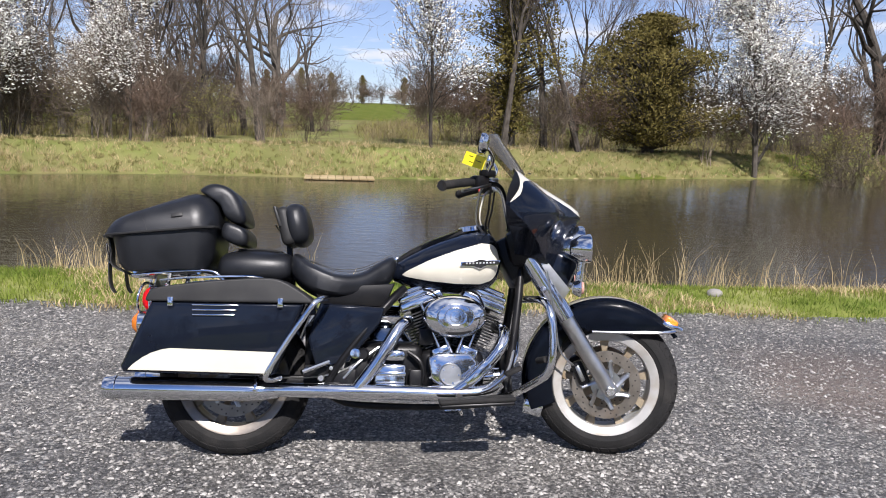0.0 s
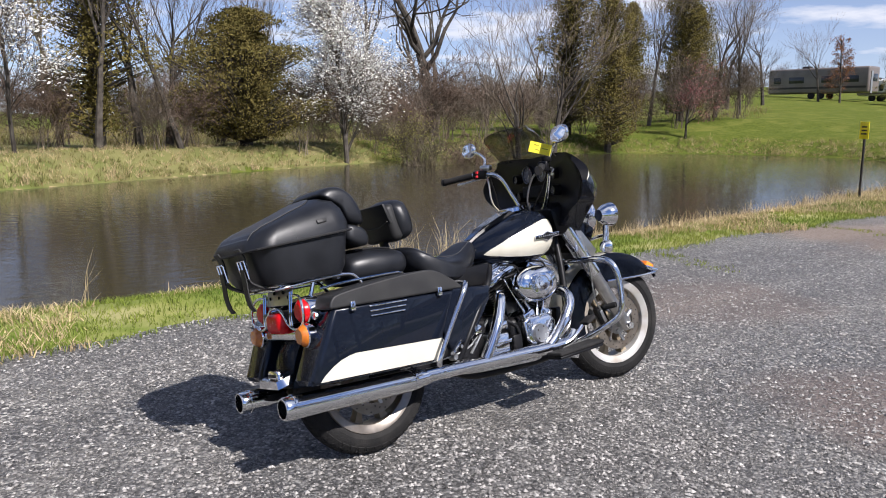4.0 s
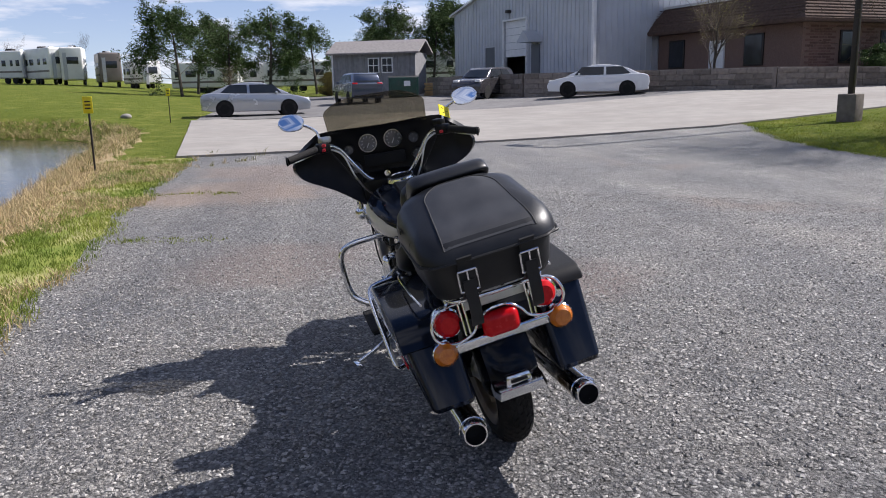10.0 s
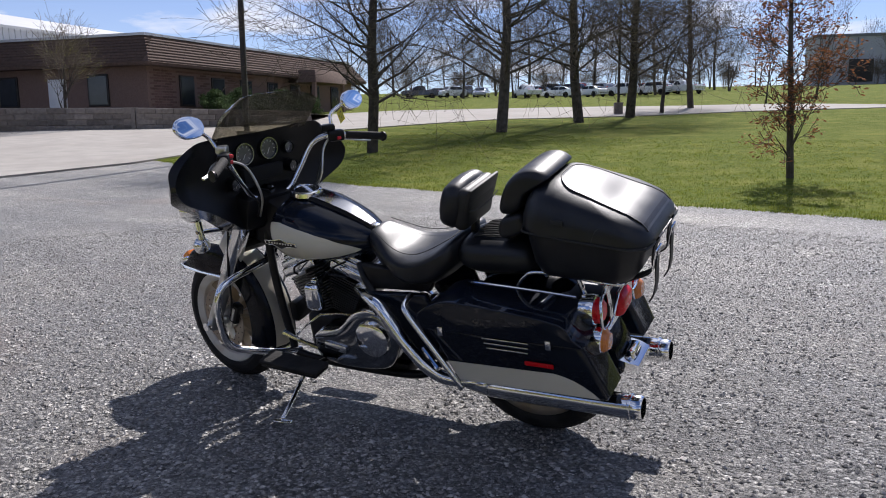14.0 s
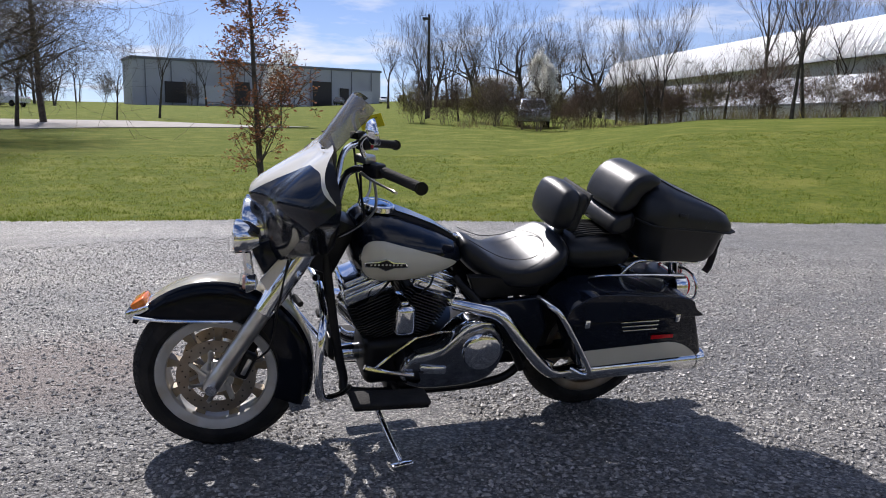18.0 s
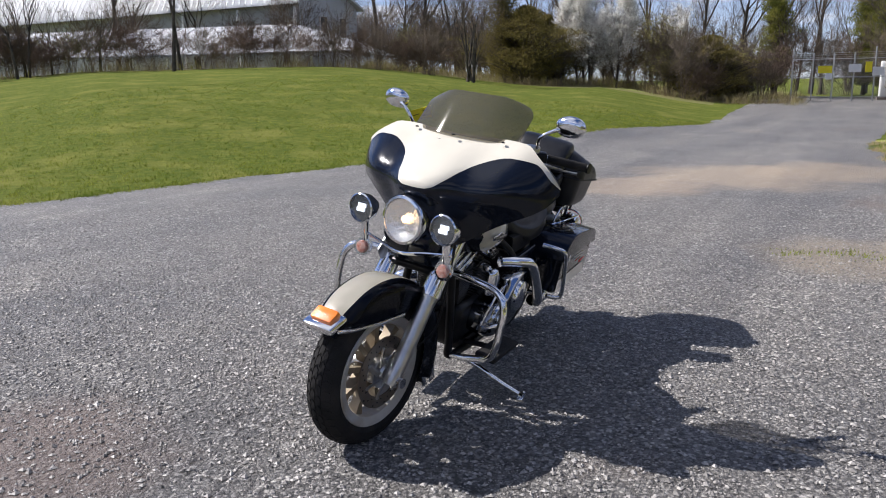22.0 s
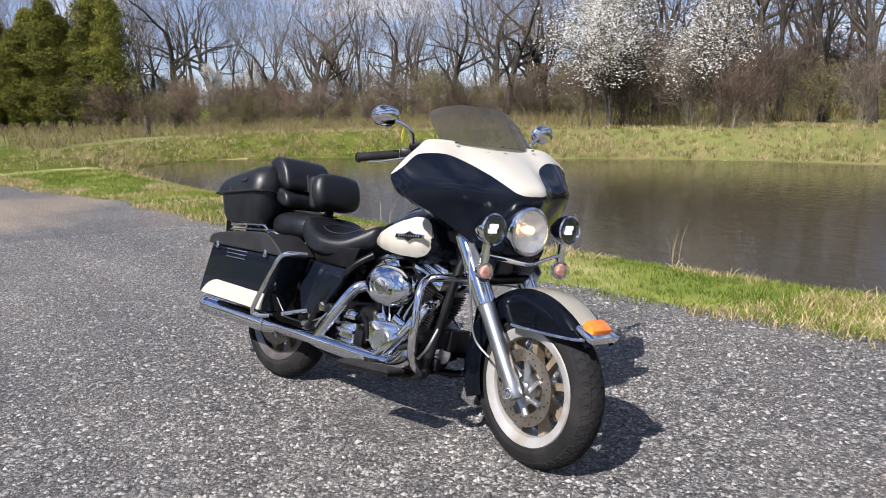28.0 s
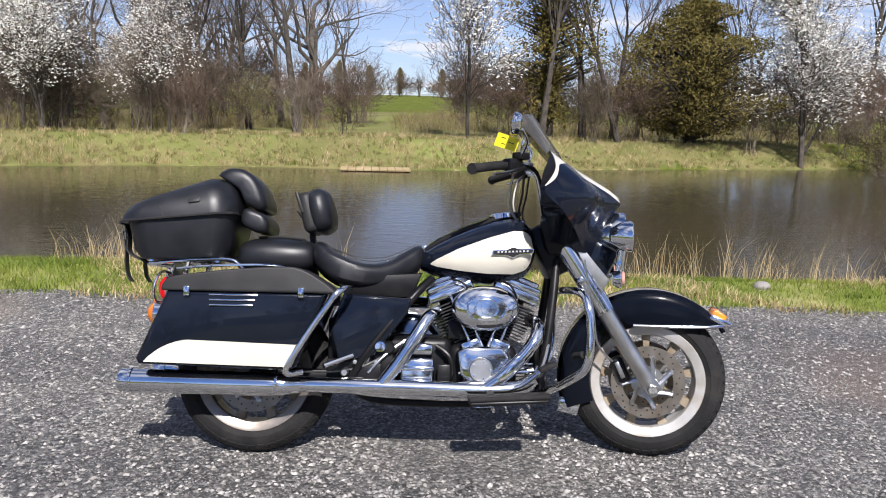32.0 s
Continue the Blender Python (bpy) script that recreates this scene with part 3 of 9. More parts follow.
def grow(rng, start, way, length, radius, level, levels, kids, spread, up, segs, tips, wobble=0.25, ratio=(0.5, 0.78), low=0.3, leader=True):
    steps = 5 if level == 0 else 4 if level < 3 else 3
    pts, rad, p, d = [start.copy()], [radius], start.copy(), way.normalized()
    for i in range(steps):
        d = (d + Vector((rng.uniform(-1, 1), rng.uniform(-1, 1), rng.uniform(-0.6, 1) + up)) * wobble * (0.4 if level == 0 else 1)).normalized()
        p = p + d * length / steps
        pts.append(p.copy())
        rad.append(max(0.006, radius * (1 - (0.75 if level else 0.62) * (i + 1) / steps)))
    segs.append((pts, rad, level))
    if level >= levels:
        tips.extend(pts[1:])
        return
    n = kids[min(level, len(kids) - 1)]
    for k in range(n):
        f = (low + (0.98 - low) * (k + rng.random()) / n if level == 0 and not leader else rng.uniform(low if level == 0 else 0.2, 1.0) if k else 1.0)
        s = f * steps
        i = min(int(s), steps - 1)
        q = pts[i].lerp(pts[i + 1], s - i)
        r = rad[i] + (rad[i + 1] - rad[i]) * (s - i)
        axis = Vector((rng.uniform(-1, 1), rng.uniform(-1, 1), rng.uniform(-0.3, 0.3))).normalized()
        turn = Matrix.Rotation(spread * rng.uniform(0.5, 1.25) * (0.5 if k == 0 and leader else 1), 3, axis)
        if level == 0 and not leader:
            g_ = rng.uniform(0, 6.28)
            turn = Matrix.Rotation(spread * rng.uniform(0.85, 1.1), 3, Vector((math.cos(g_), math.sin(g_), 0)))
        short = (1.15 - 0.75 * f) if level == 0 and not leader else 1.0
        span = ratio if level == 0 else (0.5, 0.78)
        grow(rng, q, turn @ (pts[i + 1] - pts[i]), length * short * rng.uniform(*span), r * (0.85 if k == 0 and leader else 0.3 if not leader and level == 0 else 0.6), level + 1, levels, kids, spread, up if leader or level else 0.1, segs, tips, wobble, ratio, low, leader)


def leaf_cloud(rng, points, per, size, reach, flat=0.4):
    """Small bent leaves scattered round the given points."""
    verts, faces = [], []
    for p in points:
        for _ in range(per if per >= 1 else int(rng.random() < per)):
            c = p + Vector((rng.gauss(0, reach), rng.gauss(0, reach), rng.gauss(0, reach * 0.8)))
            a = Vector((rng.uniform(-1, 1), rng.uniform(-1, 1), rng.uniform(-flat, flat))).normalized() * size * rng.uniform(0.6, 1.3)
            b = a.orthogonal().normalized() * size * rng.uniform(0.4, 0.8)
            b = Matrix.Rotation(rng.uniform(0, 6.28), 3, a.normalized()) @ b
            k = len(verts)
            verts += [c - a, c + b * 0.6, c + a, c - b * 0.6 + Vector((0, 0, size * 0.15))]
            faces += [(k, k + 1, k + 2), (k, k + 2, k + 3)]
    return verts, faces


LIB = bpy.data.collections.new("library")


def plant(name, label, category, seed, height, trunk, levels=4, kids=(7, 5, 4, 3), spread=0.7, up=0.25, bark="bark", twig="twig", leaf=None, per=3, size=0.06, reach=0.2,
          first=0.55, wobble=0.25, stems=1, way=(0, 0, 1), thick_levels=2, leaf_name="crown", ratio=(0.5, 0.78), low=0.3, leader=True):
    """One tree: a trunk with its limbs, its twigs, and leaves or blossom where it has them."""
    rng = random.Random(seed)
    segs, tips = [], []
    for s in range(stems):
        off = Vector((rng.uniform(-1, 1), rng.uniform(-1, 1), 0)) * (0.0 if stems == 1 else 0.25 * stems ** 0.5 * 0.4)
        tilt = Vector(way) + (Vector((rng.uniform(-1, 1), rng.uniform(-1, 1), 0)) * 0.35 if stems > 1 else Vector((0, 0, 0)))
        grow(rng, off - Vector((0, 0, 0.12)), tilt, height * first * (1 if stems == 1 else rng.uniform(0.7, 1.1)), trunk * (1 if s == 0 else rng.uniform(0.5, 0.9)), 0, levels, kids, spread, up, segs, tips, wobble, ratio, low, leader)
    top = max(p.z for s in segs for p in s[0])
    k = height / top
    for s in segs:
        for p in s[0]:
            p *= k
    root = thing(name, label, category)
    part_mesh("trunk", raw_mesh("trunk", *limb_mesh([(a, b) for a, b, l in segs if l <= thick_levels], 7)), M[bark], root)
    thin = [(a, b) for a, b, l in segs if l > thick_levels]
    if thin:
        part_mesh("branchwork", raw_mesh("branchwork", *limb_mesh(thin, 3)), M[twig], root, smooth=False)["kind"] = "stuff"
    if leaf:
        part_mesh(leaf_name, raw_mesh(leaf_name, *leaf_cloud(rng, tips, per, size, reach)), M[leaf], root, smooth=False)
    return root


def conifer(name, label, category, seed, height, radius, leaf, count, size, shape=1.0, bark="bark", base=0.06, ragged=0.25):
    """A dense evergreen: short limbs round a trunk and clumps of small sprays."""
    rng = random.Random(seed)
    root = thing(name, label, category)
    segs = [([Vector((0, 0, -0.1)), Vector((0.05, 0, height * 0.5)), Vector((0, 0.05, height * 0.97))], [radius * 0.09 + 0.05, radius * 0.05 + 0.03, 0.015])]
    pts = []
    lobes = [(rng.uniform(0, 6.28), rng.uniform(0.1, 0.95), rng.uniform(0.35, 1.55)) for _ in range(60)]
    for i in range(count):
        h = rng.random() ** 0.85
        z = height * (base + (1 - base) * h)
        a = rng.uniform(0, 6.28)
        r = radius * min(1, (1 - h) ** shape * 1.25 + 0.05) * min(1, 0.45 + h * 4)
        for la, lh, lk in lobes:
            da = math.cos(a - la)
            if da > 0.6 and abs(h - lh) < 0.07:
                r *= 1 + (lk - 1) * (da - 0.6) * 2.5
        r *= (1 - ragged * rng.random() ** 2) * (1 if rng.random() < 0.75 else rng.uniform(0.3, 1))
        pts.append(Vector((r * math.cos(a), r * math.sin(a), z)))
        if i % 14 == 0:
            segs.append(([Vector((0, 0, max(0.1, z - r * 0.35))), Vector((r * 0.92 * math.cos(a), r * 0.92 * math.sin(a), z))], [0.02 + 0.012 * radius, 0.006]))
    part_mesh("trunk", raw_mesh("trunk", *limb_mesh(segs, 6)), M[bark], root)
    part_mesh("crown", raw_mesh("crown", *leaf_cloud(rng, pts, 3, size, size * 1.3, 0.9)), M[leaf], root, smooth=False)
    return root


def place(src, x, y, s=1.0, turn=0.0, sink=0.0, lean=(0, 0)):
    m = Matrix.LocRotScale((x, y, land(x, y) - sink), Euler((radians(lean[0]), radians(lean[1]), radians(turn))), None)
    ob = copy_thing(src, m)
    ob.scale = (s, s, s)
    return ob


def at_bearing(t, x, d):
    """A place d metres off, in the direction of column x of a 1568-wide picture at t seconds."""
    r = [float(np.interp(t, [q[0] for q in ROWS], [q[k] for q in ROWS])) for k in range(1, 7)]
    a = math.radians(r[5]) + math.pi / 2 - math.atan((x - 784) / 1381.5 / math.cos(radians(90 - r[3])))
    return r[0] + d * math.cos(a), r[1] + d * math.sin(a)


SRC = {}
SRC["bare1"] = plant("bare_tree", "tall leafless tree with grey-brown bark beside the pond", "tree", 11, 11, 0.17, 5, (5, 5, 3, 3, 1), 0.65, 0.3)
SRC["bare2"] = plant("bare_tree", "slender leafless tree with upright branches among the brush", "tree", 12, 12, 0.14, 5, (5, 5, 3, 3, 1), 0.5, 0.45)
SRC["bare3"] = plant("bare_tree", "leafless tree with a forked trunk in the wood edge", "tree", 13, 10, 0.15, 5, (4, 4, 3, 3, 1), 0.8, 0.3, stems=2)
SRC["gnarl"] = plant("bare_tree", "large leafless tree with heavy dark crooked limbs", "tree", 31, 13, 0.30, 5, (7, 4, 4, 3, 2), 0.95, 0.15, wobble=0.5, first=0.45)
SRC["brush1"] = plant("shrub", "leafless brown shrub thicket on the pond bank", "shrub", 21, 3.9, 0.026, 4, (4, 4, 3, 3), 0.95, 0.08, bark="twig", stems=9, first=0.5, wobble=0.42, thick_levels=1)
SRC["brush2"] = plant("thicket_shrub", "tangled leafless brush with reddish brown twigs", "shrub", 22, 3.2, 0.024, 4, (4, 4, 3, 3), 1.1, 0.0, bark="twig", twig="twig_red", stems=9, first=0.5, wobble=0.5, thick_levels=1)
SRC["brush3"] = plant("budding_shrub", "budding shrub with a haze of yellow-green buds", "shrub", 23, 3.4, 0.024, 4, (4, 4, 3, 2), 0.95, 0.1, bark="twig", stems=9, first=0.5, wobble=0.4, thick_levels=1, leaf="bud", per=1, size=0.045, reach=0.1)
SRC["pear1"] = plant("blossoming_tree", "pear tree covered in white spring blossom", "tree", 41, 8, 0.10, 4, (50, 5, 4, 3), 0.62, 0.34, leaf="petal", per=2, size=0.058, reach=0.11, leaf_name="blossom", first=0.95, ratio=(0.15, 0.27), low=0.05, leader=False)
SRC["pear2"] = plant("blossoming_tree", "small tree with loose white spring blossom", "tree", 42, 5, 0.05, 4, (24, 4, 4, 3), 0.6, 0.35, leaf="petal", per=1, size=0.05, reach=0.09, leaf_name="blossom", first=0.9, ratio=(0.20, 0.32), low=0.12, leader=False)
SRC["cedar1"] = conifer("cedar_tree", "dense olive-brown cedar tree on the pond bank", "tree", 51, 4.8, 2.35, "cedar", 15000, 0.06, 0.55, ragged=0.8)
SRC["cedar2"] = conifer("cedar_tree", "tall narrow cedar with dull green foliage", "tree", 52, 8.5, 1.8, "cedar", 9000, 0.065, 0.6, ragged=0.9)
SRC["arbor"] = conifer("arborvitae", "tall clipped arborvitae evergreen in a screening row", "tree", 53, 8.0, 1.35, "arbor", 12000, 0.065, 0.42, ragged=0.75, base=0.1)
SRC["pine"] = plant("pine_tree", "open-crowned pine with dark green needle tufts", "tree", 61, 8.5, 0.16, 3, (20, 5, 4), 1.2, 0.15, leaf="pine", per=13, size=0.115, reach=0.17, first=0.85, ratio=(0.34, 0.5), low=0.22, leader=False)
SRC["oak"] = plant("shade_tree", "leafless shade tree with a dark trunk on the lawn", "tree", 71, 13, 0.23, 5, (42, 6, 4, 3, 1), 1.25, 0.1, first=0.95, wobble=0.22, ratio=(0.30, 0.46), low=0.18, leader=False)
SRC["redoak"] = plant("young_oak", "young oak still holding dry russet leaves on the lawn", "tree", 72, 4.6, 0.075, 4, (30, 4, 3, 2), 0.9, 0.25, leaf="deadleaf", per=2, size=0.045, reach=0.06, first=0.95, wobble=0.15, ratio=(0.13, 0.21), low=0.1, leader=False)
SRC["redbud"] = plant("redbud_tree", "small tree with a haze of pink-red buds", "tree", 73, 3.6, 0.06, 4, (6, 5, 4, 3), 0.8, 0.2, leaf="redbud", per=2, size=0.04, reach=0.1, first=0.5)
SRC["yellow"] = plant("budding_tree", "small rounded tree with yellowish spring buds", "tree", 74, 5.5, 0.09, 4, (9, 5, 4, 3), 0.8, 0.2, leaf="bud", per=1, size=0.03, reach=0.08, first=0.4)
USED = set()


def put(kind, x, y, s=1.0, turn=None, **k):
    turn = (x * 37 + y * 71) % 360 if turn is None else turn
    if kind not in USED:
        USED.add(kind)
        ob = SRC[kind]
        ob.matrix_basis = Matrix.LocRotScale((x, y, land(x, y) - k.get("sink", 0)), Euler((radians(k.get("lean", (0, 0))[0]), radians(k.get("lean", (0, 0))[1]), radians(turn))), (s, s, s))
        return ob
    return place(SRC[kind], x, y, s, turn, **k)


def bput(kind, t, x, d, s=1.0, turn=None, **k):
    return put(kind, *at_bearing(t, x, d), s, turn, **k)


# far bank of the pond
for t, x, d, kind, s in ((0, 20, 25, "pear1", 0.85), (0, 245, 24, "pear2", 0.95), (0, 180, 26, "pear2", 0.7), (0, 265, 31, "bare1", 1.0), (0, 300, 33, "bare2", 1.0), (0, 385, 29, "bare2", 0.9),
                         (0, 470, 27, "bare1", 0.95), (0, 130, 34, "bare1", 1.0), (0, 55, 38, "bare3", 1.1), (0, 340, 36, "bare3", 1.0), (0, 560, 38, "bare2", 0.8),
                         (0, 765, 24, "pear2", 1.25), (0, 900, 27, "cedar2", 0.95), (0, 890, 25.5, "bare2", 0.85), (0, 960, 27, "bare1", 0.9), (0, 1010, 28, "bare1", 0.85), (0, 1140, 28, "cedar1", 0.95),
                         (0, 1215, 40, "bare2", 1.0), (0, 1330, 28, "pear1", 1.0), (0, 1545, 36, "gnarl", 1.05), (3, 1120, 30, "bare3", 0.9), (3, 1180, 33, "bare1", 0.9), (3, 1290, 38, "cedar2", 0.85), (3, 1215, 40, "cedar2", 1.0),
                         (3, 1440, 40, "redbud", 1.15), (3, 1430, 46, "cedar2", 1.0), (3, 1370, 44, "bare2", 0.9), (3, 1500, 50, "bare1", 0.95), (3, 1550, 54, "bare2", 0.95), (6, 500, 44, "bare3", 0.9), (6, 590, 52, "bare1", 0.9), (6, 640, 56, "cedar2", 0.9),
                         (6, 700, 60, "bare2", 0.95), (6, 740, 62, "cedar2", 0.9), (6, 790, 66, "bare1", 0.9), (6, 840, 74, "bare1", 1.0), (6, 915, 92, "bare1", 0.85), (6, 945, 92, "redoak", 1.5), (6, 1045, 92, "cedar1", 0.95), (6, 1075, 96, "bare1", 0.7)):
    bput(kind, t, x, d, s)
bput("bare2", 0, 1020, 26, 0.8, lean=(0, 14))

# ---- motorcycle ----
M["paint_black"] = mat("deep_blue_black_paint", (0.005, 0.007, 0.013), (0.008, 0.011, 0.019), 0.2, scale=3, coat=0.6, rough_var=0.04, dirt=(0.012, 0.012, 0.014), dirt_scale=9, dirt_amount=0.12, spec=0.05)
M["paint_cream"] = mat("cream_paint", (0.62, 0.585, 0.485), (0.66, 0.63, 0.53), 0.22, scale=3, coat=0.7, rough_var=0.04, dirt=(0.54, 0.50, 0.40), dirt_scale=7, dirt_amount=0.2)
M["leather"] = mat("black_grained_leather", (0.007, 0.0077, 0.0098), (0.012, 0.0132, 0.0165), 0.40, scale=14, bump=0.05, bump_scale=700, rough_var=0.10, spec=0.42)
# lid panel leather: base colour raised to paint in the sky's broad sheen
M["panel_leather"] = mat("sheen_grey_leather", (0.032, 0.033, 0.036), (0.046, 0.047, 0.051), 0.38, scale=14, bump=0.035, bump_scale=700, rough_var=0.08, spec=0.5)
M["vinyl"] = mat("matt_black_vinyl", (0.015, 0.015, 0.016), (0.026, 0.026, 0.026), 0.5, scale=10, bump=0.05, bump_scale=700, dirt=(0.025, 0.024, 0.023), dirt_scale=4, dirt_amount=0.3, spec=0.3)
M["chrome"] = mat("chrome_plate", (0.80, 0.81, 0.83), (0.86, 0.87, 0.88), 0.09, 1.0, scale=6, rough_var=0.05)
M["dark_chrome"] = mat("dark_chrome_plate", (0.24, 0.25, 0.27), (0.32, 0.33, 0.35), 0.12, 1.0, scale=6, rough_var=0.05)
M["alloy"] = mat("brushed_alloy", (0.52, 0.52, 0.52), (0.63, 0.63, 0.62), 0.32, 1.0, scale=8, rough_var=0.1, dirt=(0.30, 0.27, 0.23), dirt_scale=12, dirt_amount=0.4)
M["rim"] = mat("dusty_cast_rim", (0.42, 0.41, 0.385), (0.54, 0.53, 0.51), 0.42, 0.3, scale=10, dirt=(0.32, 0.25, 0.17), dirt_scale=9, dirt_amount=0.6)
M["spoke"] = mat("dirty_cast_spoke", (0.24, 0.19, 0.125), (0.38, 0.32, 0.23), 0.5, 0.3, scale=14, dirt=(0.22, 0.15, 0.08), dirt_scale=11, dirt_amount=0.6)
M["disc"] = mat("worn_brake_disc", (0.21, 0.185, 0.155), (0.32, 0.285, 0.245), 0.36, 0.8, scale=18, dirt=(0.25, 0.16, 0.09), dirt_scale=8, dirt_amount=0.4)
M["rubber"] = mat("tyre_rubber", (0.012, 0.012, 0.012), (0.022, 0.021, 0.021), 0.8, scale=12, bump=0.3, bump_scale=120, dirt=(0.05, 0.046, 0.04), dirt_scale=6, dirt_amount=0.45, spec=0.22)
M["black"] = mat("black_metal", (0.004, 0.004, 0.005), (0.008, 0.008, 0.009), 0.38, scale=12, dirt=(0.022, 0.020, 0.018), dirt_scale=9, dirt_amount=0.4, spec=0.25)
M["fin"] = mat("black_cooling_fins", (0.008, 0.008, 0.009), (0.022, 0.021, 0.020), 0.32, scale=20, spec=0.5)
M["dark"] = mat("dark_hollow", (0.004, 0.004, 0.004), None, 0.9)
M["red_lens"] = mat("red_lamp_lens", (0.50, 0.003, 0.007), (0.60, 0.008, 0.012), 0.25, scale=60, coat=0.3, spec=0.2)
M["amber_lens"] = mat("amber_lamp_lens", (0.50, 0.13, 0.008), (0.62, 0.19, 0.015), 0.15, scale=60, bump=0.4, bump_scale=180, coat=1.0)
M["orange"] = mat("orange_marker_lens", (0.85, 0.19, 0.01), (0.95, 0.26, 0.02), 0.2, scale=40, bump=0.3, bump_scale=160, coat=1.0)
M["signal_lens"] = mat("faceted_pink_amber_lens", (0.62, 0.20, 0.13), (0.85, 0.55, 0.46), 0.2, scale=70, bump=0.6, bump_scale=150, coat=1.0)
M["yellow"] = mat("yellow_card", (0.80, 0.66, 0.01), (0.86, 0.72, 0.02), 0.5, scale=10)
M["red"] = mat("red_plastic", (0.6, 0.02, 0.03), None, 0.35)
M["mirror"] = mat("mirror_glass", (0.88, 0.9, 0.93), None, 0.015, 1.0, rough_var=0.0)
M["reflector"] = mat("faceted_lamp_reflector", (0.92, 0.90, 0.85), (0.98, 0.97, 0.95), 0.2, 0.75, scale=40, bump=1.0, bump_scale=38)
M["bulb"] = mat("lit_warm_bulb", (1.0, 0.72, 0.40), None, 0.3)
M["bulb"].node_tree.nodes["Principled BSDF"].inputs["Emission Color"].default_value = (1.0, 0.66, 0.34, 1)
M["bulb"].node_tree.nodes["Principled BSDF"].inputs["Emission Strength"].default_value = 2.2
M["led"] = mat("white_lamp_cell", (0.80, 0.82, 0.84), (0.88, 0.9, 0.92), 0.2, 0.2, scale=40)
M["led"].node_tree.nodes["Principled BSDF"].inputs["Emission Color"].default_value = (0.9, 0.95, 1, 1)
M["led"].node_tree.nodes["Principled BSDF"].inputs["Emission Strength"].default_value = 1.2
M["gauge"] = mat("gauge_face", (0.05, 0.05, 0.055), (0.10, 0.10, 0.11), 0.3, scale=30, coat=1.0)
M["gauge_mark"] = mat("gauge_marks", (0.55, 0.55, 0.55), None, 0.5)
M["stitch"] = mat("pale_stitching", (0.035, 0.035, 0.035), None, 0.7)


def pane_material(name, tint, haze=0.0, rough=0.02, dust=(0.9, 0.9, 0.88)):
    m = bpy.data.materials.new(name)
    m.use_nodes = True
    N, L = m.node_tree.nodes, m.node_tree.links
    N.clear()
    tr, gl, mx, lw = N.new("ShaderNodeBsdfTransparent"), N.new("ShaderNodeBsdfGlossy"), N.new("ShaderNodeMixShader"), N.new("ShaderNodeLayerWeight")
    tr.inputs[0].default_value = rgb(tint)
    gl.inputs["Roughness"].default_value = rough
    lw.inputs[0].default_value = 0.5
    steep, gloss = N.new("ShaderNodeMath"), N.new("ShaderNodeMath")
    steep.operation, gloss.operation = "POWER", "MULTIPLY_ADD"
    steep.inputs[1].default_value, gloss.inputs[1].default_value, gloss.inputs[2].default_value = 5.0, 0.9, 0.035
    L.new(lw.outputs["Facing"], steep.inputs[0])
    L.new(steep.outputs[0], gloss.inputs[0])
    L.new(gloss.outputs[0], mx.inputs[0])
    L.new(tr.outputs[0], mx.inputs[1])
    L.new(gl.outputs[0], mx.inputs[2])
    end = mx.outputs[0]
    # pale diffuse veil: screen dust plus painted-in sky reflection, and lens brightness
    if haze:
        df, m2 = N.new("ShaderNodeBsdfDiffuse"), N.new("ShaderNodeMixShader")
        df.inputs[0].default_value, m2.inputs[0].default_value = rgb(dust), haze
        L.new(end, m2.inputs[1])
        L.new(df.outputs[0], m2.inputs[2])
        end = m2.outputs[0]
    L.new(end, N.new("ShaderNodeOutputMaterial").inputs[0])
    return m


M["smoke"] = pane_material("smoked_screen", (0.54, 0.52, 0.46), 0.13, 0.03, (0.32, 0.30, 0.26))
M["headlamp_glass"] = pane_material("headlamp_glass", (0.95, 0.95, 0.93), 0.06, 0.06)
M["clear"] = pane_material("clear_lens", (0.86, 0.88, 0.88), rough=0.06)

bike = thing("motorcycle", "black and cream touring motorcycle leaning on its side stand", "motorcycle", pose(-0.03, 3.255, 0.003, -13.72, 0, 4.83))
STEER_AT = Vector((0.42, 0, 0.88))
STEER = Matrix.Translation(STEER_AT) @ Matrix.Rotation(radians(-11.5), 4, Vector((-0.50, 0, 0.866))) @ Matrix.Translation(-STEER_AT)


AS_BUILT = Matrix.Identity(4)
BAR_FIT = Matrix.Translation((0.045, 0.02, -0.026)) @ Matrix.Diagonal((1, 0.945, 1, 1))
FAIRING_FIT = Matrix.Translation((0, 0.028, 0))
TRUNK_FIT = Matrix.Translation((-1.088, 0, -0.010)) @ Matrix.Diagonal((0.865, 0.935, 1, 1)) @ Matrix.Translation((1.10, 0, 0))
TAIL_FIT = Matrix.Translation((0.05, 0, 0))
group_fit = AS_BUILT


def bp_(name, bm, material, parent=None, label="", steer=False, smooth=True):
    """A part of the motorcycle; what turns with the fork is turned a little to the right."""
    bmesh.ops.transform(bm, matrix=group_fit, verts=bm.verts)
    if steer:
        bmesh.ops.transform(bm, matrix=STEER, verts=bm.verts)
    return part(name, bm, M[material] if isinstance(material, str) else [M[k] for k in material], parent or bike, label, smooth)


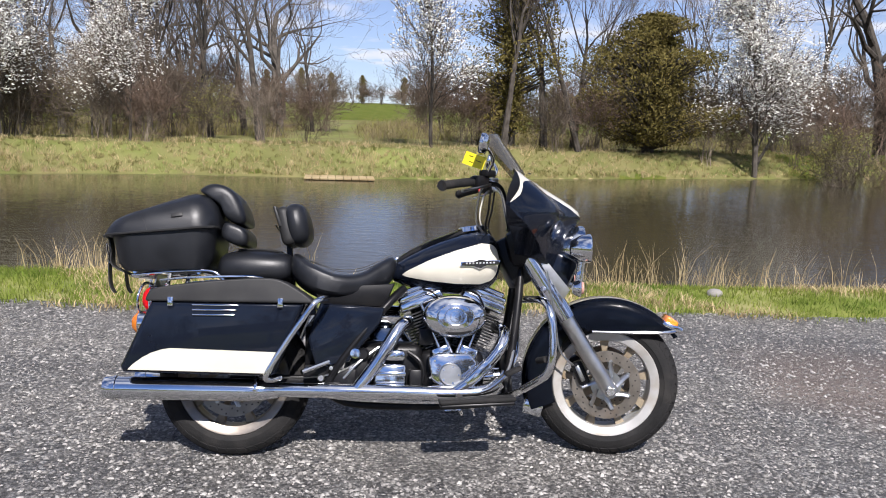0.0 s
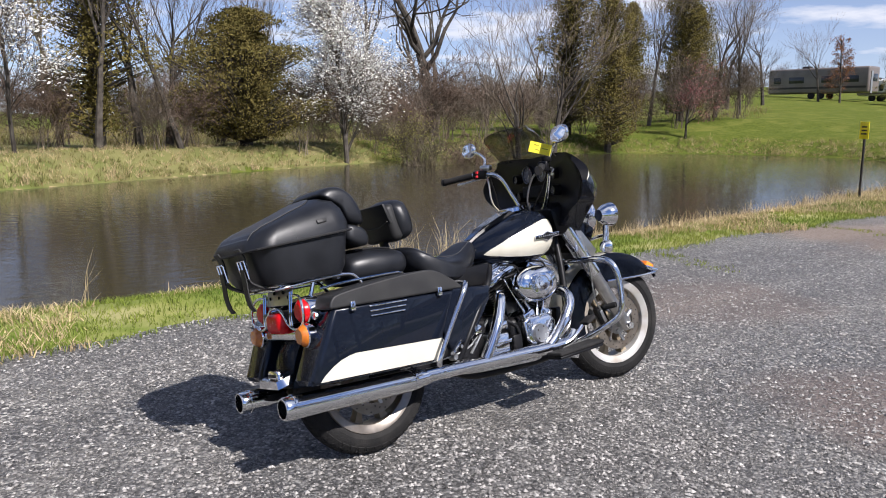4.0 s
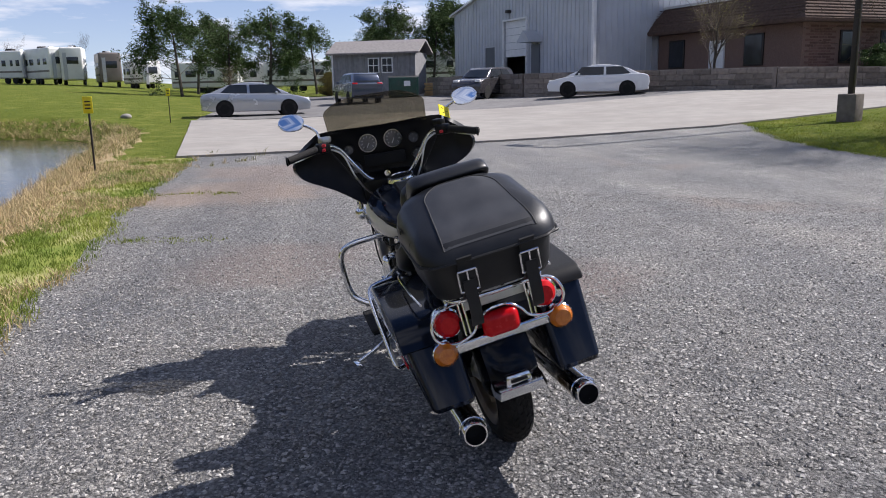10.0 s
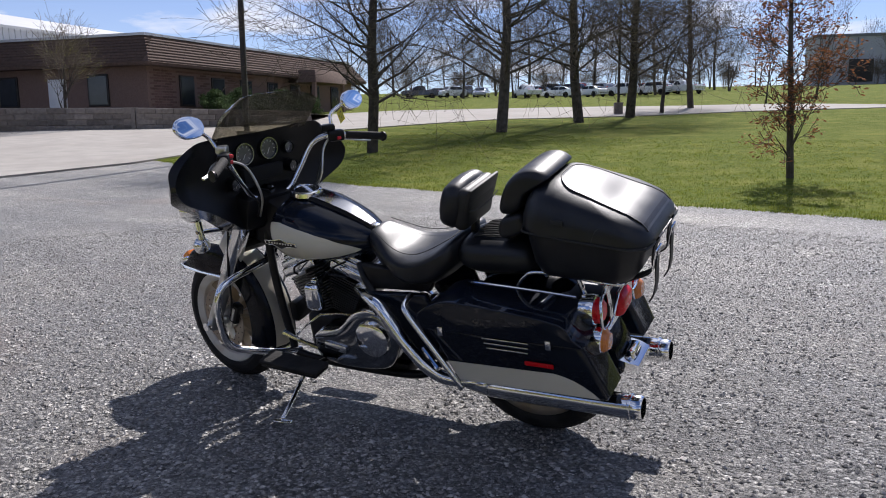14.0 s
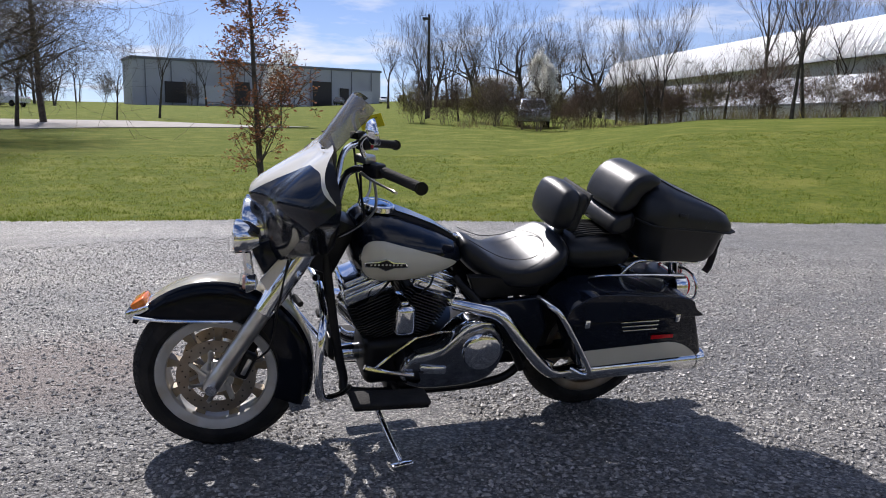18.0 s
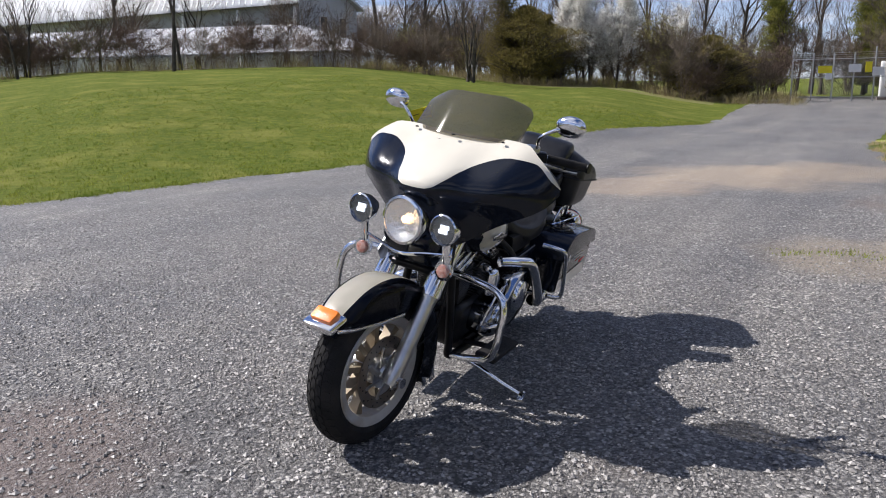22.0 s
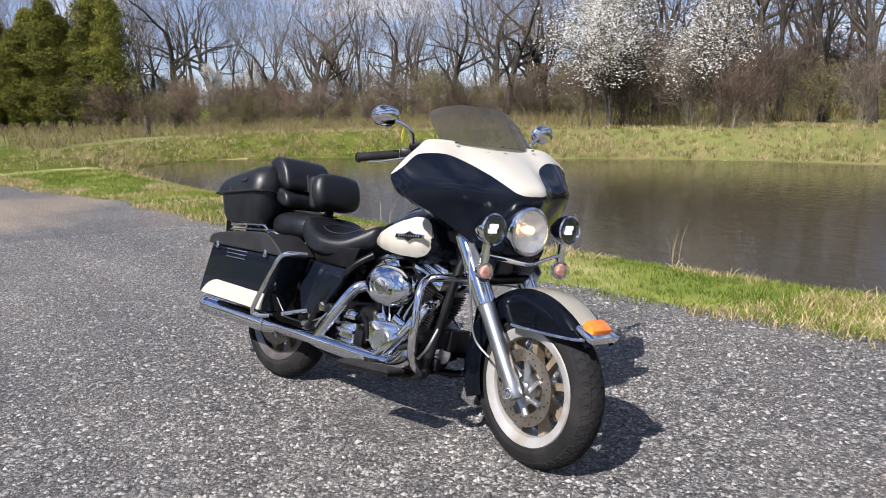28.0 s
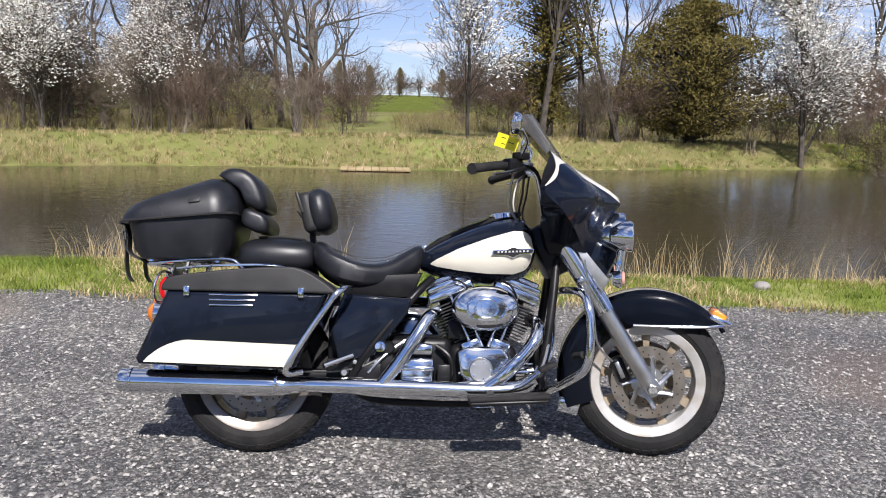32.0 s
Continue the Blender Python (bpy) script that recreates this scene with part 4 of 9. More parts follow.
# wheels
def wheel(cx, cz, steer, spokes, discs):
    c = (cx, 0, cz)
    # the rear rim wears the darker disc colour to paint in its shade
    rim = bp_("wheel", spin([(0.222, -0.052), (0.228, -0.056), (0.224, -0.062), (0.212, -0.060), (0.190, -0.050), (0.186, -0.040), (0.188, -0.02), (0.190, 0), (0.188, 0.02), (0.186, 0.040), (0.190, 0.050),
                             (0.212, 0.060), (0.224, 0.062), (0.228, 0.056), (0.222, 0.052), (0.20, 0.0)], c, "y", 56, closed=True), "rim" if steer else "disc", None, "dusty pale cast wheel rim" if steer else "cast wheel rim with its shade put into a darker colour", steer)
    prof = [(0.222, -0.054), (0.232, -0.060), (0.250, -0.066)] + [(0.246 + 0.064 * math.cos(a), 0.067 * math.sin(a)) for a in [math.pi * (k / 12 - 0.5) for k in range(13)]] + [(0.250, 0.066), (0.232, 0.060), (0.222, 0.054)]
    bp_("tyre", spin(prof, c, "y", 72), "rubber", rim, "worn black tyre", steer)
    tread = bmesh.new()
    for row, (y0, y1) in enumerate(((-0.058, -0.034), (-0.031, -0.013), (-0.010, 0.010), (0.013, 0.031), (0.034, 0.058))):
        for k in range(46):
            a0 = 2 * math.pi * (k + 0.5 * (row % 2)) / 46
            quad = []
            for (fy, fa) in ((0, 0.0), (0.5, 0.28), (1, 0.0), (1, 0.80), (0.5, 1.08), (0, 0.80)):
                y = y0 + (y1 - y0) * fy
                a = a0 + fa * 2 * math.pi / 46 * 0.98
                rr = 0.246 + 0.064 * math.sqrt(max(0, 1 - (y / 0.067) ** 2)) + 0.0035
                quad.append((a, y, rr))
            top = [tread.verts.new((cx + r * math.cos(a), y, cz + r * math.sin(a))) for a, y, r in quad]
            low = [tread.verts.new((cx + (r - 0.006) * math.cos(a), y, cz + (r - 0.006) * math.sin(a))) for a, y, r in quad]
            tread.faces.new(top)
            for j in range(6):
                tread.faces.new((top[j], top[(j + 1) % 6], low[(j + 1) % 6], low[j]))
    bp_("tread", tread, "rubber", rim, "zigzag tread blocks", steer, False)
    for k in range(spokes):
        a = 2 * math.pi * k / spokes + 0.2
        ca, sa = math.cos(a), math.sin(a)
        sp = loft([[(cx + r * ca - w * sa * s, y, cz + r * sa + w * ca * s) for s, y in ((-1, -d), (1, -d), (1, d), (-1, d))] for r, w, d in ((0.05, 0.016, 0.03), (0.10, 0.011, 0.022), (0.15, 0.012, 0.02), (0.190, 0.02, 0.026))])
        bp_("spoke", sp, "spoke", rim, "", steer)
    bp_("hub", spin([(0.0, -0.085), (0.022, -0.085), (0.03, -0.07), (0.052, -0.06), (0.058, -0.03), (0.045, 0), (0.058, 0.03), (0.052, 0.06), (0.03, 0.07), (0.022, 0.085), (0, 0.085)], c, "y", 28), "alloy", rim, "", steer)
    for y in discs:
        d = spin([(0.100, y - 0.0025), (0.146, y - 0.0025), (0.146, y + 0.0025), (0.100, y + 0.0025)], c, "y", 56, closed=True)
        out = 0.004 if y > 0 else -0.004
        for k in range(7):
            a0 = 2 * math.pi * k / 7
            arm = tube([(cx + r * math.cos(a0 + t), y + out, cz + r * math.sin(a0 + t)) for r, t in ((0.040, 0.0), (0.058, 0.26), (0.078, 0.42), (0.104, 0.50))], [0.018, 0.015, 0.013, 0.014], 8, 3, squash=0.4)
            bp_("disc_arm", arm, "alloy", rim, "polished disc carrier arm", steer)
            bp_("rivet", spin([(0, y + out * 1.6 - 0.004), (0.007, y + out * 1.6 - 0.003), (0.007, y + out * 1.6 + 0.003), (0, y + out * 1.6 + 0.004)], (cx + 0.104 * math.cos(a0 + 0.5), 0, cz + 0.104 * math.sin(a0 + 0.5)), "y", 8), "alloy", rim, "", steer)
        bp_("disc_carrier", spin([(0.03, y + out * 1.4), (0.064, y + out * 1.4), (0.066, y - out * 0.4), (0.03, y - out * 0.4)], c, "y", 36, closed=True), "alloy", rim, "polished disc carrier", steer)
        disc = bp_("brake_disc", d, "disc", rim, "worn drilled brake disc", steer)
        # no real holes: near-black plugs carry their shade as colour
        holes = bmesh.new()
        for k in range(36):
            a0, r = 2 * math.pi * k / 36, (0.112, 0.124, 0.136)[k % 3]
            spin([(0.0, -0.0034), (0.0034, -0.0034), (0.0034, 0.0034), (0, 0.0034)], (cx + r * math.cos(a0), y, cz + r * math.sin(a0)), "y", 6, holes)
        bp_("drilling", holes, "dark", rim, "", steer, False)["kind"] = "stuff"
    return rim


wheel(0.765, 0.31, True, 9, (-0.07, 0.07))
wheel(-0.815, 0.31, False, 9, (-0.075,))
for s in (-1, 1):
    bp_("caliper", box(0.05, 0.045, 0.105, (0.655, s * 0.075, 0.36), 0.012, rot=(0, -25, 0)), "black", None, "black four-piston brake caliper", True)
    bp_("caliper_badge", box(0.018, 0.006, 0.07, (0.652, s * 0.099, 0.36), 0.003, rot=(0, -25, 0)), "alloy", None, "", True)

# front mudguard
fend = bmesh.new()
rings = []
for k in range(41):
    th = radians(36 + (200 - 36) * k / 40)
    r = 0.362 + 0.012 * math.sin(th)
    px, pz = 0.765 + r * math.cos(th), 0.31 + r * math.sin(th)
    ins = (-math.cos(th), -math.sin(th))
    deg = math.degrees(th)
    depth = max(0.012, (r * math.sin(th) - 0.228) / max(0.4, math.sin(th))) if deg < 104 else 0.128 if deg < 112 else 0.10 + 0.03 * min(1, (deg - 112) / 60)
    depth = min(depth, 0.15)
    w = 0.088 if deg > 60 else 0.088 - 0.022 * (60 - deg) / 24
    sec = [(w + 0.003, depth), (w + 0.002, depth * 0.6), (w, depth * 0.35), (w * 0.93, 0.022), (w * 0.78, 0.008), (w * 0.62, 0.002), (0, 0)]
    full = sec + [(-a, d) for a, d in sec[-2::-1]]
    rings.append([fend.verts.new((px + ins[0] * d, y, pz + ins[1] * d)) for y, d in full])
for A, B in zip(rings, rings[1:]):
    for j in range(len(A) - 1):
        f = fend.faces.new((A[j], A[j + 1], B[j + 1], B[j]))
        f.material_index = 1 if 5 <= j <= 6 else 0
bmesh.ops.solidify(fend, geom=fend.faces[:], thickness=0.004)
guard_f = bp_("front_mudguard", fend, ("paint_black", "paint_cream"), None, "black front mudguard with a cream crown stripe", True)
for s in (-1, 1):
    bp_("trim_strip", tube([(0.70, s * 0.094, 0.540), (0.85, s * 0.095, 0.540), (0.98, s * 0.089, 0.542), (1.05, s * 0.075, 0.546)], 0.007, 8, 5), "chrome", guard_f, "chrome lower trim strip", True)
bp_("marker_housing", box(0.095, 0.140, 0.030, (1.040, 0, 0.562), 0.012, rot=(0, 22, 0)), "chrome", guard_f, "", True)
bp_("marker_lamp", box(0.058, 0.100, 0.030, (1.040, 0, 0.584), 0.009, rot=(0, 34, 0)), "orange", guard_f, "orange marker lamp on the mudguard tip", True)
bp_("rear_tip", box(0.085, 0.16, 0.065, (0.455, 0, 0.20), 0.008, rot=(0, 14, 0)), "chrome", guard_f, "chrome mudguard end plate", True)

# fork
for s in (-1, 1):
    leg = spin([(0.0, -0.03), (0.024, -0.03), (0.031, -0.01), (0.032, 0.05), (0.033, 0.33), (0.036, 0.345), (0, 0.345)], (0, 0, 0), "z", 24)
    bmesh.ops.transform(leg, matrix=Matrix.Translation((0.772, s * 0.125, 0.305)) @ Matrix.Rotation(radians(-32.5), 4, "Y"), verts=leg.verts)
    fl = bp_("fork_leg", leg, "alloy", None, "satin alloy lower fork leg", True)
    cov = spin([(0.0, 0.345), (0.040, 0.345), (0.041, 0.36), (0.041, 0.58), (0.040, 0.66), (0, 0.66)], (0, 0, 0), "z", 24)
    bmesh.ops.transform(cov, matrix=Matrix.Translation((0.772, s * 0.125, 0.305)) @ Matrix.Rotation(radians(-32.5), 4, "Y"), verts=cov.verts)
    bp_("fork_cover", cov, "chrome", fl, "chrome upper fork cover", True)
    bp_("axle_clamp", spin([(0, 0), (0.016, 0), (0.02, 0.01), (0.02, 0.03), (0, 0.03)], (0.772, s * 0.125 + (0.02 if s > 0 else -0.05), 0.30), "y", 14), "chrome", fl, "", True)
    bp_("fork_bracket", slab([(0.40, 0.90), (0.45, 0.90), (0.60, 0.72), (0.56, 0.66), (0.50, 0.70)], s * 0.145 - 0.004, s * 0.145 + 0.004, 0.002), "alloy", fl, "polished side bracket", True)
bp_("fork_brace", box(0.10, 0.27, 0.035, (0.52, 0, 0.705), 0.01, rot=(0, 28, 0)), "black", None, "", True)
bp_("brake_line", tube([(0.50, -0.16, 0.80), (0.535, -0.165, 0.62), (0.56, -0.155, 0.47), (0.62, -0.125, 0.40)], 0.0045, 6, 8), "alloy", None, "braided brake line", True)
bp_("brake_line", tube([(0.50, 0.16, 0.80), (0.535, 0.165, 0.62), (0.56, 0.155, 0.47), (0.62, 0.125, 0.40)], 0.0045, 6, 8), "black", None, "", True)

# fairing: shell, screen, dash
group_fit = FAIRING_FIT
TOPZ = ([0, 0.25, 0.5, 0.66, 0.8, 0.9, 0.96, 1.0], [1.218, 1.222, 1.226, 1.222, 1.185, 1.150, 1.12, 1.08])
BOTZ = ([0, 0.2, 0.3, 0.45, 0.6, 0.75, 0.88, 0.96, 1.0], [0.785, 0.788, 0.802, 0.852, 0.902, 0.943, 0.978, 1.012, 1.055])
BANDZ = ([0, 0.12, 0.18, 0.22, 0.28, 0.36, 0.46, 0.6, 0.8, 1.0], [1.022, 1.022, 1.028, 1.052, 1.096, 1.128, 1.152, 1.172, 1.166, 1.08])
PLAN = ([0, 0.14, 0.24, 0.34, 0.5, 0.7, 0.86, 0.95, 1.0], [1.0, 0.985, 0.90, 0.73, 0.56, 0.43, 0.30, 0.17, 0.0])
NOSE = ([0.78, 0.84, 0.96, 1.0, 1.03, 1.12, 1.19, 1.222], [0.55, 0.585, 0.60, 0.645, 0.652, 0.535, 0.42, 0.365])


def eased(v, T):
    """A value from a table, joined by smooth curves that do not overshoot."""
    X, Y = T
    k = max(0, min(len(X) - 2, sum(1 for q in X if q <= v) - 1))
    m = []
    for i in (k, k + 1):
        a = (Y[i] - Y[i - 1]) / (X[i] - X[i - 1]) if i else (Y[1] - Y[0]) / (X[1] - X[0])
        b = (Y[i + 1] - Y[i]) / (X[i + 1] - X[i]) if i + 1 < len(X) else a
        m.append(0.0 if a * b <= 0 else 2 * a * b / (a + b))
    h = X[k + 1] - X[k]
    t = min(1, max(0, (v - X[k]) / h))
    return (2 * t ** 3 - 3 * t * t + 1) * Y[k] + (t ** 3 - 2 * t * t + t) * h * m[0] + (3 * t * t - 2 * t ** 3) * Y[k + 1] + (t ** 3 - t * t) * h * m[1]


U = [math.sin(math.pi / 2 * (k / 22 - 1)) * 0.5 + 0.5 * (k / 22 - 1) for k in range(45)]
shell = bmesh.new()
cols = []
for u in U:
    a = abs(u)
    zt, zb, zm = (eased(a, t) for t in (TOPZ, BOTZ, BANDZ))
    zm = min(zm, zt - 0.004)
    zs = [zt + (zm - zt) * k / 8 for k in range(9)] + [zm + (zb - zm) * k / 12 for k in range(1, 13)]
    col = []
    for z in zs:
        v = (zt - z) / max(1e-3, zt - zb)
        x = 0.345 + (eased(z, NOSE) - 0.345) * eased(a, PLAN)
        x += 0.05 * math.sin(math.pi * min(1, max(0, v))) * math.sin(math.pi * min(1, max(0, (a - 0.22) / 0.78))) ** 2
        col.append(shell.verts.new((x, 0.468 * u, z)))
    xb = 0.328 + 0.06 * (1 - a ** 1.5)
    bk = []
    for k in range(9):
        z = zb + (zt - zb) * (k + 0.5) / 9
        dip = 0.035 * math.sin(math.pi * (k + 0.5) / 9) * min(1, (1 - a) * 6)
        bk.append(shell.verts.new((xb + dip - 0.02 * (1 - a) * (1 - k / 8), 0.455 * u, z)))
    cols.append(col + bk)
n = len(cols[0])
for A, B in zip(cols, cols[1:]):
    for j in range(n):
        f = shell.faces.new((A[j], A[(j + 1) % n], B[(j + 1) % n], B[j]))
        f.material_index = 1 if j < 8 else 2 if j > 20 else 0
for _ in range(2):
    bmesh.ops.smooth_vert(shell, verts=[v for c in cols[1:-1] for v in c[1:20]], factor=0.5, use_axis_x=True, use_axis_y=True, use_axis_z=True)
shell.faces.new(cols[0])
shell.faces.new(cols[-1])
fairing = bp_("fairing", shell, ("paint_black", "paint_cream", "black"), None, "batwing fairing, cream above and glossy black at the sides", True)


def screen_point(u, v, back):
    """A point of the windscreen, u across and v up, on its front or its back face."""
    wide = 0.250 - 0.50 * max(0, v - 0.72) ** 2
    return (0.405 - 0.055 * u * u - 0.115 * v - 0.01 * v * u * u - back, wide * u + 0.012, 1.213 + 0.168 * v * (1 - 0.16 * max(0, abs(u) - 0.45) ** 2 / 0.30) - 0.004 * u * u)


screen = bmesh.new()
for back in (0.0, 0.0045):
    grid = [[screen.verts.new(screen_point(j / 12 - 1, k / 8, back)) for j in range(25)] for k in range(9)]
    for A, B in zip(grid, grid[1:]):
        for j in range(24):
            quad = (A[j], A[j + 1], B[j + 1], B[j])
            screen.faces.new(quad if back == 0 else quad[::-1])
border = [(j / 12 - 1, 0) for j in range(25)] + [(1, k / 8) for k in range(1, 9)] + [(1 - j / 12, 1) for j in range(1, 25)] + [(-1, 1 - k / 8) for k in range(1, 8)]
rim_pairs = [[screen.verts.new(screen_point(u, v, back)) for back in (0.0, 0.0045)] for u, v in border]
for A, B in zip(rim_pairs, rim_pairs[1:] + rim_pairs[:1]):
    screen.faces.new((A[0], A[1], B[1], B[0]))
ws = bp_("windscreen", screen, "smoke", fairing, "low smoked plastic windscreen", True)
for u in (-0.8, 0, 0.8):
    bp_("screw", spin([(0, 0.006), (0.006, 0.005), (0.007, 0), (0, 0)], (0.425 - 0.058 * u * u, 0.26 * u + 0.012, 1.214), "z", 12), "black", fairing, "", True)
for y, z, r, x in ((0.075, 1.135, 0.047, 0.392), (-0.055, 1.140, 0.047, 0.392), (-0.16, 1.128, 0.027, 0.382), (0.175, 1.115, 0.024, 0.378), (-0.165, 1.045, 0.026, 0.372), (0.15, 1.02, 0.028, 0.372)):
    g = bp_("gauge", spin([(0.0, -0.004), (r * 0.88, -0.004), (r * 0.9, -0.014), (r, -0.014), (r * 1.05, 0.03), (0, 0.03)], (x, y, z), "x", 28), "dark_chrome" if r > 0.03 else "black", fairing, "", True)
    bp_("dial", spin([(0.0, -0.0055), (r * 0.87, -0.0055), (r * 0.87, 0.0)], (x, y, z), "x", 28), "gauge", g, "", True)
    tick = bmesh.new()
    for k in range(9 if r > 0.03 else 5):
        a = radians(-130 + 260 * k / (8 if r > 0.03 else 4))
        box(0.001, r * 0.05, r * 0.2, (x - 0.0062, y - 0.68 * r * math.sin(a), z + 0.68 * r * math.cos(a)), 0, rot=(math.degrees(a), 0, 0), bm=tick)
    box(0.001, r * 0.06, r * 0.6, (x - 0.0064, y, z - r * 0.25), 0, rot=(30, 0, 0), bm=tick)
    bp_("dial_marks", tick, "gauge_mark", g, "", True, False)
bp_("radio", box(0.03, 0.21, 0.06, (0.376, 0, 1.045), 0.006), "dark", fairing, "black radio panel", True)
bp_("ignition_switch", spin([(0, -0.02), (0.016, -0.02), (0.02, 0.0), (0.02, 0.03), (0, 0.03)], (0.345, 0.0, 0.975), "x", 16), "chrome", fairing, "", True)

# lamps on the fork
group_fit = Matrix.Translation((0, 0.010, -0.004))
head = bp_("headlamp", spin([(0.07, -0.10), (0.092, -0.06), (0.098, -0.02), (0.099, 0.005), (0.094, 0.014), (0.085, 0.016), (0.083, 0.006)], (0.652, 0, 0.893), "x", 40), "chrome", None, "round chrome-rimmed headlamp", True)
bp_("reflector", spin([(0.083, 0.011), (0.06, 0.001), (0.03, -0.007), (0.0, -0.010)], (0.652, 0, 0.893), "x", 36), "reflector", head, "faceted bright reflector", True)
bp_("bulb", spin([(0, -0.008), (0.014, -0.006), (0.015, 0.006), (0.009, 0.013), (0.0, 0.015)], (0.652, 0.008, 0.897), "x", 18), "bulb", head, "lit warm bulb behind the lens", True)
bp_("lens", spin([(0.084, 0.012), (0.06, 0.024), (0.03, 0.030), (0.0, 0.031)], (0.652, 0, 0.893), "x", 36), "headlamp_glass", head, "clear domed lens", True)
for s in (-1, 1):
    sp = bp_("spot_lamp", spin([(0.0, -0.075), (0.03, -0.07), (0.052, -0.035), (0.060, 0.0), (0.060, 0.01), (0.055, 0.014), (0.052, 0.0), (0, 0.0)], (0.665, s * 0.2, 0.90), "x", 32), "chrome", None, "chrome round spot lamp with bright cells", True)
    bp_("lamp_face", spin([(0.0, 0.003), (0.052, 0.003), (0.052, 0.0)], (0.665, s * 0.2, 0.90), "x", 28), "dark_chrome", sp, "", True)
    for row, zz in ((0, 0.012), (1, -0.012)):
        for k in (-1, 0, 1):
            bp_("led_cell", box(0.006, 0.0105, 0.0165, (0.671, s * 0.2 + k * 0.0135 + zz * 0.25, 0.902 + zz * 0.72), 0.002), "led", sp, "lit white lamp cell", True)
    bp_("lens", spin([(0.054, 0.010), (0.03, 0.018), (0.0, 0.020)], (0.665, s * 0.2, 0.90), "x", 28), "clear", sp, "", True)
    bp_("lamp_stalk", tube([(0.64, s * 0.2, 0.845), (0.635, s * 0.2, 0.80), (0.63, s * 0.2, 0.765)], 0.016, 10, 4), "chrome", sp, "", True)
    tsg = bp_("turn_signal", spin([(0.0, -0.04), (0.026, -0.032), (0.037, -0.01), (0.039, 0.0), (0.0, 0.002)], (0.64, s * 0.2, 0.737), "x", 24), "chrome", None, "chrome front turn signal with a clear lens", True)
    bp_("amber_bulb", spin([(0, 0.0), (0.027, 0.002), (0.024, 0.012), (0, 0.018)], (0.64, s * 0.2, 0.737), "x", 18), "signal_lens", tsg, "", True)
    bp_("lens", spin([(0.036, 0.002), (0.03, 0.02), (0.0, 0.028)], (0.64, s * 0.2, 0.737), "x", 24), "clear", tsg, "", True)
bp_("lamp_bar", tube([(0.63, -0.22, 0.80), (0.645, -0.12, 0.785), (0.66, 0, 0.765), (0.645, 0.12, 0.785), (0.63, 0.22, 0.80)], 0.011, 10, 6, squash=0.6), "chrome", None, "chrome spot lamp bar", True)
bp_("nacelle", box(0.14, 0.24, 0.15, (0.55, 0, 0.80), 0.03, rot=(0, 25, 0)), "paint_black", None, "", True)

